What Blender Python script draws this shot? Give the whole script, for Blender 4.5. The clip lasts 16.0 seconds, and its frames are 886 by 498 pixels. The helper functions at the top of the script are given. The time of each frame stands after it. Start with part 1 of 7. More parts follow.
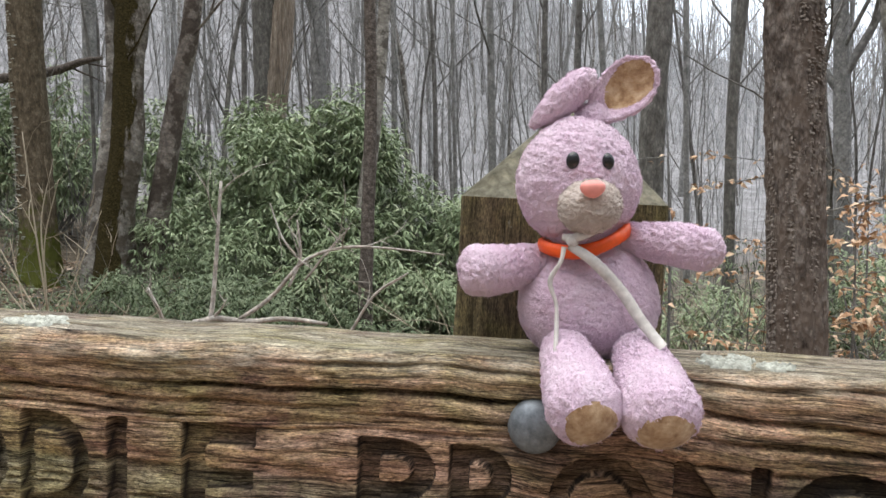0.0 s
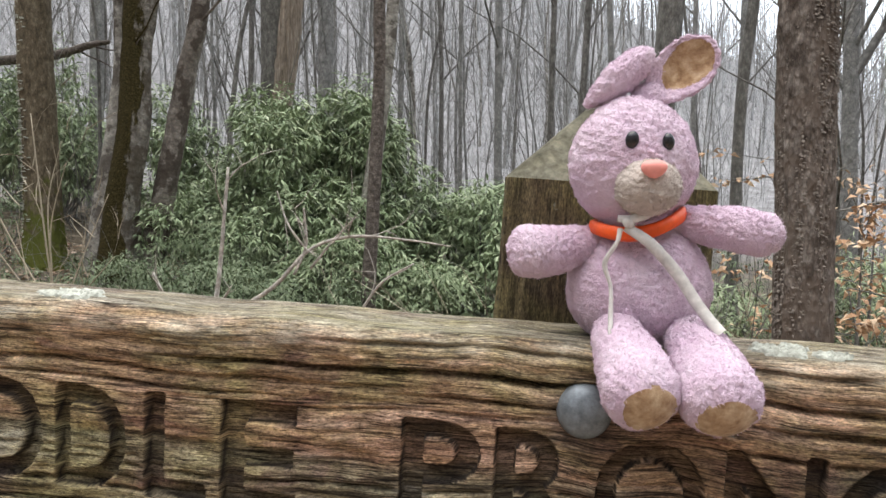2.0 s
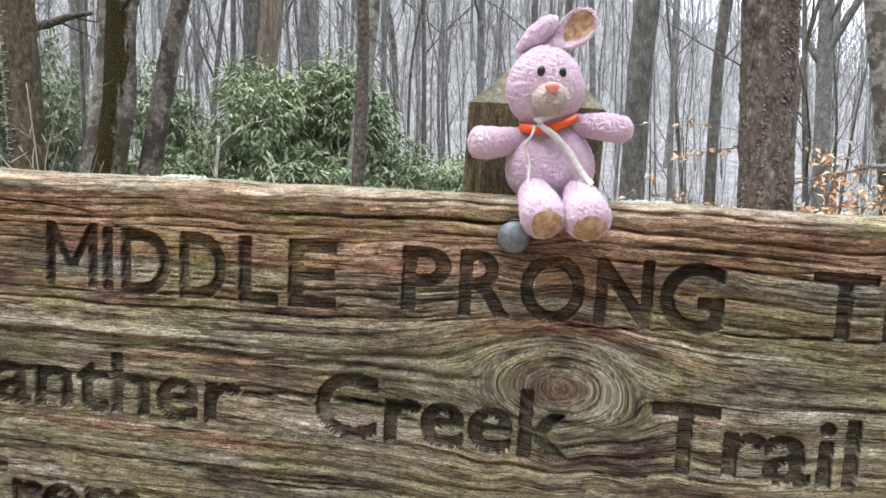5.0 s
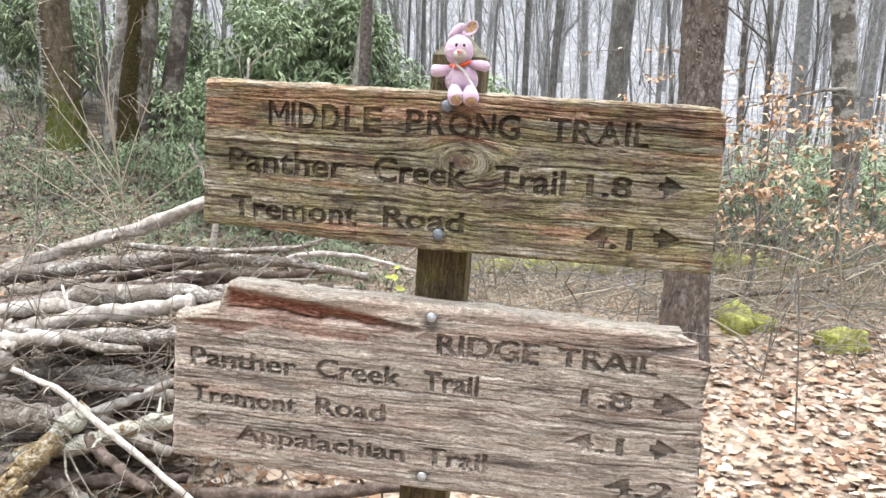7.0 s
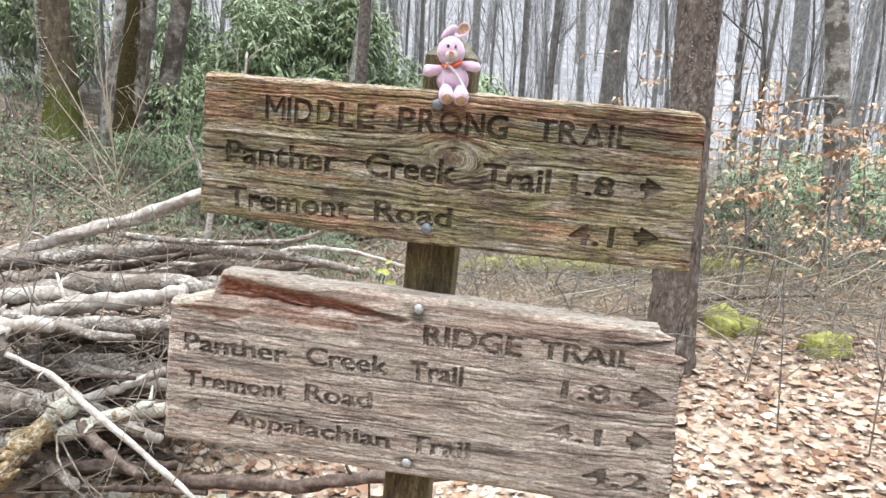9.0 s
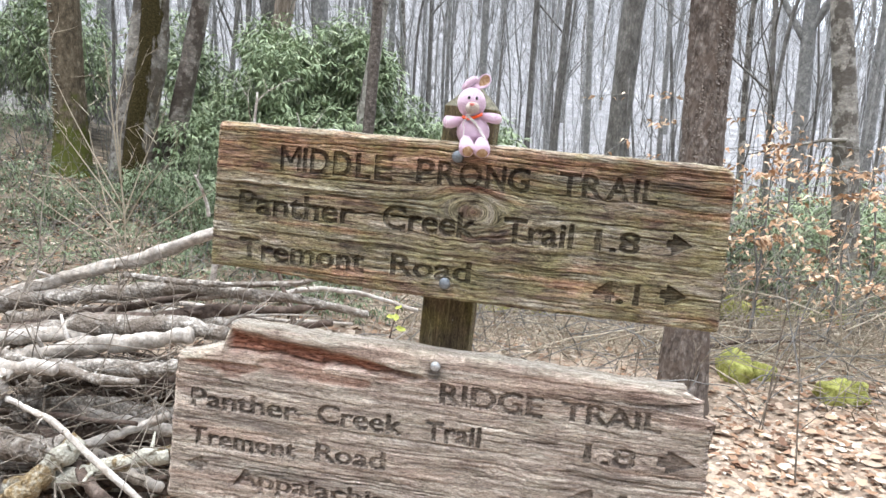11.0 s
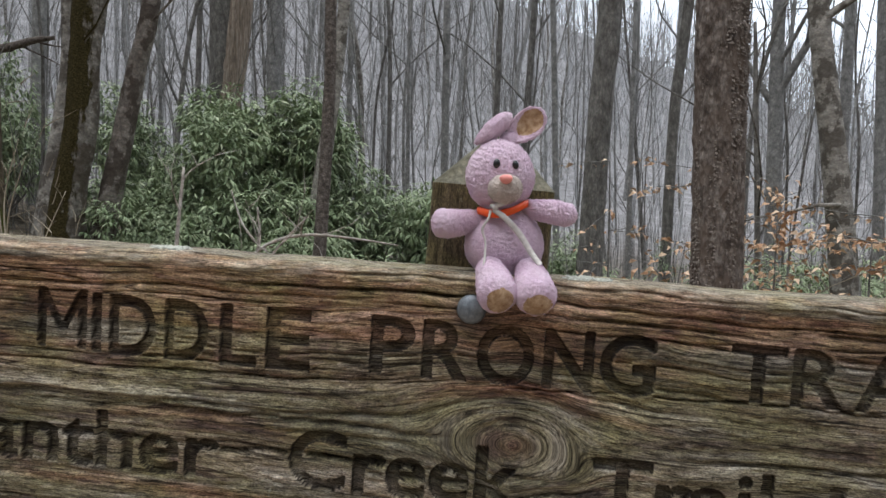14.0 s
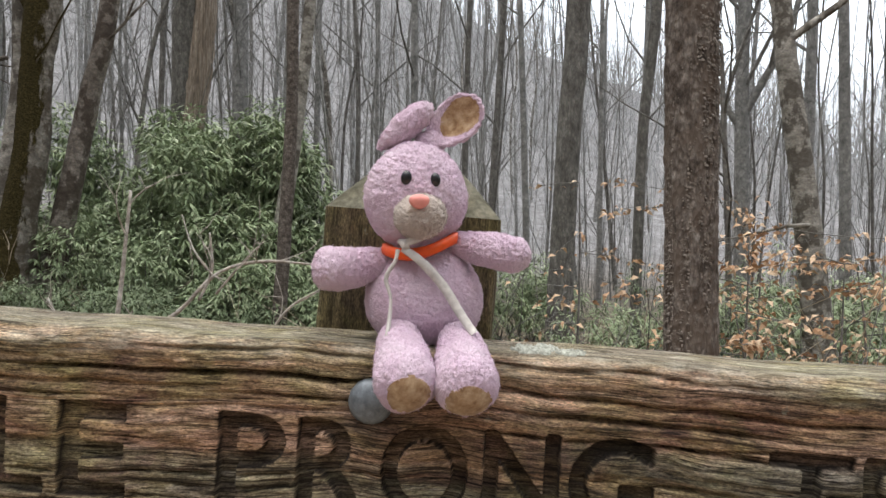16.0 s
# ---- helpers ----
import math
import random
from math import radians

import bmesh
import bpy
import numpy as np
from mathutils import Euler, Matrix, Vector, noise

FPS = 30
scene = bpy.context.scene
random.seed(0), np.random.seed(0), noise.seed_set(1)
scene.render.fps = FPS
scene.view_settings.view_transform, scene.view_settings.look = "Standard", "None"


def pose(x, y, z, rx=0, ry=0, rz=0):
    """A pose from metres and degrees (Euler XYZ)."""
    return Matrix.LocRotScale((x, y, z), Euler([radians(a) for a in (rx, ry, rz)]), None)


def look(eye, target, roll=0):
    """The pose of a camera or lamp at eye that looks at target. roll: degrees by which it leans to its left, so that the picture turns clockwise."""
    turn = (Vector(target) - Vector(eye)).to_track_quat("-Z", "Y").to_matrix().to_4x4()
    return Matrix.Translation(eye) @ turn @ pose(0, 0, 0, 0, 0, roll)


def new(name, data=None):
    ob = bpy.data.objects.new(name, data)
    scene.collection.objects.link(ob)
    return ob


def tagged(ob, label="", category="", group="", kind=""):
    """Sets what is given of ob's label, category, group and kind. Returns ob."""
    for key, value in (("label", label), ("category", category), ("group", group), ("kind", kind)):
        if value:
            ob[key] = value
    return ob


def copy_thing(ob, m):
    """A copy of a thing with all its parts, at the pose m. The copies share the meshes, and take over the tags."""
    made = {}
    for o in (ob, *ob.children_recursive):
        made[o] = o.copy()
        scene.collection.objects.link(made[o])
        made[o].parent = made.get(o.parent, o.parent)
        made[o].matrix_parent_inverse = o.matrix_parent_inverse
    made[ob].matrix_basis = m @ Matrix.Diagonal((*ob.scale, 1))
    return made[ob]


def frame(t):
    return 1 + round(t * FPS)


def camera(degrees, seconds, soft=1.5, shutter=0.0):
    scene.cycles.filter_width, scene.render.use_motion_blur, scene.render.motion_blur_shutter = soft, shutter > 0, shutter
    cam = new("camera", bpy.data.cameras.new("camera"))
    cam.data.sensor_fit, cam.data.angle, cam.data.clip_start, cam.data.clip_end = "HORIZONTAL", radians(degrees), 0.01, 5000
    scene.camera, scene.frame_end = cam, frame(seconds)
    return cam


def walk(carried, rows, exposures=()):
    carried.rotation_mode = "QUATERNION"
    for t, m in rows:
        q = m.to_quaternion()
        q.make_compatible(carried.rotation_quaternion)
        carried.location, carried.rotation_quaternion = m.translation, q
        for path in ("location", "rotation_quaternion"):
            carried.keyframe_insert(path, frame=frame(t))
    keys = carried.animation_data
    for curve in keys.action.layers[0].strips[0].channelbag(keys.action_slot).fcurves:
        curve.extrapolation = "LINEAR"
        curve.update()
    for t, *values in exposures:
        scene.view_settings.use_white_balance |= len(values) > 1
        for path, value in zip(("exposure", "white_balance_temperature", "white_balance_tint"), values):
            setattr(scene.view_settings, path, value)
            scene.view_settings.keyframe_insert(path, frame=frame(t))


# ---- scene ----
cam = camera(63.5, 16.0)
PATH = [
    (0, (0.077, -0.253, 1.582), (-0.263, 1.715, 1.479), -1.2),
    (0.5, (0.071, -0.256, 1.578), (-0.271, 1.71, 1.45), -0.9),
    (1, (0.076, -0.265, 1.583), (-0.278, 1.699, 1.459), -0.6),
    (1.5, (0.063, -0.257, 1.581), (-0.298, 1.707, 1.461), -0.2),
    (2, (0.059, -0.251, 1.577), (-0.287, 1.714, 1.453), 0.1),
    (2.5, (0.06, -0.262, 1.581), (-0.284, 1.705, 1.466), 0.2),
    (3, (0.066, -0.259, 1.582), (-0.273, 1.709, 1.473), 0.3),
    (5.3, (0.087, -0.495, 1.533), (-0.192, 1.473, 1.307), -0.1),
    (5.5, (0.078, -0.589, 1.531), (-0.177, 1.379, 1.282), -0.1),
    (6, (0.133, -0.758, 1.519), (-0.126, 1.202, 1.221), -0.3),
    (6.5, (0.232, -0.91, 1.488), (-0.056, 1.028, 1.087), 0.2),
    (7, (0.235, -1.155, 1.512), (-0.057, 0.782, 1.108), 0.5),
    (7.5, (0.262, -1.245, 1.523), (-0.041, 0.696, 1.146), 0.9),
    (8, (0.27, -1.249, 1.522), (-0.028, 0.689, 1.124), 1.0),
    (8.5, (0.259, -1.214, 1.522), (-0.03, 0.723, 1.117), 1.3),
    (8.7, (0.255, -1.195, 1.516), (-0.022, 0.743, 1.109), 1.7),
    (10.8, (0.232, -1.2, 1.507), (-0.054, 0.748, 1.156), 2.6),
    (11, (0.22, -1.154, 1.536), (-0.073, 0.8, 1.226), 2.3),
    (11.5, (0.178, -0.944, 1.582), (-0.079, 1.038, 1.499), 2.2),
    (12, (0.186, -0.715, 1.585), (-0.116, 1.262, 1.559), 2.0),
    (12.5, (0.104, -0.573, 1.585), (-0.188, 1.406, 1.564), 2.0),
    (13, (0.068, -0.501, 1.585), (-0.224, 1.478, 1.568), 1.6),
    (13.5, (0.093, -0.471, 1.582), (-0.154, 1.513, 1.529), 2.1),
    (14, (0.092, -0.46, 1.57), (-0.107, 1.527, 1.456), 0.9),
    (14.5, (0.083, -0.389, 1.562), (-0.117, 1.597, 1.435), 0.0),
    (15, (0.092, -0.284, 1.561), (-0.125, 1.7, 1.435), -0.4),
    (15.5, (0.095, -0.281, 1.581), (-0.081, 1.71, 1.506), -0.2),
    (16, (0.113, -0.297, 1.577), (-0.009, 1.699, 1.526), 0.5),
]
EXPOSURES = [(0, -0.02, 6750, 10), (1.0, 0.05, 6850, 10), (3.2, 0.16, 6800, 10), (5.3, 0.6, 6500, 10), (6.0, 0.78, 6500, 10), (6.5, 0.84, 6500, 10), (8.7, 0.82, 6450, 10), (10.8, 0.8, 6400, 10), (11.5, 0.67, 6300, 10),
             (12.0, 0.36, 6350, 10), (12.5, 0.0, 6400, 10), (13.0, -0.24, 6450, 10), (13.5, -0.38, 6500, 10), (14.0, -0.42, 6550, 10), (14.5, -0.34, 6650, 10), (15.5, -0.12, 6850, 10), (16, -0.18, 6950, 10)]
walk(cam, [(t, look(eye, target, roll)) for t, eye, target, roll in PATH], EXPOSURES)

# ---- world, sun, exposure ----
world = bpy.data.worlds.new("overcast_sky")
scene.world = world
world.use_nodes = True
wn, wl = world.node_tree.nodes, world.node_tree.links
sky = wn.new("ShaderNodeTexSky")
sky.sky_type, sky.sun_disc = "NISHITA", False
sky.sun_elevation, sky.sun_rotation = radians(78), radians(240)
sky.dust_density, sky.air_density = 4.0, 1.0
grey = wn.new("ShaderNodeMixRGB")
grey.inputs[0].default_value = 0.86
grey.inputs[2].default_value = (8.9, 9.7, 10.9, 1)
wl.new(sky.outputs[0], grey.inputs[1])
wl.new(grey.outputs[0], wn["Background"].inputs[0])
wn["Background"].inputs[1].default_value = 0.24
sun_data = bpy.data.lights.new("sun", "SUN")
sun_data.energy, sun_data.angle, sun_data.color = 2.6, radians(60), (1.0, 0.97, 0.92)
sun = new("sun", sun_data)
sun.matrix_world = look((-1.8, -1.0, 10), (0, 0, 0))

# ---- numeric noise ----
def lattice(i, j, seed):
    h = (i * 374761393 + j * 668265263 + seed * 974711) & 0xFFFFFFFF
    h = ((h ^ (h >> 13)) * 1274126177) & 0xFFFFFFFF
    return ((h ^ (h >> 16)) & 0xFFFF) / 65535.0


def vnoise(x, y, seed=0):
    """Value noise in 0..1 on arrays."""
    x, y = np.broadcast_arrays(np.asarray(x, float), np.asarray(y, float))
    i, j = np.floor(x).astype(np.int64), np.floor(y).astype(np.int64)
    u, v = x - i, y - j
    u, v = u * u * (3 - 2 * u), v * v * (3 - 2 * v)
    a, b = lattice(i, j, seed), lattice(i + 1, j, seed)
    c, d = lattice(i, j + 1, seed), lattice(i + 1, j + 1, seed)
    return (a + (b - a) * u) * (1 - v) + (c + (d - c) * u) * v


def fbm(x, y, seed=0, octaves=4):
    total, amp, norm = 0.0, 1.0, 0.0
    for k in range(octaves):
        total = total + amp * vnoise(np.asarray(x) * 2 ** k, np.asarray(y) * 2 ** k, seed + k * 17)
        norm += amp
        amp *= 0.5
    return total / norm


def smooth(a, b, x):
    t = np.clip((x - a) / (b - a), 0, 1)
    return t * t * (3 - 2 * t)


# ---- mesh helpers ----
def mesh_of(name, verts, faces, materials, shade=True, indices=None):
    me = bpy.data.meshes.new(name)
    me.from_pydata(np.asarray(verts, float).tolist(), [], [list(map(int, f)) for f in faces] if not isinstance(faces, np.ndarray) else faces.tolist())
    for m in (materials if isinstance(materials, (list, tuple)) else [materials]):
        me.materials.append(m)
    if indices is not None:
        me.polygons.foreach_set("material_index", np.asarray(indices, np.int32))
    if shade:
        me.polygons.foreach_set("use_smooth", np.ones(len(me.polygons), bool))
    me.update()
    return me


def part(name, me, parent, label=""):
    ob = new(name, me)
    ob.parent = parent
    return tagged(ob, label)


class Geo:
    """Collects vertices and faces of one mesh."""

    def __init__(self):
        self.v, self.f, self.m, self.n = [], [], [], 0

    def add(self, verts, faces, mat=0):
        verts, faces = np.asarray(verts, float), np.asarray(faces, int)
        self.v.append(verts)
        self.f.extend((faces + self.n).tolist())
        self.m.extend([mat] * len(faces))
        self.n += len(verts)

    def tube(self, pts, radii, sides=8, mat=0, wob=0.0, seed=0, cap=True):
        pts = [Vector(p) for p in pts]
        rings, ref = [], Vector((0.3, 0.9, 0.2)).normalized()
        for k, p in enumerate(pts):
            d = (pts[min(k + 1, len(pts) - 1)] - pts[max(k - 1, 0)]).normalized()
            if abs(d.dot(ref)) > 0.95:
                ref = Vector((0.9, -0.1, 0.3)).normalized()
            a = d.cross(ref).normalized()
            b = d.cross(a)
            for s in range(sides):
                t = 2 * math.pi * s / sides
                r = radii[k] * (1 + wob * (lattice(s + 5, k + 3, seed) - 0.5) * 2)
                rings.append(p + (a * math.cos(t) + b * math.sin(t)) * r)
        n, faces = len(pts), []
        for k in range(n - 1):
            for s in range(sides):
                s2 = (s + 1) % sides
                faces.append((k * sides + s, k * sides + s2, (k + 1) * sides + s2, (k + 1) * sides + s))
        self.add([tuple(v) for v in rings], faces, mat)
        if cap and sides > 3:
            base = self.n - n * sides
            for ring in (0, n - 1):
                self.f.append([base + ring * sides + s for s in (range(sides) if ring else reversed(range(sides)))])
                self.m.append(mat)

    def mesh(self, name, materials, shade=True):
        return mesh_of(name, np.concatenate(self.v), self.f, materials, shade, self.m)


def spline(pts, n):
    """n points along a smooth line through pts (x, y, z, radius)."""
    p = np.asarray(pts, float)
    p = np.vstack([2 * p[0] - p[1], p, 2 * p[-1] - p[-2]])
    out = []
    for t in np.linspace(0, len(pts) - 1 - 1e-6, n):
        i = int(t)
        u = t - i
        a, b, c, d = p[i], p[i + 1], p[i + 2], p[i + 3]
        out.append(0.5 * (2 * b + (c - a) * u + (2 * a - 5 * b + 4 * c - d) * u * u + (3 * b - a - 3 * c + d) * u ** 3))
    return np.array(out)


def leaves(pos, along, normal, length, width, fold=0.25, curl=0.2):
    """Folded, pointed leaves: arrays of base, direction, normal, length and width."""
    pos, along, normal = (np.asarray(a, float) for a in (pos, along, normal))
    along = along / np.linalg.norm(along, axis=1, keepdims=True)
    side = np.cross(along, normal)
    side /= np.linalg.norm(side, axis=1, keepdims=True) + 1e-9
    up = np.cross(side, along)
    L, W = np.asarray(length)[:, None], np.asarray(width)[:, None]
    mid = pos + along * L * 0.5
    v = np.stack([pos, mid + side * W * 0.5 + up * W * fold, pos + along * L + up * L * curl * -0.4,
                  mid - side * W * 0.5 + up * W * fold, mid + up * L * curl * 0.15], 1)
    n = len(pos)
    base = np.arange(n)[:, None, None] * 5
    f = (np.array([[0, 4, 1], [1, 4, 2], [2, 4, 3], [3, 4, 0]])[None] + base).reshape(-1, 3)
    return v.reshape(-1, 3), f


def broad_leaves(pos, along, normal, length, width, curl, seed):
    """Broad, uneven, slightly cupped leaves with nine-point outlines."""
    rng = np.random.default_rng(seed)
    along = along / np.linalg.norm(along, axis=1, keepdims=True)
    side = np.cross(along, normal)
    side /= np.linalg.norm(side, axis=1, keepdims=True) + 1e-9
    up = np.cross(side, along)
    n = len(pos)
    t = np.array([0.0, 0.12, 0.35, 0.6, 0.82, 1.0, 0.8, 0.58, 0.33, 0.13])
    w = np.array([0.0, 0.28, 0.5, 0.46, 0.3, 0.0, -0.32, -0.48, -0.48, -0.26])
    T = t[None] + rng.normal(0, 0.03, (n, 10))
    W = w[None] * rng.uniform(0.5, 1.4, (n, 10))
    H = curl[:, None] * (4 * W ** 2 * 0.35 + (T - 0.45) ** 2 * rng.uniform(0.2, 1.2, (n, 1))) + rng.normal(0, 0.02, (n, 10))
    L, Wd = np.asarray(length)[:, None, None], np.asarray(width)[:, None, None]
    v = pos[:, None] + along[:, None] * T[..., None] * L + side[:, None] * W[..., None] * Wd + up[:, None] * H[..., None] * L
    mid = pos[:, None] + along[:, None] * 0.48 * L
    v = np.concatenate([v, mid], 1).reshape(-1, 3)
    f = np.array([[10, k, (k + 1) % 10] for k in range(10)])
    return v, (f[None] + np.arange(n)[:, None, None] * 11).reshape(-1, 3)


# ---- materials ----
def node_mat(name, rough=0.8, spec=0.3):
    m = bpy.data.materials.new(name)
    m.use_nodes = True
    nt = m.node_tree
    b = nt.nodes["Principled BSDF"]
    b.inputs["Roughness"].default_value = rough
    b.inputs["Specular IOR Level"].default_value = spec
    return m, nt.nodes, nt.links, b


def coords(n, l, scale=(1, 1, 1), kind="Object"):
    tc = n.new("ShaderNodeTexCoord")
    mp = n.new("ShaderNodeMapping")
    mp.inputs["Scale"].default_value = scale
    l.new(tc.outputs[kind], mp.inputs[0])
    return mp.outputs[0]


def noise_tex(n, l, vec, scale, detail=4, rough=0.6, distort=0.0):
    t = n.new("ShaderNodeTexNoise")
    t.inputs["Scale"].default_value, t.inputs["Detail"].default_value = scale, detail
    t.inputs["Roughness"].default_value, t.inputs["Distortion"].default_value = rough, distort
    l.new(vec, t.inputs["Vector"])
    return t.outputs["Fac"]


def ramp(n, l, fac, stops):
    r = n.new("ShaderNodeValToRGB")
    els = r.color_ramp.elements
    while len(els) < len(stops):
        els.new(0.5)
    for e, (p, c) in zip(els, stops):
        e.position, e.color = p, (*c, 1)
    l.new(fac, r.inputs[0])
    return r.outputs[0]


def mix(n, l, fac, a, b, mode="MIX"):
    m = n.new("ShaderNodeMixRGB")
    m.blend_type = mode
    for k, s in ((0, fac), (1, a), (2, b)):
        if isinstance(s, (int, float)):
            m.inputs[k].default_value = s
        elif isinstance(s, tuple):
            m.inputs[k].default_value = (*s, 1)
        else:
            l.new(s, m.inputs[k])
    return m.outputs[0]


def bump(n, l, b, height, strength, dist):
    k = n.new("ShaderNodeBump")
    k.inputs["Strength"].default_value, k.inputs["Distance"].default_value = strength, dist
    l.new(height, k.inputs["Height"])
    l.new(k.outputs[0], b.inputs["Normal"])


def band(n, l, fac, lo, hi):
    """0..1 between lo and hi."""
    m = n.new("ShaderNodeMapRange")
    m.inputs[1].default_value, m.inputs[2].default_value = lo, hi
    l.new(fac, m.inputs[0])
    return m.outputs[0]


def weathered_wood(name, palette, contrast=1.0, crack=1.0, algae=(0.27, 0.265, 0.15), algae_amount=0.3, red=(0.3, 0.15, 0.1), red_amount=0.3):
    """Old, checked and stained wood; the uv map runs along the grain, in metres."""
    m, n, l, b = node_mat(name, 0.85, 0.2)
    uv = coords(n, l, (1, 1, 1), "UV")

    def grain(along, across, detail=4, rough=0.65, bend=0.0):
        return noise_tex(n, l, coords(n, l, (along, across, 1), "UV"), 1.0, detail, rough, bend)

    def attribute(key):
        at = n.new("ShaderNodeAttribute")
        at.attribute_name = key
        return at.outputs["Fac"]

    def scaled(fac, k):
        q = n.new("ShaderNodeMath")
        q.operation = "MULTIPLY"
        l.new(fac, q.inputs[0])
        if isinstance(k, (int, float)):
            q.inputs[1].default_value = k
        else:
            l.new(k, q.inputs[1])
        return q.outputs[0]

    def seam(fac, middle, width):
        """0 on the thin lines where fac crosses its middle, 1 away from them."""
        away = n.new("ShaderNodeMath")
        away.operation = "SUBTRACT"
        l.new(fac, away.inputs[0])
        away.inputs[1].default_value = middle
        near = n.new("ShaderNodeMath")
        near.operation = "ABSOLUTE"
        l.new(away.outputs[0], near.inputs[0])
        return band(n, l, near.outputs[0], 0.0, width)

    blotch = grain(8, 46, 6, 0.7, 0.6)
    streak = grain(5, 150, 5, 0.68)
    dash = grain(75, 330, 5, 0.7)
    fibre = grain(170, 1000, 4, 0.75)
    cloud = noise_tex(n, l, uv, 15.0, 5, 0.65, 0.3)
    mould = grain(14, 34, 6, 0.75, 0.5)
    specks = noise_tex(n, l, uv, 520.0, 5, 0.8)
    crumb = grain(520, 2000, 3, 0.7)
    base = ramp(n, l, blotch, [(0.34 + 0.075 * k, c) for k, c in enumerate(palette)])
    base = mix(n, l, 0.85 * contrast, base, ramp(n, l, streak, [(0.36, (0.34, 0.31, 0.29)), (0.46, (0.82, 0.8, 0.78)), (0.55, (1.1, 1.09, 1.07)), (0.66, (1.55, 1.5, 1.42))]), "MULTIPLY")
    base = mix(n, l, scaled(band(n, l, grain(4, 30, 4, 0.6), 0.47, 0.6), red_amount), base, mix(n, l, 0.55, base, red))
    base = mix(n, l, scaled(attribute("ruddy"), 0.9), base, mix(n, l, 1.0, base, (1.27, 0.9, 0.8), "MULTIPLY"))
    base = mix(n, l, scaled(band(n, l, cloud, 0.45, 0.62), algae_amount), base, mix(n, l, 0.5, base, algae))
    base = mix(n, l, 0.8, base, ramp(n, l, dash, [(0.34, (0.3, 0.28, 0.27)), (0.46, (0.95, 0.94, 0.93)), (0.56, (1.08, 1.08, 1.07)), (0.66, (1.6, 1.57, 1.5))]), "MULTIPLY")
    base = mix(n, l, 0.75, base, ramp(n, l, fibre, [(0.36, (0.4, 0.39, 0.38)), (0.5, (1.0, 1.0, 1.0)), (0.64, (1.5, 1.48, 1.45))]), "MULTIPLY")
    base = mix(n, l, 0.5, base, ramp(n, l, specks, [(0.35, (0.4, 0.4, 0.4)), (0.52, (1.0, 1.0, 1.0)), (0.68, (1.5, 1.5, 1.45))]), "MULTIPLY")
    base = mix(n, l, 0.8, base, ramp(n, l, crumb, [(0.36, (0.35, 0.34, 0.33)), (0.48, (0.98, 0.97, 0.96)), (0.64, (1.6, 1.58, 1.52))]), "MULTIPLY")
    # black mould in blotches, drawn out along the grain
    base = mix(n, l, scaled(band(n, l, mould, 0.54, 0.67), 0.7 * contrast), base, mix(n, l, 0.8, base, (0.014, 0.014, 0.015)))
    checks = None
    for along, across, width, where in ((1.6, 62, 0.012, 0.42), (4.5, 150, 0.02, 0.47), (11, 380, 0.03, 0.46), (26, 760, 0.035, 0.44)):
        line = seam(grain(along, across, 2, 0.5), 0.5, width)
        gate = band(n, l, grain(along * 2.2, across * 0.4, 2, 0.5), where, where + 0.1)
        line = mix(n, l, scaled(gate, crack), (1, 1, 1), line)
        base = mix(n, l, 0.92, base, ramp(n, l, line, [(0.05, (0.08, 0.068, 0.06)), (0.5, (0.62, 0.6, 0.58)), (1.0, (1.04, 1.04, 1.03))]), "MULTIPLY")
        checks = line if checks is None else mix(n, l, 0.5, checks, line)
    base = mix(n, l, attribute("heartwood"), base, ramp(n, l, dash, [(0.36, (0.06, 0.024, 0.017)), (0.5, (0.25, 0.1, 0.062)), (0.64, (0.42, 0.22, 0.15))]))
    crust = noise_tex(n, l, uv, 34.0, 5, 0.75)
    base = mix(n, l, scaled(band(n, l, crust, 0.66, 0.72), 0.6), base, (0.42, 0.44, 0.35))
    # Dark stains, and one broad shadow painted in with them.
    base = mix(n, l, attribute("stain_and_shade"), base, mix(n, l, 0.75, base, (0.03, 0.029, 0.03)))
    # Bleached wood, made paler still as painted skylight on the top edge.
    bleach_light = scaled(attribute("bleached"), band(n, l, grain(20, 90, 5, 0.7), 0.38, 0.56))
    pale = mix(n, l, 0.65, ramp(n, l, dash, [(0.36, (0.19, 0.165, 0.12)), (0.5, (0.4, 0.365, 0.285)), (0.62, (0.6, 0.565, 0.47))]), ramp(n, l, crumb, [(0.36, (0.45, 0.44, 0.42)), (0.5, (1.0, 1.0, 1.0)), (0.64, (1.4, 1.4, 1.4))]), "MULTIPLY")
    base = mix(n, l, scaled(bleach_light, 0.8), base, mix(n, l, 0.65, base, pale))
    # Shade of the carving painted in: patchy dark letter floors, then dark walls.
    cut_floor_shade = scaled(attribute("cut_shade"), band(n, l, grain(16, 26, 4, 0.6), 0.3, 0.56))
    base = mix(n, l, scaled(cut_floor_shade, 0.9), base, mix(n, l, 0.75, base, (0.02, 0.015, 0.012)))
    base = mix(n, l, attribute("cut_wall_shade"), base, mix(n, l, 0.92, base, (0.016, 0.012, 0.01)))
    l.new(base, b.inputs["Base Color"])
    bump(n, l, b, mix(n, l, 0.55, mix(n, l, 0.5, dash, crumb), mix(n, l, 0.6, streak, checks)), 1.0, 0.004)
    return m


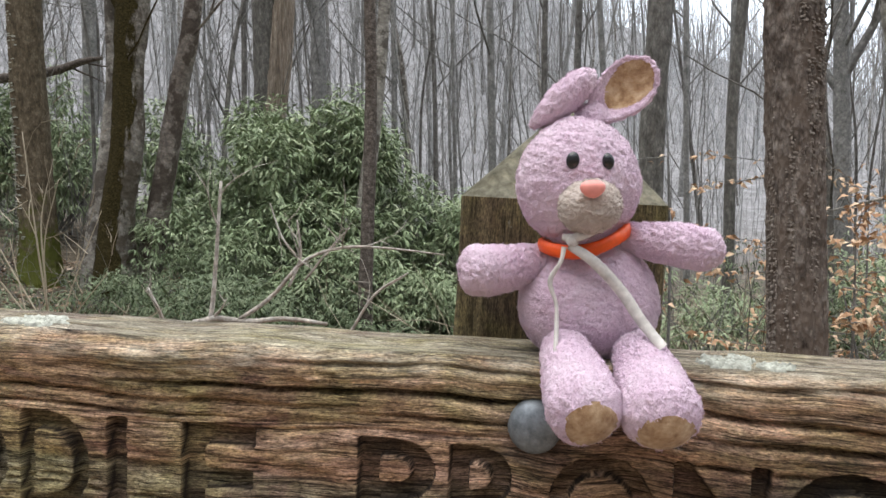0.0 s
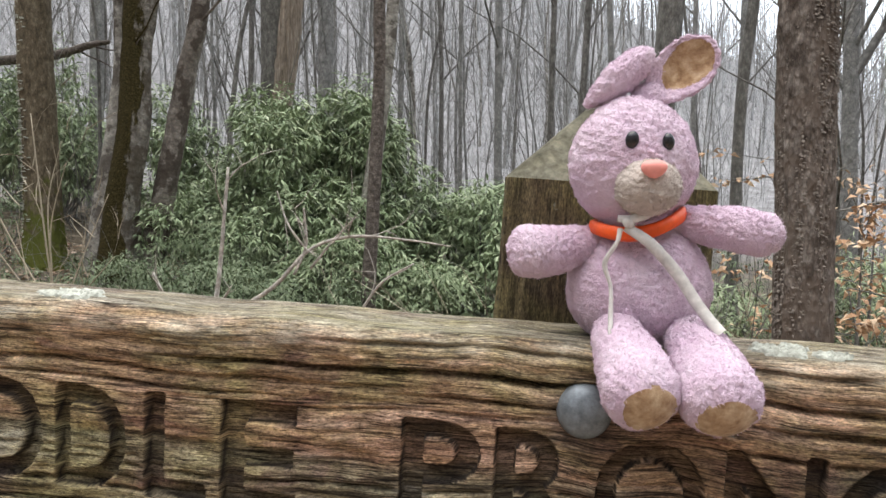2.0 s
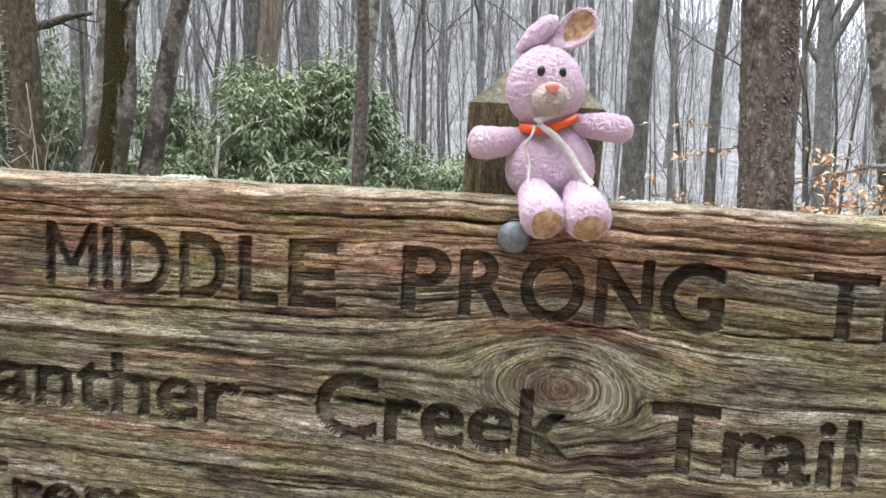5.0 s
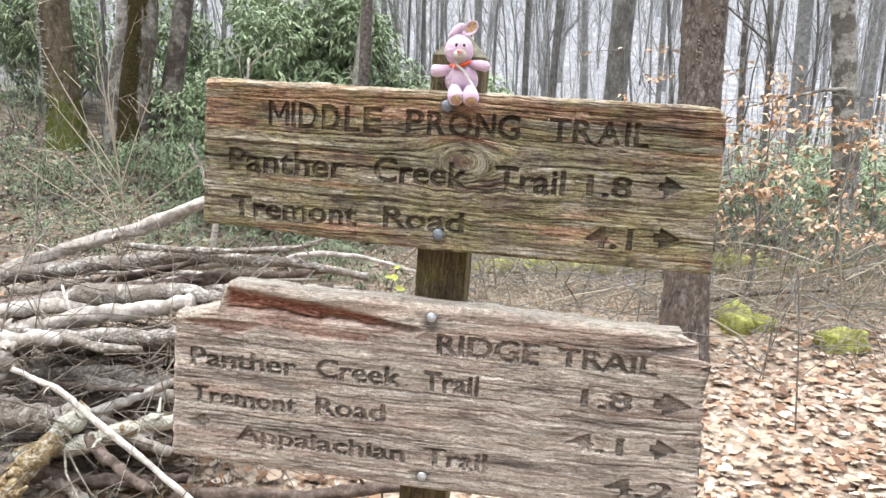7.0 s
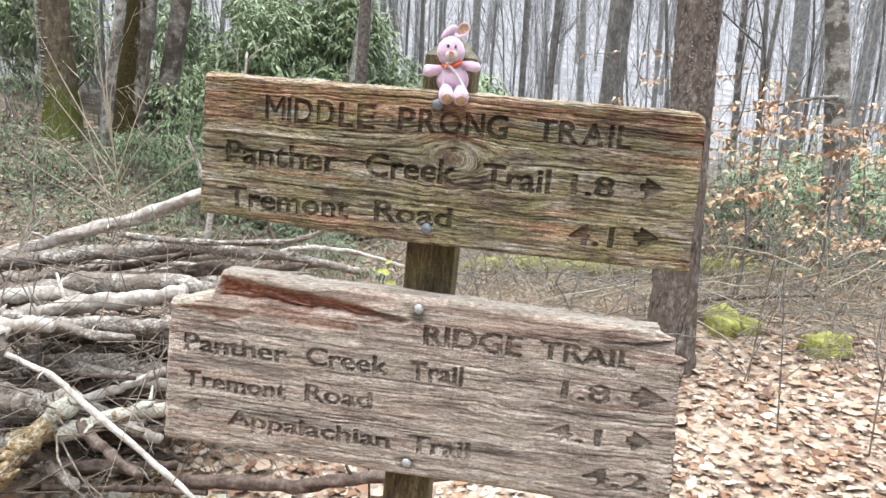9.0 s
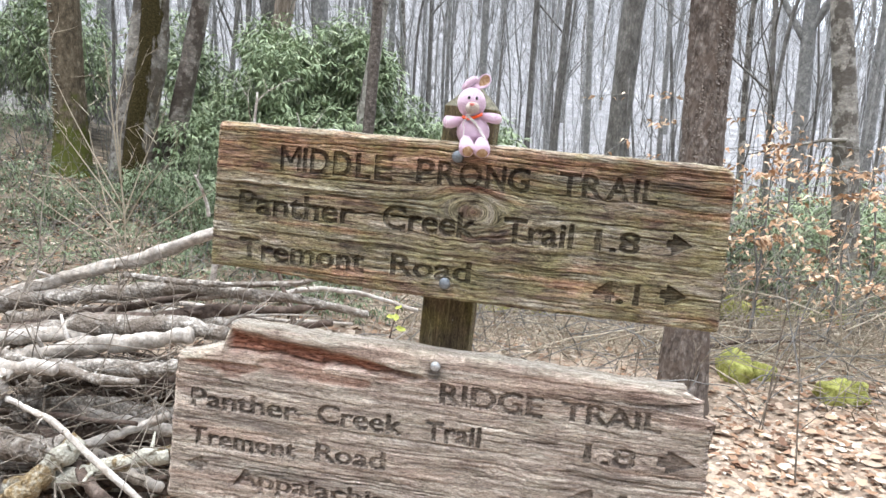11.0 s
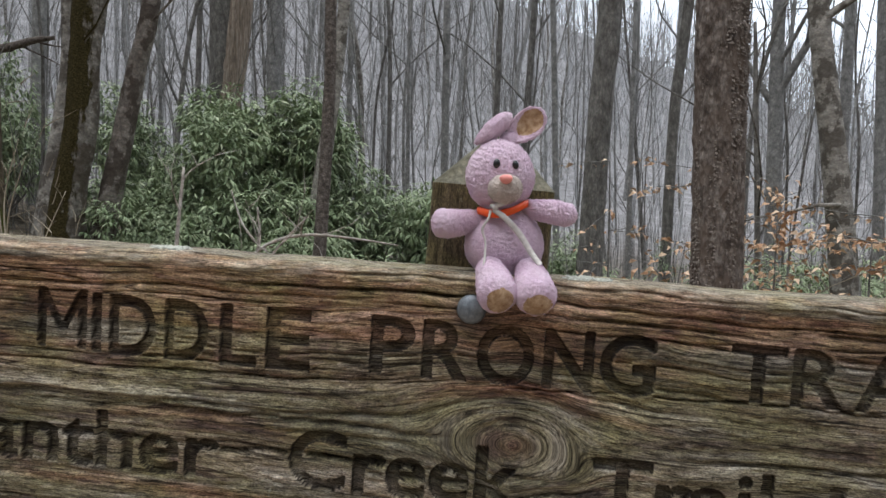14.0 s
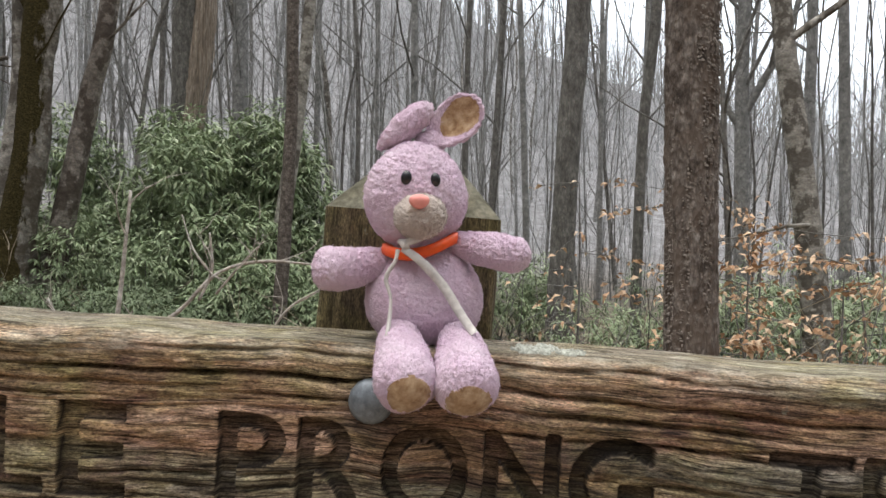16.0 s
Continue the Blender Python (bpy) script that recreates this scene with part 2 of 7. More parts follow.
def bark(name, tones, scale, rough_bump=0.02, moss=0.0, moss_col=(0.05, 0.06, 0.015), patch=None, stretch=0.5, foot=0.0):
    m, n, l, b = node_mat(name, 0.95, 0.1)
    v = coords(n, l, (1, 1, stretch))
    big = noise_tex(n, l, v, scale, 6, 0.65)
    fine = noise_tex(n, l, v, scale * 6, 4, 0.6)
    col = ramp(n, l, big, [(0.3, tones[0]), (0.5, tones[1]), (0.7, tones[2])])
    col = mix(n, l, 0.6, col, ramp(n, l, fine, [(0.3, (0.5, 0.5, 0.5)), (0.7, (1.4, 1.4, 1.4))]), "MULTIPLY")
    vr = n.new("ShaderNodeTexVoronoi")
    vr.inputs["Scale"].default_value = scale * 2.2
    l.new(v, vr.inputs["Vector"])
    col = mix(n, l, 0.5, col, ramp(n, l, vr.outputs["Distance"], [(0.1, (1.25, 1.2, 1.15)), (0.6, (0.6, 0.6, 0.6))]), "MULTIPLY")
    if patch:
        pt = noise_tex(n, l, coords(n, l, (1, 1, 0.8)), 7.0, 5, 0.6)
        col = mix(n, l, band(n, l, pt, 0.485, 0.535), col, mix(n, l, 0.75, col, patch))
    if moss:
        ms = noise_tex(n, l, coords(n, l, (1, 1, 0.35)), 3.6, 6, 0.7)
        nrm = n.new("ShaderNodeNewGeometry")
        turn = n.new("ShaderNodeVectorMath")
        turn.operation = "DOT_PRODUCT"
        turn.inputs[1].default_value = (-0.14, -0.25, 0.0)
        l.new(nrm.outputs["Normal"], turn.inputs[0])
        both = n.new("ShaderNodeMath")
        l.new(ms, both.inputs[0])
        l.new(turn.outputs["Value"], both.inputs[1])
        moss_tone = ramp(n, l, fine, [(0.35, tuple(c * 0.4 for c in moss_col)), (0.6, moss_col), (0.75, tuple(c * 2.4 for c in moss_col))])
        col = mix(n, l, band(n, l, both.outputs[0], 0.62 - 0.2 * moss, 0.67 - 0.2 * moss), col, moss_tone)
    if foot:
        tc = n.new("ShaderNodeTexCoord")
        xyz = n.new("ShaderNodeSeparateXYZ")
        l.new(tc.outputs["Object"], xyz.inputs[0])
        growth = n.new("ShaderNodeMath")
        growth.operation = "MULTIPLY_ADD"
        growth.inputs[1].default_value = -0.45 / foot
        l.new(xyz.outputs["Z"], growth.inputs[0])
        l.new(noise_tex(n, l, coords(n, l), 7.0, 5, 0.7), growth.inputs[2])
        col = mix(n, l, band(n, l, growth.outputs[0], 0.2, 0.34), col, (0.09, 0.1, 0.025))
    l.new(col, b.inputs["Base Color"])
    bump(n, l, b, mix(n, l, 0.4, vr.outputs["Distance"], big), 1.0, rough_bump)
    return m


def leafy(name, stops, rough=0.6, spec=0.3, single=False):
    m, n, l, b = node_mat(name, rough, spec)
    g = n.new("ShaderNodeNewGeometry")
    info = n.new("ShaderNodeObjectInfo")
    col = ramp(n, l, info.outputs["Random"] if single else g.outputs["Random Per Island"], stops)
    vein = noise_tex(n, l, coords(n, l), 90, 3, 0.6)
    col = mix(n, l, 0.5, col, ramp(n, l, vein, [(0.3, (0.65, 0.65, 0.65)), (0.7, (1.3, 1.3, 1.3))]), "MULTIPLY")
    l.new(col, b.inputs["Base Color"])
    return m


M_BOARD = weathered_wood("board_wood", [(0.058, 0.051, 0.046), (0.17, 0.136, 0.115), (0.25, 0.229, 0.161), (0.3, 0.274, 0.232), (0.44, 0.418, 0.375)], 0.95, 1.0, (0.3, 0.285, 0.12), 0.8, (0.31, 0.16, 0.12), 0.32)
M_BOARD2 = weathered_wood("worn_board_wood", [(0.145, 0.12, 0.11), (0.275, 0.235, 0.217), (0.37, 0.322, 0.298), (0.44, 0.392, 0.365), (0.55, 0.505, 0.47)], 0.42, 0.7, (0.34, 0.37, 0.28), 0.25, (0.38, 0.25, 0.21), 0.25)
M_POST = weathered_wood("post_wood", [(0.04, 0.03, 0.02), (0.07, 0.053, 0.035), (0.1, 0.078, 0.05), (0.125, 0.1, 0.062), (0.18, 0.155, 0.1)], 0.6, 0.5, (0.15, 0.15, 0.03), 0.55, (0.14, 0.08, 0.05), 0.35)


def metal(name, col, rough):
    m, n, l, b = node_mat(name, rough, 0.5)
    b.inputs["Metallic"].default_value = 0.55
    k = noise_tex(n, l, coords(n, l), 220, 5, 0.65)
    k2 = noise_tex(n, l, coords(n, l, (1, 0.2, 1)), 700, 3, 0.7)
    c = ramp(n, l, k, [(0.35, tuple(x * 0.6 for x in col)), (0.55, col), (0.75, tuple(min(1, x * 1.4) for x in col))])
    l.new(c, b.inputs["Base Color"])
    bump(n, l, b, k2, 0.3, 0.0006)
    return m


M_BOLT = metal("galvanised_bolt", (0.2, 0.225, 0.25), 0.55)
M_BOLT2 = metal("bright_bolt", (0.5, 0.52, 0.54), 0.45)

M_ENDGRAIN = bark("post_end_grain", [(0.09, 0.085, 0.06), (0.165, 0.155, 0.115), (0.26, 0.245, 0.19)], 70, 0.0015, stretch=0.6)
M_BARK_FLAKY = bark("flaky_brown_bark", [(0.05, 0.04, 0.034), (0.15, 0.125, 0.109), (0.31, 0.277, 0.25)], 26, 0.014, patch=(0.13, 0.103, 0.085))
M_FLAKE = bark("curled_bark_flakes", [(0.1, 0.082, 0.07), (0.21, 0.18, 0.157), (0.38, 0.342, 0.31)], 40, 0.003)
M_BARK_GREY = bark("grey_bark", [(0.14, 0.139, 0.133), (0.25, 0.248, 0.24), (0.37, 0.367, 0.355)], 11, 0.005, 0, patch=None, stretch=0.8)
M_BARK_DARK = bark("dark_grey_bark", [(0.08, 0.075, 0.068), (0.16, 0.152, 0.141), (0.255, 0.245, 0.23)], 16, 0.008)
M_BARK_MOSS = bark("mossy_pale_bark", [(0.1, 0.088, 0.074), (0.2, 0.182, 0.158), (0.36, 0.338, 0.305)], 12, 0.01, 0.35, (0.05, 0.04, 0.016), (0.075, 0.06, 0.045), 1.2)
M_BARK_BLOTCH = bark("blotched_brown_bark", [(0.1, 0.086, 0.074), (0.2, 0.176, 0.155), (0.34, 0.31, 0.28)], 12, 0.008, 0.0, patch=(0.05, 0.038, 0.03), stretch=1.1)
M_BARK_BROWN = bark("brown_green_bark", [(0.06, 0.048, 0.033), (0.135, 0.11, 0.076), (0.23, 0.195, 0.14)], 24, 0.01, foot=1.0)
M_BARK_ROUGH = bark("rough_dark_bark", [(0.05, 0.042, 0.036), (0.125, 0.107, 0.094), (0.25, 0.22, 0.195)], 30, 0.008, stretch=1.0)
M_BARK_PALE = bark("pale_lichened_bark", [(0.18, 0.166, 0.145), (0.31, 0.292, 0.262), (0.47, 0.45, 0.41)], 11, 0.003, 0.0, patch=(0.065, 0.055, 0.045), stretch=1.5)
M_SNAG = bark("bare_brown_snag_wood", [(0.12, 0.096, 0.077), (0.28, 0.228, 0.185), (0.46, 0.405, 0.345)], 22, 0.012, stretch=0.08)
M_LOG = bark("grey_log_bark", [(0.09, 0.077, 0.066), (0.29, 0.262, 0.23), (0.6, 0.575, 0.53)], 38, 0.009, 0.0, patch=(0.17, 0.14, 0.115), stretch=1.0)
M_LOG_PALE = bark("stripped_pale_wood", [(0.28, 0.245, 0.21), (0.45, 0.41, 0.365), (0.64, 0.61, 0.57)], 14, 0.003, stretch=1.0)
M_LOG_LICHEN = bark("lichened_ochre_log", [(0.1, 0.068, 0.038), (0.27, 0.2, 0.11), (0.5, 0.46, 0.36)], 40, 0.009, 0.0, patch=(0.46, 0.46, 0.4), stretch=1.0)
M_LOG_DARK = bark("dark_log_bark", [(0.05, 0.038, 0.03), (0.12, 0.09, 0.075), (0.21, 0.17, 0.145)], 20, 0.005, stretch=1.0)
M_TWIG = bark("dry_twig", [(0.17, 0.14, 0.105), (0.31, 0.27, 0.21), (0.46, 0.41, 0.34)], 20, 0.001)
M_TWIG_DARK = bark("dark_twig", [(0.11, 0.107, 0.1), (0.19, 0.186, 0.177), (0.29, 0.284, 0.272)], 20, 0.001)
M_TWIG_BROWN = bark("brown_twig", [(0.09, 0.075, 0.06), (0.2, 0.17, 0.14), (0.38, 0.34, 0.29)], 30, 0.001)
# Grey bark lightened to imitate haze over the distant trees.
M_FAR_HAZED = bark("hazed_far_bark", [(0.34, 0.342, 0.347), (0.45, 0.453, 0.458), (0.58, 0.583, 0.588)], 3, 0.0)
M_LITTER = leafy("fallen_leaves", [(0.0, (0.1, 0.055, 0.035)), (0.15, (0.21, 0.12, 0.075)), (0.3, (0.31, 0.19, 0.115)), (0.5, (0.32, 0.235, 0.17)), (0.75, (0.4, 0.315, 0.24)), (1.0, (0.53, 0.455, 0.375))], 0.75, 0.2)
M_LEAF = leafy("single_fallen_leaf", [(0.0, (0.15, 0.085, 0.055)), (0.25, (0.28, 0.17, 0.11)), (0.55, (0.4, 0.28, 0.19)), (1.0, (0.56, 0.46, 0.365))], 0.75, 0.2, True)
M_STRAW = leafy("straw", [(0.0, (0.16, 0.13, 0.09)), (0.5, (0.31, 0.265, 0.195)), (1.0, (0.54, 0.485, 0.385))], 0.8, 0.2)
M_RHODO = leafy("glossy_evergreen_leaves", [(0.0, (0.17, 0.22, 0.125)), (0.4, (0.235, 0.3, 0.17)), (0.75, (0.3, 0.365, 0.215)), (1.0, (0.4, 0.445, 0.3))], 0.6, 0.2)
M_HERB = leafy("low_green_leaves", [(0.0, (0.06, 0.088, 0.042)), (0.5, (0.115, 0.152, 0.08)), (1.0, (0.205, 0.245, 0.15))], 0.6, 0.25)
M_BEECH = leafy("dry_orange_leaves", [(0.0, (0.36, 0.2, 0.11)), (0.5, (0.55, 0.365, 0.23)), (1.0, (0.71, 0.55, 0.39))], 0.7, 0.2)


def ground_mat():
    m, n, l, b = node_mat("leafy_soil_hazed_far", 0.95, 0.1)
    v = coords(n, l)
    vr = n.new("ShaderNodeTexVoronoi")
    vr.inputs["Scale"].default_value = 16
    l.new(v, vr.inputs["Vector"])
    big = noise_tex(n, l, v, 0.7, 5, 0.6)
    fine = noise_tex(n, l, v, 40, 5, 0.65)
    col = ramp(n, l, vr.outputs["Color"], [(0.1, (0.2, 0.145, 0.11)), (0.5, (0.34, 0.27, 0.21)), (0.9, (0.48, 0.4, 0.32))])
    col = mix(n, l, 0.7, col, ramp(n, l, fine, [(0.3, (0.5, 0.48, 0.45)), (0.7, (1.3, 1.28, 1.25))]), "MULTIPLY")
    col = mix(n, l, band(n, l, big, 0.5, 0.66), col, mix(n, l, 0.5, col, (0.12, 0.115, 0.085)))
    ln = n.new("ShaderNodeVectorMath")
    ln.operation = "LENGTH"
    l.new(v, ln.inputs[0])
    soil = noise_tex(n, l, v, 6.0, 6, 0.75)
    col = mix(n, l, band(n, l, ln.outputs["Value"], 3.6, 5.6), col, ramp(n, l, soil, [(0.35, (0.05, 0.042, 0.03)), (0.5, (0.12, 0.1, 0.075)), (0.65, (0.24, 0.195, 0.145))]))
    # Haze painted into the soil: paler and greyer from 10 to 24 m out.
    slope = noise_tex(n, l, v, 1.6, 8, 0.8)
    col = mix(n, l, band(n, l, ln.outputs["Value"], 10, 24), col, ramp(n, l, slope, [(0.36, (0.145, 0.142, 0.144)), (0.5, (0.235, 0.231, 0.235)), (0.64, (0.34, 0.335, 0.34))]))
    l.new(col, b.inputs["Base Color"])
    bump(n, l, b, mix(n, l, 0.5, vr.outputs["Distance"], fine), 0.8, 0.03)
    return m


M_GROUND = ground_mat()


def moss_mat():
    m, n, l, b = node_mat("bright_moss", 0.95, 0.1)
    k = noise_tex(n, l, coords(n, l), 30, 5, 0.7)
    l.new(ramp(n, l, k, [(0.3, (0.13, 0.135, 0.04)), (0.52, (0.34, 0.35, 0.1)), (0.72, (0.55, 0.55, 0.22))]), b.inputs["Base Color"])
    bump(n, l, b, noise_tex(n, l, coords(n, l), 160, 4, 0.7), 1.0, 0.01)
    return m


M_MOSS = moss_mat()

# ---- ground: one sheet to the horizon, with the bank, the wooded ridge and an added rise behind ----
def ground_z(x, y):
    x, y = np.asarray(x, float), np.asarray(y, float)
    z = 0.21 * np.maximum(0, -x - 0.6) * smooth(-0.5, 4.5, y) * np.where(x < -7, 7 / np.maximum(-x, 7), 1)
    z = z + 0.03 * np.clip(y, 0, 14) + 0.1 * (fbm(x * 0.5, y * 0.5, 3, 3) - 0.5)
    r = np.hypot(x, y)
    ahead = smooth(-0.2, 0.5, y / np.maximum(r, 1))
    bearing = np.degrees(np.arctan2(x, np.maximum(y, 1)))
    # The 42 m rise behind the camera is unseen, added to block low skylight.
    ridge = 88 * np.tan(np.radians(np.clip(15.6 - np.where(bearing > 0, 0.42, 0.31) * bearing, 5, 24))) * ahead + 42 * (1 - ahead) + 3 * (vnoise(x * 0.03, y * 0.03, 9) - 0.5)
    return z + np.maximum(ridge, 0) * smooth(16 - 8 * (1 - ahead), 88 - 30 * (1 - ahead), r)


def build_ground():
    radii = np.concatenate([np.linspace(0.05, 9, 70), np.geomspace(9.3, 900, 60)])
    ang = np.linspace(0, 2 * np.pi, 180, endpoint=False)
    R, A = np.meshgrid(radii, ang, indexing="ij")
    X, Y = R * np.cos(A), R * np.sin(A) + 1.0
    Z = ground_z(X, Y) + 0.03 * (fbm(X * 5, Y * 5, 21, 3) - 0.5) * (R < 12)
    v = np.stack([X, Y, Z], -1).reshape(-1, 3)
    na, f = len(ang), []
    i, j = np.meshgrid(np.arange(len(radii) - 1), np.arange(na), indexing="ij")
    j2 = (j + 1) % na
    f = np.stack([i * na + j, (i + 1) * na + j, (i + 1) * na + j2, i * na + j2], -1).reshape(-1, 4)
    f = f.tolist() + [list(range(na))]
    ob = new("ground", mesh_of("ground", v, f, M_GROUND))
    tagged(ob, "woodland floor of soil covered in fallen leaves", "ground", kind="structure")


build_ground()

# ---- carved lettering ----
def word_triangles(text):
    """Triangles of a word in the built-in font, as an array n x 3 x 2, scaled to a unit box of its capitals."""
    cu = bpy.data.curves.new("word", "FONT")
    cu.body, cu.offset, cu.resolution_u = text, 0.017, 4
    ob = bpy.data.objects.new("word", cu)
    scene.collection.objects.link(ob)
    bpy.context.view_layer.update()
    me = bpy.data.meshes.new_from_object(ob.evaluated_get(bpy.context.evaluated_depsgraph_get()))
    me.calc_loop_triangles()
    v = np.array([p.co[:2] for p in me.vertices])
    t = np.array([lt.vertices[:] for lt in me.loop_triangles])
    bpy.data.objects.remove(ob)
    bpy.data.meshes.remove(me)
    bpy.data.curves.remove(cu)
    return v[t]


class Carving:
    """A fine raster of what is cut into a board, in the board's own x and z."""

    def __init__(self, x0, x1, z0, z1, step=0.0005):
        self.x0, self.z0, self.step = x0, z0, step
        self.a = np.zeros((int((x1 - x0) / step), int((z1 - z0) / step)), np.float32)

    def triangles(self, tris, depth=1.0):
        for t in tris:
            q = (t - (self.x0, self.z0)) / self.step
            lo, hi = np.floor(q.min(0)).astype(int), np.ceil(q.max(0)).astype(int) + 1
            lo = np.maximum(lo, 0)
            hi = np.minimum(hi, self.a.shape)
            if (hi <= lo).any():
                continue
            gx, gz = np.meshgrid(np.arange(lo[0], hi[0]) + 0.5, np.arange(lo[1], hi[1]) + 0.5, indexing="ij")
            sgn = []
            for k in range(3):
                a, b = q[k], q[(k + 1) % 3]
                sgn.append((b[0] - a[0]) * (gz - a[1]) - (b[1] - a[1]) * (gx - a[0]))
            s = np.array(sgn)
            inside = (s >= 0).all(0) | (s <= 0).all(0)
            view = self.a[lo[0]:hi[0], lo[1]:hi[1]]
            view[inside] = np.maximum(view[inside], depth)

    def word(self, text, x0, x1, base, height, depth=1.0):
        t = word_triangles(text)
        lo, hi = t.reshape(-1, 2).min(0), t.reshape(-1, 2).max(0)
        t = t.copy()
        t[..., 0] = x0 + (t[..., 0] - lo[0]) / (hi[0] - lo[0]) * (x1 - x0)
        t[..., 1] = base + t[..., 1] / 0.729 * height
        self.triangles(t, depth)

    def capital_m(self, x0, x1, base, height, stroke):
        """A narrow routed M: two uprights and a shallow V of even strokes."""
        mid, top, dip = (x0 + x1) / 2, base + height, base + 0.3 * height
        for p in ([(x0, base), (x0, top), (x0 + stroke, top), (x0 + stroke, base)], [(x1 - stroke, base), (x1 - stroke, top), (x1, top), (x1, base)],
                  [(x0, top), (x0 + stroke, top), (mid + stroke * 0.4, dip), (mid - stroke * 0.5, dip)], [(x1 - stroke, top), (x1, top), (mid + stroke * 0.5, dip), (mid - stroke * 0.4, dip)]):
            q = np.array(p)
            self.triangles(np.array([q[[0, 1, 2]], q[[0, 2, 3]]]))

    def arrow(self, x0, x1, z, height, depth=1.0, flip=False):
        w = x1 - x0
        pts = np.array([(0.0, -0.2), (0.0, 0.2), (0.3, 0.2), (0.3, -0.2), (0.22, 0.5), (1.0, 0.0), (0.22, -0.5)])
        if flip:
            pts = pts * (-1, 1) + (1, 0)
        p = np.stack([x0 + pts[:, 0] * w, z + pts[:, 1] * height], 1)
        self.triangles(np.array([p[[0, 1, 2]], p[[0, 2, 3]], p[[4, 5, 6]]]), depth)

    def soften(self, times):
        a = self.a
        for _ in range(times):
            a = (a + np.roll(a, 1, 0) + np.roll(a, -1, 0)) / 3
            a = (a + np.roll(a, 1, 1) + np.roll(a, -1, 1)) / 3
        wide = self.a
        for _ in range(5):
            for axis in (0, 1):
                wide = (wide + np.roll(wide, 3, axis) + np.roll(wide, -3, axis)) / 3
        self.wide = smooth(0.0, 0.25, wide).astype(np.float32)
        self.a = smooth(0.4, 0.62, a).astype(np.float32)
        return self

    def __call__(self, x, z, near=False):
        i = np.clip((x - self.x0) / self.step - 0.5, 0, self.a.shape[0] - 2)
        j = np.clip((z - self.z0) / self.step - 0.5, 0, self.a.shape[1] - 2)
        i0, j0 = i.astype(int), j.astype(int)
        u, v = i - i0, j - j0
        a = self.wide if near else self.a
        return (a[i0, j0] * (1 - u) + a[i0 + 1, j0] * u) * (1 - v) + (a[i0, j0 + 1] * (1 - u) + a[i0 + 1, j0 + 1] * u) * v


def grain_field(x, z, knots, seed):
    """The line of growth through (x, z): bends round each knot (x, z, radius)."""
    s = z + 0.0042 * smooth(-0.1, 0.12, x) * smooth(0.05, -0.03, z) * (vnoise(x * 15, z * 9, seed + 9) - 0.5) * 2 + 0.0018 * (vnoise(x * 4, z * 10, seed) - 0.5) * 2 + 0.0012 * (vnoise(x * 18, z * 30, seed + 1) - 0.5)
    for kx, kz, kr in knots:
        dx, dz = (x - kx) / 1.7, z - kz
        r = np.sqrt(dx ** 2 + dz ** 2) * (1 + 0.25 * (vnoise(x * 45, z * 45, seed + 5) - 0.5)) + 1e-5
        past = s - dz * np.minimum(1.0, (kr / r) ** 2)
        rings = s - dz + (kr - r) * 0.8
        s = np.where(r > kr, past, rings)
    return s


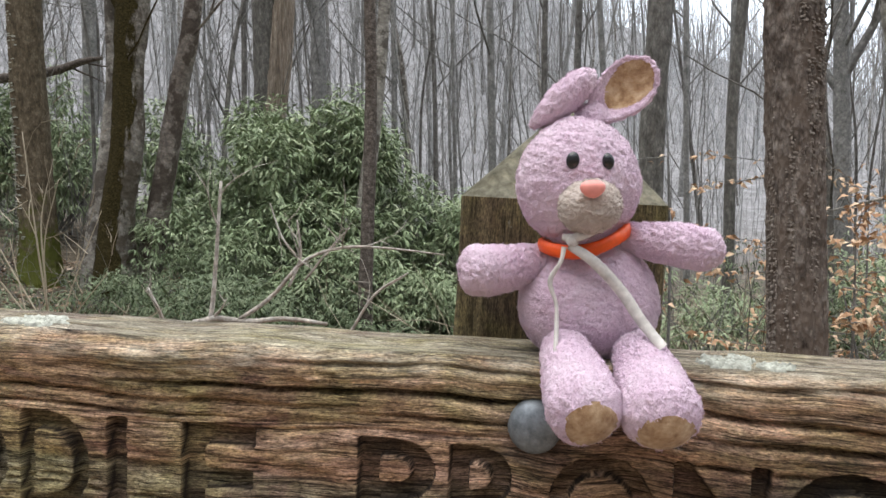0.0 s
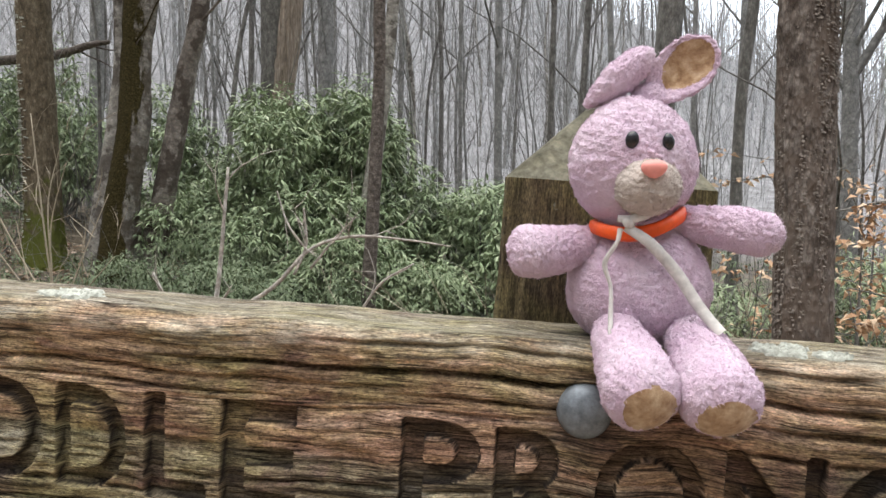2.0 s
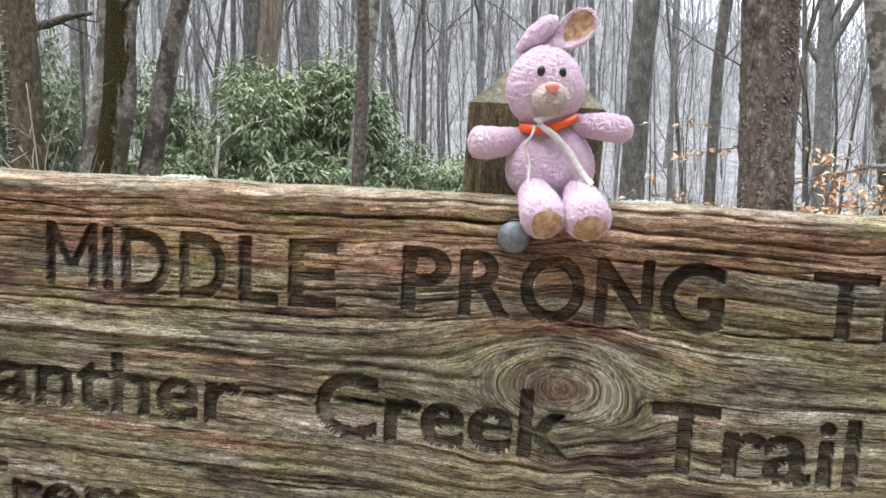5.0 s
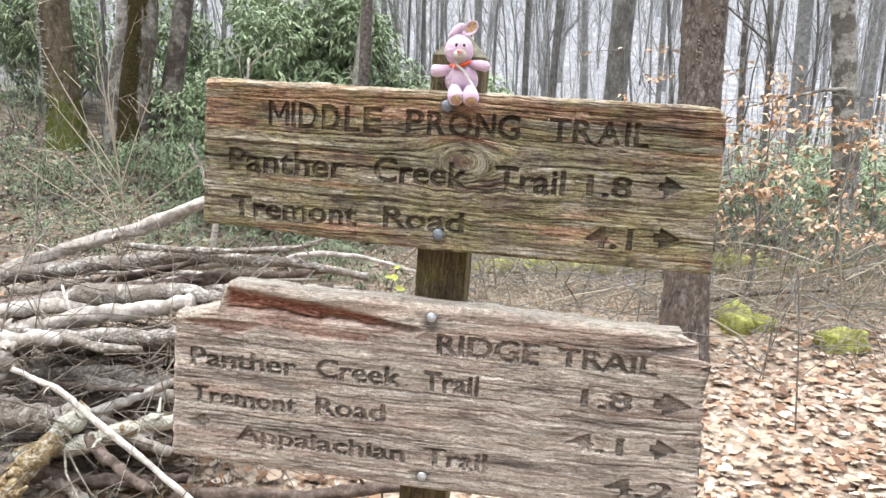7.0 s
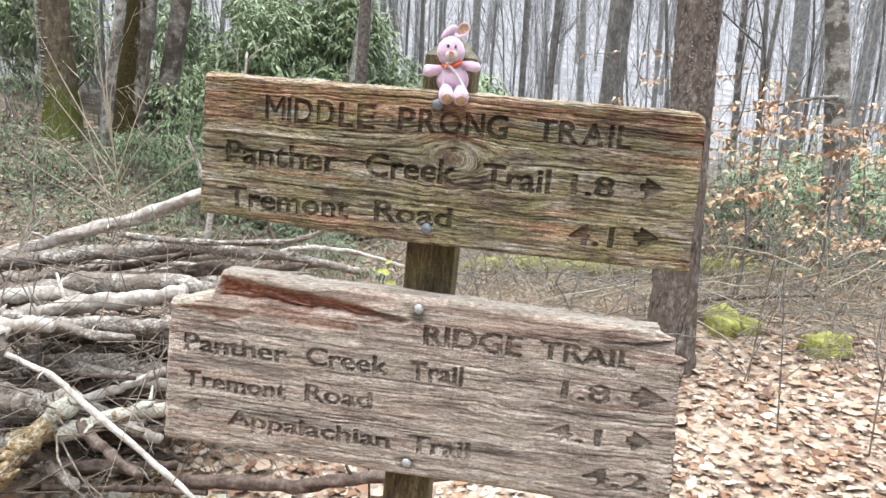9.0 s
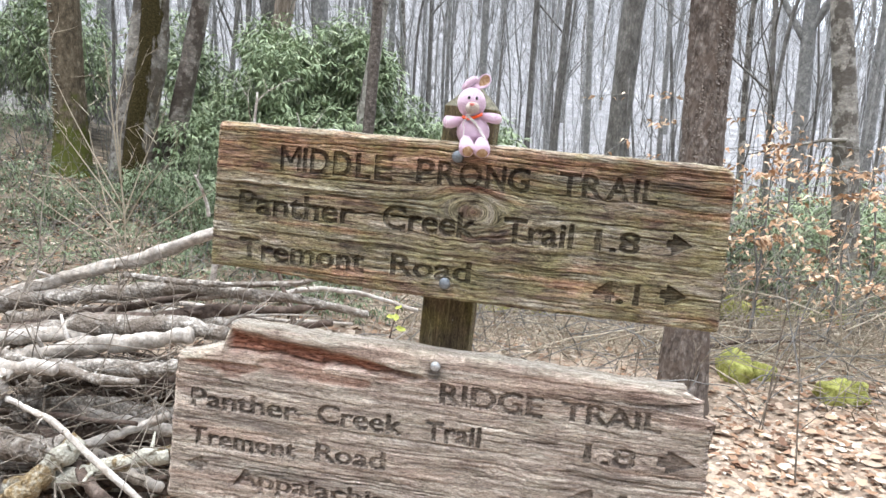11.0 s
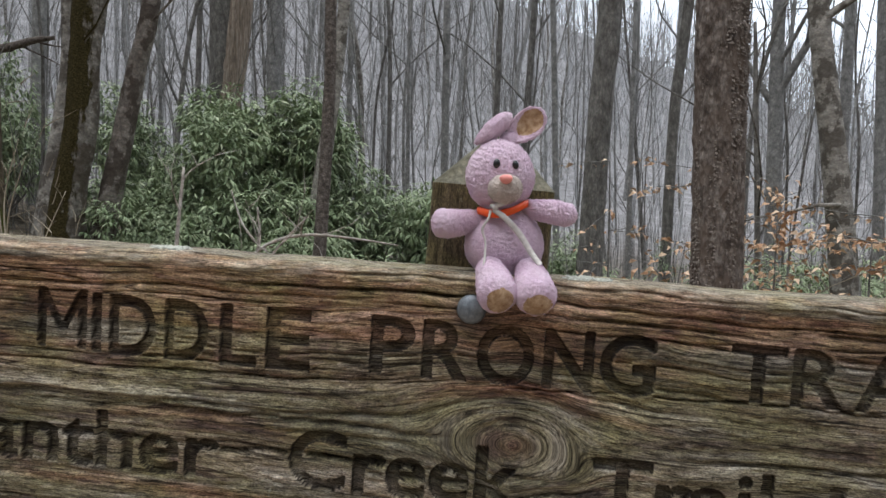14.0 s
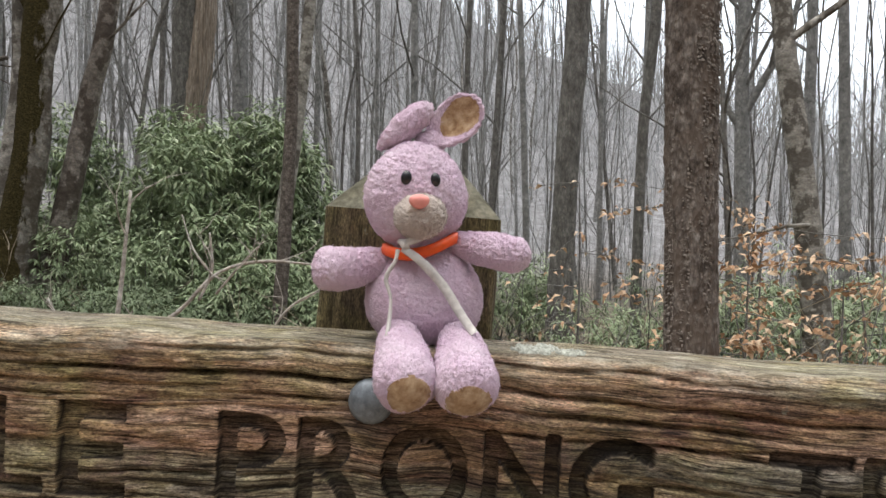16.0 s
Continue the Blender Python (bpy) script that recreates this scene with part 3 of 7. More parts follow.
def sign_board(name, xs, zs, bounds, thick, carve, depth, knots, cracks, rough, material, seed, rot=None, round_edge=0.006, stain_shade_spots=()):
    """A weathered board: front face with grain, cracks and carving, rounded over the top. bounds(u, v) gives x and z."""
    U, V = np.meshgrid(xs, zs, indexing="ij")
    X, Z, edge = bounds(U, V)
    s = grain_field(X, Z, knots, seed)
    relief = rough * (fbm(X * 6, s * 230, seed + 2, 2) - 0.55) + rough * 0.8 * (fbm(X * 3, s * 90, seed + 3, 2) - 0.5)
    relief += rough * 0.9 * (vnoise(X * 12, Z * 16, seed + 4) - 0.5) + rough * 0.9 * (fbm(X * 26, s * 170, seed + 44, 2) - 0.5) + rough * 0.7 * (vnoise(X * 150, s * 420, seed + 45) - 0.5)
    for x0, x1, z0, z1, w, d in cracks:
        t = np.clip((X - x0) / (x1 - x0), 0, 1)
        line = z0 + (z1 - z0) * t + 0.004 * (vnoise(X * 22, X * 0, seed + 7) - 0.5) + 0.0015 * (vnoise(X * 130, X * 0, seed + 8) - 0.5)
        taper = smooth(0, 0.12, t) * smooth(1, 0.8, t) * ((X > x0) & (X < x1))
        ww = w * (0.35 + 1.1 * vnoise(X * 35, X * 0 + 4, seed + 9))
        relief -= d * taper * np.exp(-((Z - line) / ww) ** 2)
    heart = np.zeros_like(X)
    if rot is not None:
        dig, heart = rot(X, Z)
        relief -= dig
    splits = random.Random(seed + 40)
    zl, zh = Z.min(), Z.max()
    for _ in range(84):
        x0 = splits.uniform(X.min() - 0.05, X.max() - 0.1)
        ln, at_s = splits.uniform(0.08, 0.4), splits.uniform(zl, zh)
        t = np.clip((X - x0) / ln, 0, 1)
        taper = smooth(0, 0.2, t) * smooth(1, 0.7, t)
        line = at_s + 0.003 * (vnoise(X * 30, X * 0 + at_s * 50, seed + 41) - 0.5)
        relief -= splits.uniform(0.0015, 0.005) * taper * (0.4 + 0.9 * vnoise(X * 60, X * 0 + at_s * 70, seed + 46)) * np.exp(-((s - line) / splits.uniform(0.0006, 0.0014)) ** 2)
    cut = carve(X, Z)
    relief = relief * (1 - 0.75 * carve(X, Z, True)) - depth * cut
    Y = -relief + edge
    nx, nz = U.shape
    top_n = 26
    front = np.stack([X, Y, Z], -1)
    rows = [front]
    # over the top edge to the back
    xt, zt, yt = X[:, -1], Z[:, -1], Y[:, -1]
    tops = []
    for k in range(1, top_n + 1):
        t = k / top_n
        y = yt + (thick - yt) * t
        g = rough * (fbm(xt * 7, y * 260, seed + 11, 3) - 0.5) + rough * 0.9 * (fbm(xt * 24, y * 60, seed + 12, 2) - 0.5)
        lift = round_edge * (1 - np.clip(1 - t * thick / round_edge, 0, 1) ** 2) + round_edge * (-smooth(0.85, 1.0, t)) + g * smooth(0, 0.15, t)
        tops.append(np.stack([xt, y, zt + lift], -1))
    grid = np.concatenate([front, np.stack(tops, 1)], 1)
    nz2 = nz + top_n
    v = grid.reshape(-1, 3)
    i, j = np.meshgrid(np.arange(nx - 1), np.arange(nz2 - 1), indexing="ij")
    f = np.stack([i * nz2 + j, (i + 1) * nz2 + j, (i + 1) * nz2 + j + 1, i * nz2 + j + 1], -1).reshape(-1, 4).tolist()
    base = len(v)
    low = np.stack([grid[:, 0, 0], np.full(nx, thick), grid[:, 0, 2]], -1)
    v = np.concatenate([v, low])
    for a in range(nx - 1):
        f.append([base + a, base + a + 1, (a + 1) * nz2, a * nz2])
        f.append([a * nz2 + nz2 - 1, (a + 1) * nz2 + nz2 - 1, base + a + 1, base + a])
    for a, order in ((0, 1), (nx - 1, -1)):
        ring = [a * nz2 + k for k in range(nz2)] + [base + a]
        mid = len(v)
        v = np.concatenate([v, v[ring].mean(0)[None]])
        for k in range(len(ring)):
            f.append([mid, ring[k], ring[(k + 1) % len(ring)]][::-order])
    me = mesh_of(name, v, f, material)
    # uv along the grain
    su = np.concatenate([s, (s[:, -1:] + np.linspace(0, thick, top_n)[None] + 0.002)], 1).reshape(-1)
    ux = np.concatenate([X, np.repeat(X[:, -1:], top_n, 1)], 1).reshape(-1)
    extra = len(v) - len(su)
    su, ux = np.concatenate([su, v[-extra:, 2]]), np.concatenate([ux, v[-extra:, 0] + v[-extra:, 1]])
    idx = np.zeros(len(me.loops), np.int32)
    me.loops.foreach_get("vertex_index", idx)
    uv = me.uv_layers.new(name="grain")
    uv.data.foreach_set("uv", np.stack([ux[idx] + seed, su[idx] + 0.37 * seed], -1).astype(np.float32).reshape(-1))
    at = me.attributes.new("heartwood", "FLOAT", "POINT")
    full = np.zeros(len(v), np.float32)
    hh = np.concatenate([heart, np.zeros((nx, top_n))], 1).reshape(-1)
    full[:len(hh)] = hh
    at.data.foreach_set("value", full)
    # Bleaching plus painted skylight: top face, upper front edge and one raised ridge.
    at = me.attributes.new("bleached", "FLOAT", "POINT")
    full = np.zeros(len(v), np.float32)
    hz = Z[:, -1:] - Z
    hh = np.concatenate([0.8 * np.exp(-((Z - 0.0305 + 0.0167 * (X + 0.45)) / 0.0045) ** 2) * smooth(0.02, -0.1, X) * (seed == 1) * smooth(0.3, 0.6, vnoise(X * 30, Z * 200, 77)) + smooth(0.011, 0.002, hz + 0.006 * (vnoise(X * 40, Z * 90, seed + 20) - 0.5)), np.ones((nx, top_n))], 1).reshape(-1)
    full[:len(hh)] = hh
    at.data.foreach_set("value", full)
    # Stain spots; the list also holds a painted shadow.
    at = me.attributes.new("stain_and_shade", "FLOAT", "POINT")
    full = np.zeros(len(v), np.float32)
    spot = np.zeros_like(X)
    for cx, cz, rx, rz, amount in stain_shade_spots:
        spot = np.maximum(spot, amount * np.exp(-((X - cx) / rx) ** 2 - ((Z - cz) / rz) ** 2))
    spot = spot * smooth(0.3, 0.6, fbm(X * 14, s * 90, seed + 61, 4) + 0.25 * spot)
    hh = np.concatenate([spot, np.zeros((nx, top_n))], 1).reshape(-1)
    full[:len(hh)] = hh
    at.data.foreach_set("value", full)
    at = me.attributes.new("ruddy", "FLOAT", "POINT")
    full = np.zeros(len(v), np.float32)
    warm = smooth(0.42, 0.62, fbm(X * 5, s * 60, seed + 31, 4) + 0.36 * smooth(0.1, 0.015, hz) - 0.17) * (0.25 if seed == 2 else 1.0)
    hh = np.concatenate([warm, np.repeat(warm[:, -1:], top_n, 1) * 0.1], 1).reshape(-1)
    full[:len(hh)] = hh
    at.data.foreach_set("value", full)
    # Masks for the painted letter shade: first the walls, then the whole cuts.
    at = me.attributes.new("cut_wall_shade", "FLOAT", "POINT")
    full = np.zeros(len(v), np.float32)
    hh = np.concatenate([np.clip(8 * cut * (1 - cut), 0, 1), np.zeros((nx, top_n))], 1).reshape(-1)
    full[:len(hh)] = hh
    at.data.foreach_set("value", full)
    at = me.attributes.new("cut_shade", "FLOAT", "POINT")
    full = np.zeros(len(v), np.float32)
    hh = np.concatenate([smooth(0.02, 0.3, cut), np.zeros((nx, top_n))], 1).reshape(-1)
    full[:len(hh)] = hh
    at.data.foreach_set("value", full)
    return me


def spaced(stops):
    """Grid lines: (start, step) pairs and the end."""
    out = []
    for (a, d), (b, _) in zip(stops[:-1], stops[1:]):
        n = max(1, round((b - a) / d))
        out.extend(np.linspace(a, b, n, endpoint=False))
    return np.array(out + [stops[-1][0]])


SLOPE = 2.9     # degrees by which the boards hang down on one side
THICK = 0.05

sign = new("trail_sign")
sign.location = (0.0, 0.097, 0.0)
tagged(sign, "weathered wooden trail sign with two carved boards on a leaning post", "trail sign")


def on_sign(ob, x, y, z, ry=0.0):
    ob.matrix_local = Matrix.Translation((x, y - 0.097, z)) @ pose(0, 0, 0, 0, ry, 0)
    return ob


def upper_bounds(U, V):
    """U in -1..1 across, V in 0..1 up."""
    left = -0.4274 + 0.0063 * V + 0.002 * (vnoise(V * 14, V * 0, 31) - 0.5)
    right = 0.4293 - 0.0093 * V + 0.002 * (vnoise(V * 11, V * 0, 32) - 0.5)
    x = left + (right - left) * (U + 1) / 2
    low = -0.121 - 0.0115 * smooth(-0.42, -0.1, x) + 0.002 * (vnoise(x * 9, x * 0, 33) - 0.5)
    high = 0.126 + 0.0016 * (vnoise(x * 6, x * 0, 34) - 0.5) + 0.0014 * (vnoise(x * 25, x * 0, 36) - 0.5) - 0.013 * smooth(0.4, 0.43, x) - 0.004 * smooth(-0.41, -0.43, x)
    z = low + (high - low) * V
    edge = 0.004 * np.clip(1 - (high - z) / 0.006, 0, 1) ** 2 + 0.004 * np.clip(1 - (z - low) / 0.006, 0, 1) ** 2
    edge = edge + 0.005 * np.clip(1 - (x - left) / 0.006, 0, 1) ** 2 + 0.005 * np.clip(1 - (right - x) / 0.006, 0, 1) ** 2
    return x, z, edge


cut = Carving(-0.45, 0.45, -0.15, 0.15)
for text, x0, x1, base, height in (
        ("I", -0.2688, -0.2625, 0.0555, 0.041), ("D", -0.2565, -0.2235, 0.0545, 0.042), ("D", -0.217, -0.1865, 0.0545, 0.042),
        ("L", -0.1778, -0.1525, 0.0545, 0.042), ("E", -0.1458, -0.1155, 0.0545, 0.042), ("P", -0.0752, -0.046, 0.0575, 0.0395), ("R", -0.0405, -0.0102, 0.0575, 0.0395),
        ("O", -0.0045, 0.0321, 0.0575, 0.0395), ("N", 0.0384, 0.07, 0.058, 0.0395), ("G", 0.0742, 0.109, 0.058, 0.0395),
        ("T", 0.1552, 0.1885, 0.0605, 0.037), ("R", 0.1925, 0.224, 0.0605, 0.037), ("A", 0.231, 0.265, 0.0605, 0.037), ("I", 0.273, 0.2795, 0.0605, 0.037), ("L", 0.2865, 0.3095, 0.0605, 0.037),
        ("Panther", -0.378, -0.175, -0.0245, 0.040), ("Creek", -0.126, 0.0293, -0.0245, 0.041), ("Trail", 0.0752, 0.1875, -0.0245, 0.041),
        ("1.8", 0.2217, 0.2924, -0.0215, 0.034), ("Tremont", -0.375, -0.152, -0.1025, 0.037), ("Road", -0.1068, 0.0291, -0.1, 0.0355),
        ("4.1", 0.2284, 0.3016, -0.1035, 0.035)):
    cut.word(text, x0, x1, base, height)
cut.capital_m(-0.3085, -0.273, 0.0555, 0.041, 0.0058)
cut.arrow(0.3325, 0.3715, 0.0, 0.036)
cut.arrow(0.3326, 0.3745, -0.0815, 0.036, 0.8)
cut.soften(3)
upper = part("sign_board", sign_board(
    "sign_board", spaced([(-1, 0.0028), (-0.8, 0.0014), (0.5, 0.0026), (1.0, 0)]), spaced([(0, 0.005), (0.5, 0.0034), (0.7, 0.0021), (1, 0)]),
    upper_bounds, THICK, cut, 0.005, [(0.022, 0.018, 0.025)],
    [(-0.46, 0.07, -0.001, -0.004, 0.0017, 0.009), (-0.02, 0.42, 0.054, 0.066, 0.0007, 0.005), (-0.3, -0.08, 0.056, 0.056, 0.0006, 0.004),
     (-0.43, -0.25, 0.112, 0.104, 0.0006, 0.003), (0.1, 0.43, 0.094, 0.105, 0.0006, 0.003), (-0.45, -0.03, 0.031, 0.024, 0.0035, -0.0032), (-0.45, 0.0, 0.0255, 0.0185, 0.0016, 0.004)],
    0.0021, M_BOARD, 1, None, 0.002,
    # Stains, except the broad spot at (0.2, 0.055): a shadow painted dark.
    [(-0.06, 0.01, 0.08, 0.022, 0.85), (0.07, -0.095, 0.09, 0.02, 0.45), (-0.38, 0.0, 0.1, 0.014, 0.8), (0.3, 0.05, 0.12, 0.018, 0.35), (0.33, 0.095, 0.12, 0.03, 0.8), (0.2, 0.055, 0.12, 0.05, 0.4), (-0.33, 0.075, 0.08, 0.012, 0.6), (0.15, 0.085, 0.12, 0.03, 0.6), (-0.15, -0.055, 0.07, 0.014, 0.5), (0.2, -0.02, 0.1, 0.014, 0.25), (-0.0103, 0.1, 0.0145, 0.0135, 1.1)]), sign, "thick brown board with carved capitals")
on_sign(upper, 0.07, 0.0, 1.4, SLOPE)


def lower_bounds(U, V):
    left = -0.478 + 0.012 * V + 0.004 * (vnoise(V * 22, V * 0, 41) - 0.5)
    rightz = 0.478 - 0.016 * V + 0.03 * (vnoise(V * 30, V * 0, 42) - 0.5) * smooth(0.55, 0.8, V) + 0.006 * (vnoise(V * 90, V * 0, 48) - 0.5)
    notch = 0.085 * np.exp(-((V - 0.913) / 0.025) ** 2) + 0.03 * smooth(0.84, 0.99, V)
    right = rightz - notch
    x = left + (right - left) * (U + 1) / 2
    low = -0.1705 + 0.004 * (vnoise(x * 7, x * 0, 43) - 0.5)
    broken = smooth(-0.362, -0.385, x)
    high = 0.172 + 0.005 * (vnoise(x * 12, x * 0, 44) - 0.5) + 0.004 * (vnoise(x * 55, x * 0, 49) - 0.5) - 0.008 * smooth(-0.05, 0.43, x) - (0.045 + 0.024 * smooth(-0.39, -0.47, x) + 0.006 * (vnoise(x * 60, x * 0, 45) - 0.5)) * broken
    z = low + (high - low) * V
    edge = 0.006 * np.clip(1 - (high - z) / 0.008, 0, 1) ** 2 + 0.004 * np.clip(1 - (z - low) / 0.006, 0, 1) ** 2
    edge = edge + 0.007 * np.clip(1 - (x - left) / 0.009, 0, 1) ** 2 + 0.006 * np.clip(1 - (right - x) / 0.008, 0, 1) ** 2
    return x, z, edge


def lower_rot(x, z):
    """The split under the top strip, where red wood lies open."""
    t = np.clip((x + 0.37) / 0.36, 0, 1)
    line = 0.148 - 0.022 * t + 0.004 * (vnoise(x * 30, x * 0, 51) - 0.5)
    half = (0.0145 * (1 - t) ** 0.6 + 0.0018) * (0.7 + 0.6 * vnoise(x * 45, x * 0, 52))
    on = smooth(-0.372, -0.36, x) * smooth(-0.005, -0.03, x)
    k = np.exp(-((z - line) / half) ** 4) * on
    dig = k * (0.006 + 0.014 * vnoise(x * 40, z * 160, 53)) + 0.011 * on * np.exp(-((z - line + half * 0.85) / 0.0022) ** 2)
    flake = smooth(0.5, 0.62, vnoise(x * 14, z * 60, 54)) * smooth(0.055, 0.08, z) * smooth(0.13, 0.11, z) * smooth(0.02, -0.05, x)
    return dig + 0.003 * flake, np.clip(k * smooth(-0.0, -0.12, x) + 0.45 * flake, 0, 1)


cut2 = Carving(-0.49, 0.49, -0.19, 0.19)
for text, x0, x1, base, height in (
        ("RIDGE", 0.0166, 0.1909, 0.0875, 0.037), ("TRAIL", 0.222, 0.385, 0.0895, 0.034),
        ("Panther", -0.434, -0.234, 0.0165, 0.0355), ("Creek", -0.1971, -0.0431, 0.0195, 0.036), ("Trail", -0.004, 0.0932, 0.0185, 0.037),
        ("1.8", 0.2676, 0.3514, 0.0225, 0.033), ("Tremont", -0.4344, -0.2325, -0.0555, 0.034), ("Road", -0.1964, -0.0696, -0.0505, 0.034),
        ("4.1", 0.2501, 0.3462, -0.0575, 0.031), ("Appalachian", -0.3468, -0.0299, -0.123, 0.032), ("Trail", 0.0063, 0.1173, -0.1215, 0.034),
        ("4.2", 0.3218, 0.4369, -0.132, 0.033)):
    cut2.word(text, x0, x1, base, height, 1.0)
cut2.arrow(0.3867, 0.4485, 0.042, 0.042, 0.7)
cut2.arrow(0.389, 0.434, -0.04, 0.038, 0.8)
cut2.arrow(-0.4402, -0.3993, -0.094, 0.03, 1.0, True)
worn = random.Random(5)
for k in range(9):
    x0 = -0.33 + 0.034 * k
    bar = np.array([(x0, 0.09), (x0 + 0.005, 0.09), (x0 + 0.005, 0.09 + worn.uniform(0.012, 0.03)), (x0, 0.118)])
    cut2.triangles(np.array([bar[[0, 1, 2]], bar[[0, 2, 3]]]), worn.uniform(0.12, 0.4))
cut2.soften(4)
lower = part("sign_board", sign_board(
    "worn_sign_board", spaced([(-1, 0.0034), (1.0, 0)]), spaced([(0, 0.0052), (1, 0)]),
    lower_bounds, THICK, cut2, 0.005, [(0.3, 0.03, 0.007), (0.12, -0.02, 0.006)],
    [(-0.48, 0.1, -0.07, -0.075, 0.0008, 0.004), (0.0, 0.47, 0.06, 0.045, 0.0009, 0.005), (0.05, 0.47, -0.01, 0.0, 0.0008, 0.004), (-0.47, -0.1, 0.075, 0.06, 0.0008, 0.004),
     (0.1, 0.47, -0.09, -0.07, 0.0008, 0.004), (0.2, 0.46, 0.128, 0.135, 0.0012, 0.006)],
    0.0021, M_BOARD2, 2, lower_rot, 0.004,
    # The first two are dark rings round the bolts.
    [(0.005, 0.14, 0.014, 0.017, 1.3), (0.0034, -0.146, 0.014, 0.013, 1.2), (-0.3, 0.0, 0.12, 0.012, 0.6), (-0.42, 0.06, 0.06, 0.02, 0.5), (-0.25, -0.09, 0.14, 0.014, 0.6), (0.2, -0.1, 0.1, 0.012, 0.5), (0.3, 0.0, 0.1, 0.01, 0.5), (0.35, 0.12, 0.06, 0.012, 0.5)]), sign, "split and flaking grey-brown board with worn carving")
on_sign(lower, 0.03, 0.0, 1.0, SLOPE)


def build_post():
    """A square post with a four-sided pointed top, leaning."""
    w, eave, tip = 0.045, 1.59, 1.637
    ns, verts, faces, mats = 14, [], [], []
    zs = np.concatenate([np.linspace(-0.4, 1.3, 50), np.linspace(1.31, eave, 40)])
    ring = []
    for side in range(4):
        for k in range(ns):
            t = -1 + 2 * k / ns
            ring.append([(t, -1), (1, t), (-t, 1), (-1, -t)][side])
    ring = np.array(ring) * w
    q = np.abs(ring).min(1) / w
    ring = ring * (1 - 0.05 * smooth(0.8, 1.0, q))[:, None]
    n = len(ring)
    for z in zs:
        for k, (x, y) in enumerate(ring):
            d = 1 + 0.03 * (vnoise(k * 0.9, z * 5, 61) - 0.5) + 0.02 * (vnoise(k * 2.3, z * 40, 62) - 0.5)
            verts.append((x * d, y * d, z))
    for a in range(len(zs) - 1):
        for k in range(n):
            k2 = (k + 1) % n
            faces.append((a * n + k, a * n + k2, (a + 1) * n + k2, (a + 1) * n + k))
            mats.append(0)
    prev = (len(zs) - 1) * n
    for s in np.linspace(0.9, 0.08, 10):
        for k, (x, y) in enumerate(ring):
            verts.append((x * s, y * s, eave + (tip - eave) * (1 - s) + 0.0012 * (vnoise(k * 0.7, s * 30, 63) - 0.5)))
        cur = prev + n
        for k in range(n):
            k2 = (k + 1) % n
            faces.append((prev + k, prev + k2, cur + k2, cur + k))
            mats.append(1)
        prev = cur
    faces.append(tuple(range(prev, prev + n)))
    mats.append(1)
    me = mesh_of("post", verts, faces, [M_POST, M_ENDGRAIN], False, mats)
    idx = np.zeros(len(me.loops), np.int32)
    me.loops.foreach_get("vertex_index", idx)
    v = np.array(verts)
    uv = me.uv_layers.new(name="grain")
    cross = v[:, 0] + v[:, 1] * 0.7
    curve = np.where(v[:, 2] > eave, np.hypot(v[:, 0] + 0.02, v[:, 1] + 0.06) * 0.8, cross)
    uv.data.foreach_set("uv", np.stack([v[idx, 2] * np.where(v[idx, 2] > eave, 3, 1), curve[idx]], -1).astype(np.float32).reshape(-1))
    ob = part("post", me, sign, "square greenish-brown post with a pointed top")
    on_sign(ob, 0.076 - 1.59 * math.tan(radians(4.2)), 0.1, 0.0, 4.2)


build_post()


def bolt_mesh(r, h, dome, mat, name):
    g = Geo()
    prof = [(r, 0.003)] + [(r * math.cos(t), -h * math.sin(t)) for t in np.linspace(0, math.pi / 2 * 0.98, 8)] if dome else [(r, 0.003), (r, 0), (r * 0.94, -0.0012), (r * 0.62, -0.0014), (r * 0.6, -h * 0.8), (r * 0.5, -h), (0.0005, -h)]
    n, v, f = 28, [], []
    for rr, y in prof:
        for k in range(n):
            t = 2 * math.pi * k / n
            v.append((rr * math.cos(t), y, rr * math.sin(t)))
    for a in range(len(prof) - 1):
        for k in range(n):
            k2 = (k + 1) % n
            f.append((a * n + k, a * n + k2, (a + 1) * n + k2, (a + 1) * n + k))
    f.append(tuple(range((len(prof) - 1) * n, len(prof) * n)))
    me = mesh_of(name, v, f, mat)
    return me


dome = bolt_mesh(0.0096, 0.0055, True, M_BOLT, "bolt")
washer = bolt_mesh(0.0085, 0.005, True, M_BOLT2, "bolt")
for board, me, p in ((upper, dome, (-0.0103, 0.1045)), (upper, dome, (-0.0127, -0.1058)), (lower, washer, (0.0043, 0.1514)), (lower, washer, (0.0034, -0.146))):
    part("bolt", me, board, "round grey metal bolt head").matrix_local = Matrix.Translation((p[0], 0.0, p[1]))

# ---- the plush rabbit: one mesh ----
def plush_mat(name, cols, depth=0.0007, scale=520, spots=70):
    m, n, l, b = node_mat(name, 1.0, 0.05)
    v = coords(n, l)
    loops = noise_tex(n, l, v, scale, 4, 0.6)
    wear = noise_tex(n, l, v, spots, 4, 0.6)
    c = ramp(n, l, wear, [(0.3, cols[0]), (0.5, cols[1]), (0.7, cols[2])])
    c = mix(n, l, 0.5, c, ramp(n, l, loops, [(0.3, (0.85, 0.82, 0.84)), (0.7, (1.12, 1.12, 1.12))]), "MULTIPLY")
    l.new(c, b.inputs["Base Color"])
    b.inputs["Sheen Weight"].default_value = 0.35
    b.inputs["Sheen Roughness"].default_value = 0.5
    bump(n, l, b, loops, 1.0, depth)
    return m


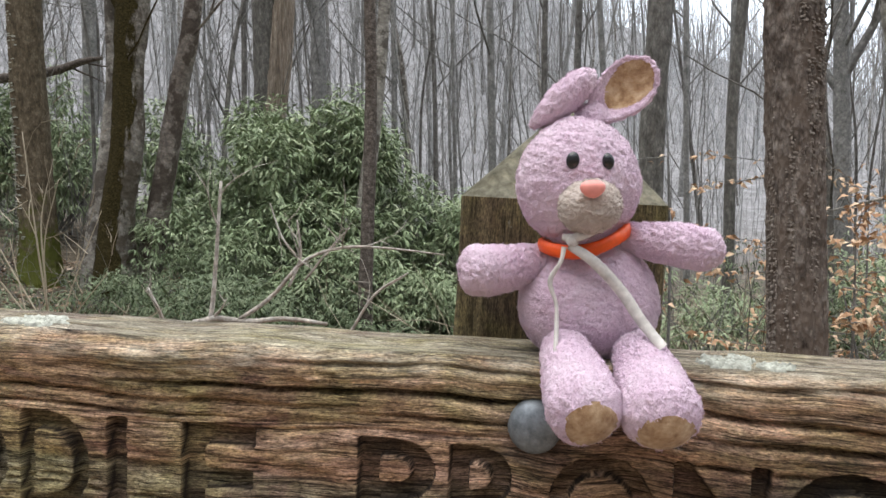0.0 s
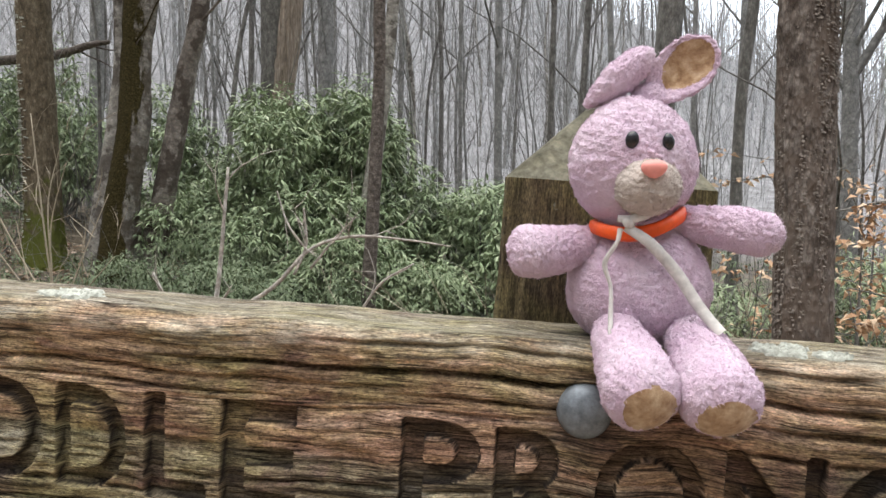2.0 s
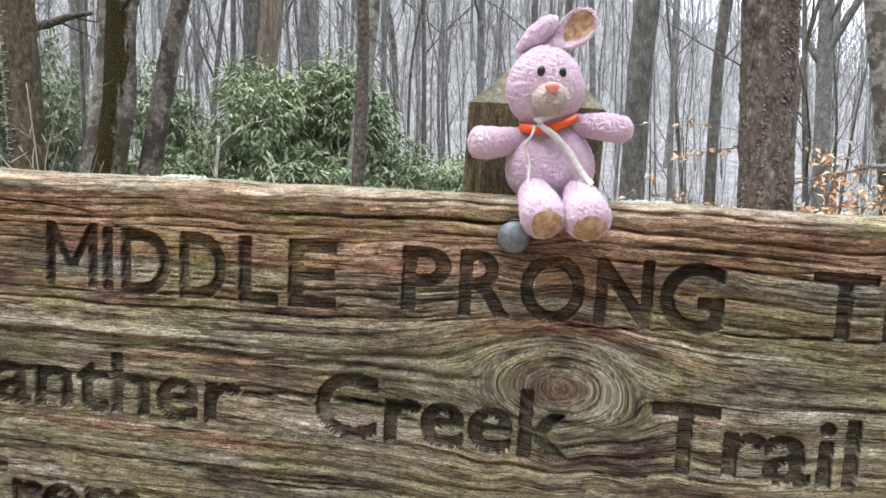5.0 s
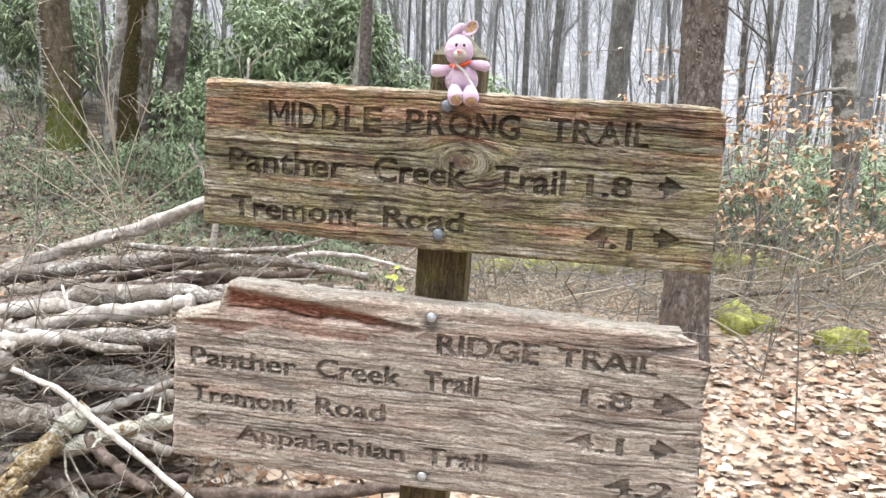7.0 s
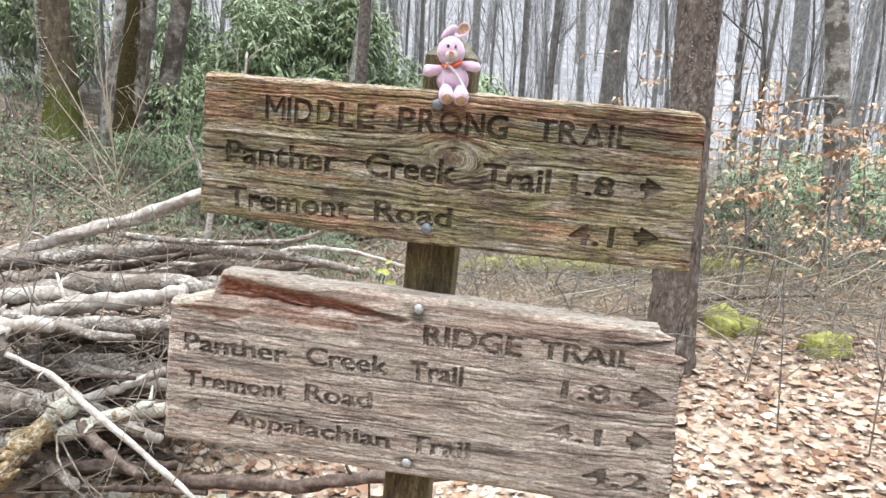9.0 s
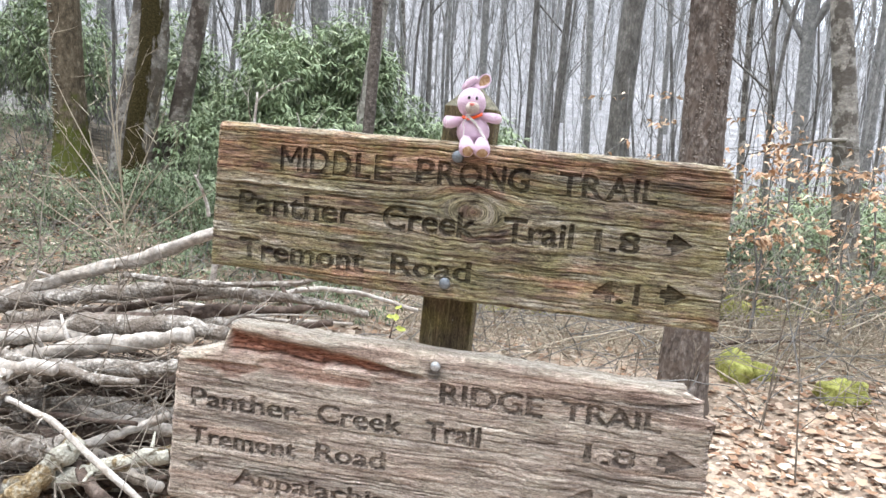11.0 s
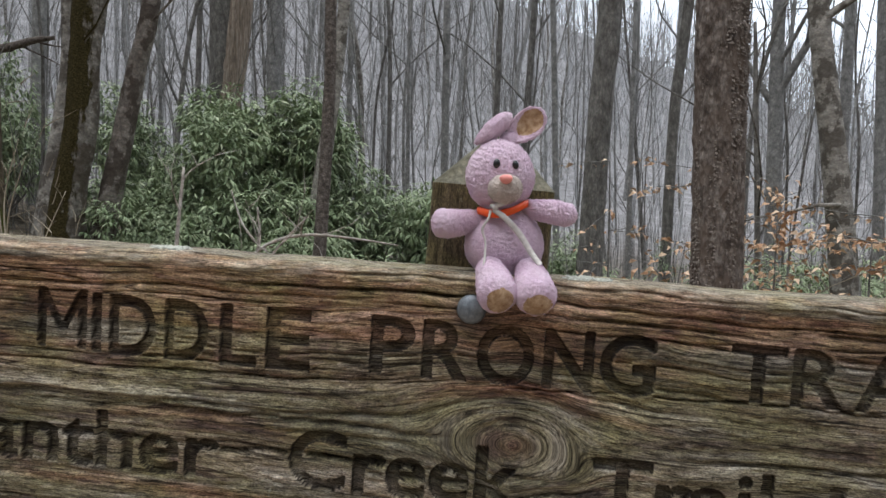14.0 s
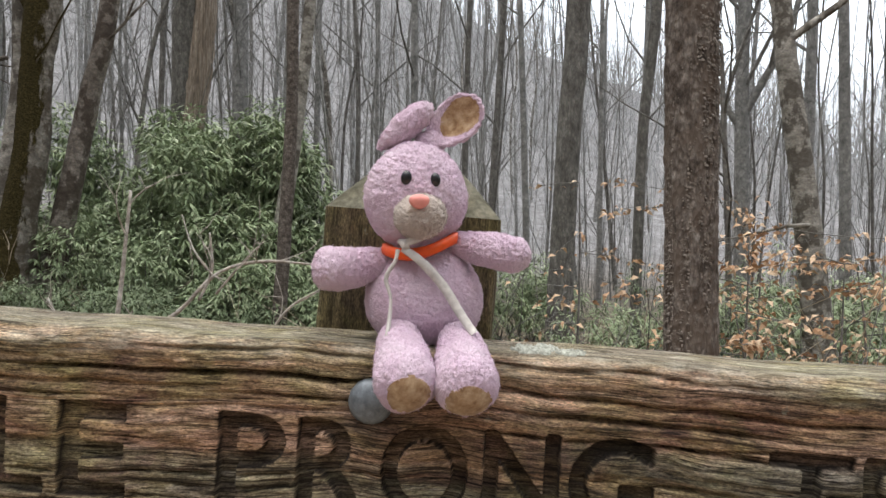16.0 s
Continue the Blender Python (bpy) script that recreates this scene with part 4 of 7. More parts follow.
def plain_mat(name, col, rough, spec=0.5, vary=0.15, scale=200):
    m, n, l, b = node_mat(name, rough, spec)
    k = noise_tex(n, l, coords(n, l), scale, 4, 0.6)
    l.new(ramp(n, l, k, [(0.3, tuple(c * (1 - vary) for c in col)), (0.7, tuple(min(1, c * (1 + vary)) for c in col))]), b.inputs["Base Color"])
    bump(n, l, b, k, 0.15, 0.0005)
    return m


M_PLUSH = plush_mat("lilac_terry_plush", [(0.64, 0.47, 0.59), (0.7, 0.54, 0.65), (0.75, 0.61, 0.705)], 0.0009, 900, 60)
M_MUZZLE = plush_mat("grubby_beige_plush", [(0.45, 0.385, 0.34), (0.55, 0.48, 0.43), (0.64, 0.57, 0.52)])
M_PAD = plush_mat("stained_tan_satin", [(0.22, 0.12, 0.06), (0.4, 0.26, 0.15), (0.56, 0.42, 0.28)], 0.0004, 500, 230)
M_EYE = plain_mat("black_bead", (0.012, 0.012, 0.014), 0.12, 0.6, 0.1)
M_NOSE = plain_mat("coral_satin", (0.8, 0.3, 0.26), 0.45, 0.4, 0.1)
M_ORANGE = plain_mat("orange_satin", (0.85, 0.1, 0.012), 0.4, 0.4, 0.12, 300)
M_WHITE = plain_mat("worn_white_ribbon", (0.55, 0.52, 0.49), 0.6, 0.3, 0.2, 350)


def ball(c, r, rot=(0, 0, 0), nu=40, nv=26, shape=None):
    u = np.linspace(0, 2 * np.pi, nu, endpoint=False)
    v = np.linspace(0.02, np.pi - 0.02, nv)
    U, V = np.meshgrid(u, v, indexing="ij")
    p = np.stack([np.sin(V) * np.cos(U), np.sin(V) * np.sin(U), np.cos(V)], -1).reshape(-1, 3)
    if shape:
        p = shape(p)
    e = np.array(Euler([radians(a) for a in rot]).to_matrix())
    p = (p * r) @ e.T + c
    i, j = np.meshgrid(np.arange(nu), np.arange(nv - 1), indexing="ij")
    i2 = (i + 1) % nu
    f = np.stack([i * nv + j, i * nv + j + 1, i2 * nv + j + 1, i2 * nv + j], -1).reshape(-1, 4).tolist()
    f += [[k * nv for k in range(nu)], [k * nv + nv - 1 for k in reversed(range(nu))]]
    return p, f


def limb(pts, n=110, sides=80):
    """A stuffed limb with a rounded end: (x, y, z, r)."""
    s = spline(pts, n)
    t = np.linspace(0, 1, n)
    r = s[:, 3] * np.sqrt(np.clip(1 - np.clip((t - 0.82) / 0.18, 0, 1) ** 2, 0.0, 1)) + 0.0002
    g = Geo()
    g.tube([tuple(q) for q in s[:, :3]], r.tolist(), sides, cap=True)
    return np.concatenate(g.v), g.f


def build_rabbit():
    verts, faces, mats, n = [], [], [], 0

    def put(vf, mat):
        nonlocal n
        v, f = vf
        verts.append(v)
        faces.extend([[k + n for k in q] for q in f])
        mats.extend([mat] * len(f))
        n += len(v)

    def pear(k, sharp=0.0):
        def go(p):
            q = p.copy()
            w = 1 - k * p[:, 2] - sharp * p[:, 2] ** 2
            q[:, 0] *= w
            q[:, 1] *= w
            return q
        return go

    def foot(vf, c, r):
        """A leg whose sole is a sewn-in satin pad."""
        put(vf, 0)
        mid = np.array([vf[0][q].mean(0) for q in vf[1]])
        sole = (((mid - c) / r) ** 2).sum(1) < 1
        mats[-len(sole):] = [2 if k else 0 for k in sole]

    put(ball((0.0812, 0.019, 1.5925), (0.0226, 0.0215, 0.0235), (0, -3, 8), 190, 120, pear(0.07)), 0)          # head
    put(ball((0.0848, 0.0265, 1.5485), (0.0262, 0.022, 0.0255), (0, 0, 0), 190, 120, pear(0.14)), 0)            # body
    put(ball((0.0850, 0.0014, 1.5830), (0.0114, 0.0107, 0.0099), (0, 0, 0), 90, 60), 1)                       # muzzle
    put(ball((0.0858, -0.0108, 1.5885), (0.0041, 0.003, 0.0030), (0, 0, 0), 20, 14, pear(-0.25)), 4)           # nose
    put(ball((0.0795, -0.0019, 1.5988), (0.0023, 0.0017, 0.0030), (0, 8, 0), 20, 14), 3)
    put(ball((0.0915, 0.0003, 1.5982), (0.0021, 0.0017, 0.0029), (0, -8, 20), 20, 14), 3)
    put(limb([(0.072, 0.024, 1.563, 0.0062), (0.060, 0.019, 1.5612, 0.0076), (0.049, 0.014, 1.560, 0.0092), (0.0372, 0.011, 1.5600, 0.0094)]), 0)
    put(limb([(0.098, 0.024, 1.571, 0.0055), (0.108, 0.019, 1.5695, 0.0066), (0.119, 0.014, 1.568, 0.0077), (0.1318, 0.011, 1.5655, 0.0072)]), 0)
    foot(limb([(0.0770, 0.020, 1.5310, 0.0080), (0.0768, 0.004, 1.5295, 0.0092), (0.0797, -0.0115, 1.5235, 0.0114), (0.0842, -0.030, 1.5130, 0.0132)]), (0.0856, -0.0400, 1.5118), (0.0122, 0.0185, 0.0122))
    foot(limb([(0.1000, 0.020, 1.5300, 0.0080), (0.1020, 0.004, 1.5285, 0.0092), (0.1042, -0.0115, 1.5225, 0.0116), (0.1072, -0.030, 1.5122, 0.0134)]), (0.1080, -0.0400, 1.5082), (0.0150, 0.0185, 0.0118))
    def ear(bend, hollow, waist=0.25):
        def go(p):
            q = p.copy()
            q[:, 0] *= 0.85 + waist * p[:, 2] - 0.12 * p[:, 2] ** 2
            r2 = p[:, 0] ** 2 + p[:, 2] ** 2
            q[:, 1] = q[:, 1] + bend * p[:, 2] ** 2 + hollow * np.where(p[:, 1] < 0, (1 - r2) * 1.0, 0)
            return q
        return go

    # ears: the open one shows its tan lining
    unit, _ = ball((0, 0, 0), (1, 1, 1), (0, 0, 0), 90, 60)
    ev, ef = ball((0.0970, 0.022, 1.6245), (0.0114, 0.0062, 0.0160), (-14, 48, -14), 90, 60, ear(-0.35, 1.5, 0.3))
    mid = np.array([unit[q].mean(0) for q in ef])
    lining = (mid[:, 1] < -0.05) & (mid[:, 0] ** 2 / 0.5 + (mid[:, 2] - 0.25) ** 2 / 0.42 < 1)
    put((ev, ef), 0)
    mats[-len(ef):] = [2 if k else 0 for k in lining]
    put(ball((0.0762, 0.019, 1.6228), (0.0070, 0.0068, 0.0155), (8, 50, 12), 80, 60, ear(0.25, 0.0, 0.28)), 0)
    put(ball((0.0865, 0.0225, 1.6150), (0.0066, 0.0055, 0.0068), (0, 30, 0), 50, 34), 0)
    v = np.concatenate(verts)
    me = mesh_of("plush_rabbit", v, faces, [M_PLUSH, M_MUZZLE, M_PAD, M_EYE, M_NOSE], True, mats)
    # towelling loops: uneven surface and short fibres
    nor = np.zeros(len(v) * 3, np.float32)
    me.vertices.foreach_get("normal", nor)
    nor = nor.reshape(-1, 3)
    soft = np.zeros(len(v))
    for q, k in zip(faces, mats):
        if k in (0, 1):
            soft[q] = 1
    t = v * (820, 820, 1500)
    lump = vnoise(t[:, 0] + t[:, 1] * 0.7, t[:, 2] - t[:, 1] * 0.6, 71) + 0.6 * vnoise(t[:, 1] + t[:, 2] * 0.5, t[:, 0] * 0.8, 72)
    soft_lump = vnoise(v[:, 0] * 120 + v[:, 1] * 80, v[:, 2] * 120, 73)
    v2 = v + nor * (soft * (0.0011 * (np.clip(lump, 0.3, 1.6) - 0.8) + 0.0006 * (soft_lump - 0.5)))[:, None]
    rng = np.random.default_rng(4)
    tri, tm = [], []
    for q, k in zip(faces, mats):
        if k in (0, 1) and len(q) == 4:
            tri.append(q)
            tm.append(k)
    tri, tm = np.array(tri), np.array(tm)
    area = np.linalg.norm(np.cross(v[tri[:, 1]] - v[tri[:, 0]], v[tri[:, 3]] - v[tri[:, 0]]), axis=1)
    pick = rng.choice(len(tri), 120000, p=area / area.sum())
    a, b = rng.random((2, len(pick), 1))
    q = v2[tri[pick]]
    pos = (q[:, 0] * (1 - a) + q[:, 1] * a) * (1 - b) + (q[:, 3] * (1 - a) + q[:, 2] * a) * b
    nn = nor[tri[pick, 0]]
    d = np.cross(nn, rng.normal(0, 1, (len(pick), 3)))
    d /= np.linalg.norm(d, axis=1, keepdims=True) + 1e-9
    d = d + nn * rng.uniform(0.2, 0.9, (len(pick), 1))
    d /= np.linalg.norm(d, axis=1, keepdims=True)
    side = np.cross(d, nn)
    side /= np.linalg.norm(side, axis=1, keepdims=True) + 1e-9
    ln = rng.uniform(0.0005, 0.0013, (len(pick), 1))
    w = 0.00018
    fv = np.stack([pos - nn * 0.0002 - side * w, pos - nn * 0.0002 + side * w, pos + d * ln], 1).reshape(-1, 3)
    base = len(v2) + np.arange(len(pick))[:, None] * 3
    ff = (base + np.array([[0, 1, 2]])).tolist()
    me2 = mesh_of("plush_rabbit", np.concatenate([v2, fv]), faces + ff, [M_PLUSH, M_MUZZLE, M_PAD, M_EYE, M_NOSE], True, mats + tm[pick].tolist())
    bpy.data.meshes.remove(me)
    ob = new("plush_rabbit", me2)
    tagged(ob, "small worn lilac plush toy rabbit sitting on the sign board", "soft toy")


build_rabbit()


def strip(pts, width, normal=(0, -1, 0.15), thick=0.0006):
    """A ribbon along a line, with thickness: pts (x, y, z, width factor)."""
    s = spline(pts, 40)
    g = Geo()
    nv = Vector(normal).normalized()
    rows = []
    for k in range(len(s)):
        d = Vector(s[min(k + 1, len(s) - 1), :3] - s[max(k - 1, 0), :3]).normalized()
        a = d.cross(nv).normalized() * width * 0.5 * s[k, 3]
        p = Vector(s[k, :3])
        rows += [p - a + nv * thick, p + nv * thick * 1.7, p + a + nv * thick, p + a - nv * thick, p - a - nv * thick]
    f = []
    for k in range(len(s) - 1):
        for j in range(5):
            j2 = (j + 1) % 5
            f.append((k * 5 + j, k * 5 + j2, (k + 1) * 5 + j2, (k + 1) * 5 + j))
    f += [(0, 1, 2, 3, 4), tuple((len(s) - 1) * 5 + j for j in (4, 3, 2, 1, 0))]
    g.add([tuple(r) for r in rows], f[:-2])
    g.f += [[*f[-2]], [*f[-1]]]
    g.m += [0, 0]
    return g


collar = new("ribbon_collar")
collar.location = (0.083, 0.02, 1.573)
tagged(collar, "orange satin band and white ribbon tied round the rabbit's neck", "ribbon")


def under_collar(name, me, label):
    ob = part(name, me, collar, label)
    ob.matrix_local = Matrix.Translation(-Vector(collar.location))


band_pts = []
for k in range(25):
    t = 2 * math.pi * k / 24
    band_pts.append((0.0835 + 0.0158 * math.sin(t), 0.0205 - 0.0172 * math.cos(t), 1.5715 + 0.0026 * math.sin(t) - 0.0042 * max(0.0, math.cos(t)) ** 2))
ring_v, ring_f = [], []
for k, p in enumerate(band_pts[:-1]):
    t = 2 * math.pi * k / 24
    out = Vector((math.sin(t), -math.cos(t), 0.15)).normalized()
    for dz, do in ((0.0026, -0.0008), (0.0022, 0.0011), (0.0, 0.0016), (-0.0022, 0.0012), (-0.0027, -0.0008)):
        ring_v.append(tuple(Vector(p) + out * do + Vector((0, 0, dz))))
for k in range(24):
    k2 = (k + 1) % 24
    for j in range(5):
        j2 = (j + 1) % 5
        ring_f.append((k * 5 + j, k * 5 + j2, k2 * 5 + j2, k2 * 5 + j))
under_collar("orange_band", mesh_of("orange_band", ring_v, ring_f, M_ORANGE), "bright orange satin neck band")
under_collar("white_ribbon", strip([(0.078, 0.0005, 1.5695, 0.8), (0.086, -0.001, 1.564, 1.0), (0.095, 0.0005, 1.554, 1.05), (0.1012, -0.0008, 1.5445, 1.0), (0.1052, -0.0035, 1.539, 0.95), (0.1082, -0.0082, 1.5355, 0.9)], 0.0038).mesh("white_ribbon", M_WHITE), "wide white ribbon end")
under_collar("white_ribbon", strip([(0.0762, -0.001, 1.569, 1.0), (0.075, -0.0015, 1.564, 0.8), (0.0712, -0.0008, 1.557, 1.0), (0.0732, -0.0012, 1.549, 0.7), (0.0732, -0.0045, 1.540, 0.9), (0.0728, -0.0098, 1.5335, 0.8)], 0.0018).mesh("thin_ribbon", M_WHITE), "thin twisted white ribbon end")
under_collar("white_ribbon", strip([(0.0755, 0.0045, 1.5722, 0.8), (0.0800, -0.0005, 1.5722, 1.0), (0.0845, -0.0002, 1.5738, 1.1), (0.0905, 0.0025, 1.576, 0.6)], 0.0030).mesh("ribbon_loop", M_WHITE), "white ribbon loop")
under_collar("knot", mesh_of("knot", *ball((0.0790, 0.0, 1.5708), (0.0022, 0.0017, 0.002), (20, 30, 0), 14, 10), M_WHITE), "tight white ribbon knot")

# ---- lichen crusts on the board ----
M_LICHEN = plain_mat("pale_lichen", (0.37, 0.38, 0.33), 0.95, 0.1, 0.5, 420)


BOARD_TOP = np.array([v.co[:] for v in upper.data.vertices if v.co.z > 0.11 and v.co.y > -0.004])


def lichen(x, y, rx, ry, seed):
    """A crust that follows the top of the upper board, in the board's own x and y."""
    n, rings, v, f = 48, 10, [(0.0, 0.0, 0.001)], []
    for a in range(1, rings + 1):
        for k in range(n):
            t = 2 * math.pi * k / n
            e = 0.4 + 0.8 * float(vnoise(2.2 * math.cos(t) + 9, 2.2 * math.sin(t) + 9, seed)) + 0.4 * float(vnoise(6 * math.cos(t) + 9, 6 * math.sin(t), seed + 1))
            r = a / rings * e
            h = 0.0026 * float(vnoise(r * math.cos(t) * 11 + 20, r * math.sin(t) * 11, seed + 2)) - 0.0004 if a < rings else -0.0015
            v.append((rx * r * math.cos(t), ry * r * math.sin(t), h))
    v = np.array(v)
    for k in range(len(v)):
        d = (BOARD_TOP[:, 0] - x - v[k, 0]) ** 2 + (BOARD_TOP[:, 1] - y - v[k, 1]) ** 2
        v[k, 2] += BOARD_TOP[np.argsort(d)[:4], 2].mean()
    v = v + (x, y, 0)
    for k in range(n):
        f.append((0, 1 + k, 1 + (k + 1) % n))
    for a in range(rings - 1):
        for k in range(n):
            k2 = (k + 1) % n
            f.append((1 + a * n + k, 1 + (a + 1) * n + k, 1 + (a + 1) * n + k2, 1 + a * n + k2))
    part("lichen", mesh_of("lichen", v, f, M_LICHEN, True), upper, "pale grey-green lichen crust")


lichen(0.058, 0.021, 0.010, 0.010, 81)
lichen(-0.222, 0.014, 0.014, 0.009, 84)
lichen(0.074, 0.016, 0.006, 0.006, 87)

# ---- trees ----
def trunk_mesh(pts, sides, step, rough, seed, material, name="trunk", fine=1.0):
    """A tapered trunk along pts (x, y, z, r) with an uneven barky surface."""
    p = np.asarray(pts, float)
    n = max(8, int((p[-1, 2] - p[0, 2]) / step))
    s = spline(pts, n)
    t = np.linspace(0, 2 * np.pi, sides, endpoint=False)
    S, T = np.meshgrid(np.arange(n), t, indexing="ij")
    r = np.maximum(s[:, 3], 0.004)[:, None]
    z = s[:, 2][:, None]
    c = np.cos(T) * 3 * fine
    d = np.sin(T) * 3 * fine
    k = vnoise(c * 2 + z * 0.4, d * 2 + z * 2.0 * fine, seed) + 0.5 * vnoise(c * 6, d * 6 + z * 9 * fine, seed + 1) + 0.35 * vnoise(c * 14 + 3, d * 14 + z * 30 * fine, seed + 2)
    flare = 1 + 0.35 * np.exp(-(z - s[0, 2]) / 0.22) * (0.6 + 0.8 * vnoise(c, d, seed + 3))
    r = r * (1 + rough * (k - 0.9)) * flare
    v = np.stack([s[:, 0][:, None] + r * np.cos(T), s[:, 1][:, None] + r * np.sin(T), z + 0 * T], -1).reshape(-1, 3)
    i, j = np.meshgrid(np.arange(n - 1), np.arange(sides), indexing="ij")
    j2 = (j + 1) % sides
    f = np.stack([i * sides + j, i * sides + j2, (i + 1) * sides + j2, (i + 1) * sides + j], -1).reshape(-1, 4).tolist()
    f += [[(n - 1) * sides + k for k in range(sides)], list(reversed(range(sides)))]
    return mesh_of(name, v, f, material)


def branching(g, rng, start, direction, length, radius, level, sides=5, sub=5, up=0.25):
    """A limb that divides into finer ones."""
    pts, d, p = [], Vector(direction).normalized(), Vector(start)
    segs = 5 if level else 3
    for k in range(segs + 1):
        pts.append(p.copy())
        d = (d + Vector((rng.gauss(0, 0.16), rng.gauss(0, 0.16), rng.gauss(up * 0.35, 0.12)))).normalized()
        p = p + d * (length / segs)
    rad = [radius * (1 - 0.8 * k / segs) for k in range(segs + 1)]
    g.tube([tuple(q) for q in pts], rad, sides if level else 3, cap=False)
    if level:
        for k in range(sub):
            i = rng.randint(1, segs)
            out = Vector((rng.gauss(0, 1), rng.gauss(0, 1), rng.gauss(0.3, 0.5))).normalized()
            dd = ((pts[i] - pts[i - 1]).normalized() * 0.7 + out * 0.8).normalized()
            branching(g, rng, pts[i], dd, length * rng.uniform(0.35, 0.65), max(rad[i] * 0.55, 0.003), level - 1, max(3, sides - 1), sub, up)


def tree(pts, material, label, seed, sides=20, step=0.08, rough=0.1, height=13.0, crown_from=5.0, limbs=(), fine=1.0, twigs=None, count=9):
    """A bare tree: pts give the visible trunk; it goes on up to its height. limbs: ((start), (direction), length, radius)."""
    rng = random.Random(seed)
    p = [tuple(q) for q in pts]
    bx, by = p[0][0], p[0][1]
    gz = float(ground_z(bx, by)) - 0.06
    full = [(p[0][0], p[0][1], gz, p[0][3] * 1.04)] + [q for q in p if q[2] > gz + 0.15]
    top = full[-1]
    if height > top[2] + 1:
        dx, dz = (top[0] - full[-2][0]), (top[2] - full[-2][2])
        k = dx / max(dz, 0.1) * 0.6
        full.append((top[0] + k * (height - top[2]) * 0.5 + rng.gauss(0, 0.1), top[1] + rng.gauss(0, 0.1), (top[2] + height) / 2, top[3] * 0.75))
        full.append((full[-1][0] + rng.gauss(0, 0.3), full[-1][1] + rng.gauss(0, 0.2), height, 0.02))
    base = Vector((bx, by, gz))
    root = new("tree")
    root.location = base
    tagged(root, label, "tree", "trees of the wood")
    loc = [(x - base.x, y - base.y, z - base.z, r) for x, y, z, r in full]
    part("trunk", trunk_mesh(loc, sides, step, rough, seed, material, fine=fine), root)
    g = Geo()
    s = spline(loc, 60)
    for st, di, ln, rd in limbs:
        branching(g, rng, Vector(st) - base, di, ln, rd, 2, 6, 4, 0.1)
    if height > crown_from + 1:
        for k in range(count):
            q = s[int(len(s) * (0.35 + 0.6 * k / count))]
            if q[2] + base.z < crown_from:
                continue
            a = rng.uniform(0, 2 * math.pi)
            branching(g, rng, q[:3], (math.cos(a), math.sin(a), 0.9), (height - q[2]) * 0.35 + 1.0, max(q[3] * 0.35, 0.012), 2, 5, 4)
    if g.n:
        part("crown", g.mesh("crown", twigs or material), root, "bare branches and twigs")
    return root


# the big flaky-barked tree beside the trail
T_R = tree([(0.99, 2.79, 0.1, 0.118), (0.98, 2.79, 1.21, 0.106), (0.97, 2.79, 1.95, 0.104), (0.96, 2.79, 2.68, 0.104), (0.95, 2.79, 4.0, 0.1)], M_BARK_FLAKY,
           "tall tree with flaky reddish-brown bark beside the trail", 11, 64, 0.018, 0.16, 15, 7, fine=1.6)


def bark_plates(root, cx, cy, z0, z1, radius, count, seed, material):
    """Loose curling plates of bark round a trunk."""
    rng = np.random.default_rng(seed)
    a = rng.uniform(0, 2 * np.pi, count)
    z = rng.uniform(z0, z1, count)
    out = np.stack([np.cos(a), np.sin(a), 0 * a], -1)
    tan = np.stack([-np.sin(a), np.cos(a), 0 * a], -1)
    up = np.array([0, 0, 1.0])
    pos = np.stack([cx + radius * np.cos(a), cy + radius * np.sin(a), z], -1)
    w, h = rng.uniform(0.003, 0.01, (count, 1)), rng.uniform(0.006, 0.017, (count, 1))
    lift = rng.uniform(0.0003, 0.0035, (count, 1))
    base = pos - out * 0.004
    sk = rng.uniform(-0.4, 0.4, (count, 1)) * w
    v = np.stack([base + tan * w * 0.8, base - tan * w * 0.8, base - tan * (w + sk) + out * (0.004 + lift * 0.7) - up * h * 0.6,
                  base - tan * sk * 0.3 + out * (0.006 + lift) - up * h, base + tan * (w - sk) + out * (0.004 + lift * 0.6) - up * h * 0.7,
                  base - up * h * 0.5 + out * (0.008 + lift * 0.3)], 1).reshape(-1, 3)
    b = np.arange(count)[:, None, None] * 6
    f = (np.array([[5, 0, 1], [5, 1, 2], [5, 2, 3], [5, 3, 4], [5, 4, 0]])[None] + b).reshape(-1, 3)
    v = v - np.array(root.location)
    ob = part("loose_bark", mesh_of("loose_bark", v, f, material, False), root.children[0], "loose curling plates of bark")
    tagged(ob, kind="stuff")


bark_plates(T_R, 0.975, 2.79, 0.3, 3.6, 0.103, 7500, 12, M_FLAKE)

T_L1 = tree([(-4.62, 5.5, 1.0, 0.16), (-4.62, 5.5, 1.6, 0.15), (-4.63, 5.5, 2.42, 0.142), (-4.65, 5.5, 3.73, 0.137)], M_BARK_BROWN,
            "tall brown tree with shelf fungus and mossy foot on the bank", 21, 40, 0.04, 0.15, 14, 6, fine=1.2)


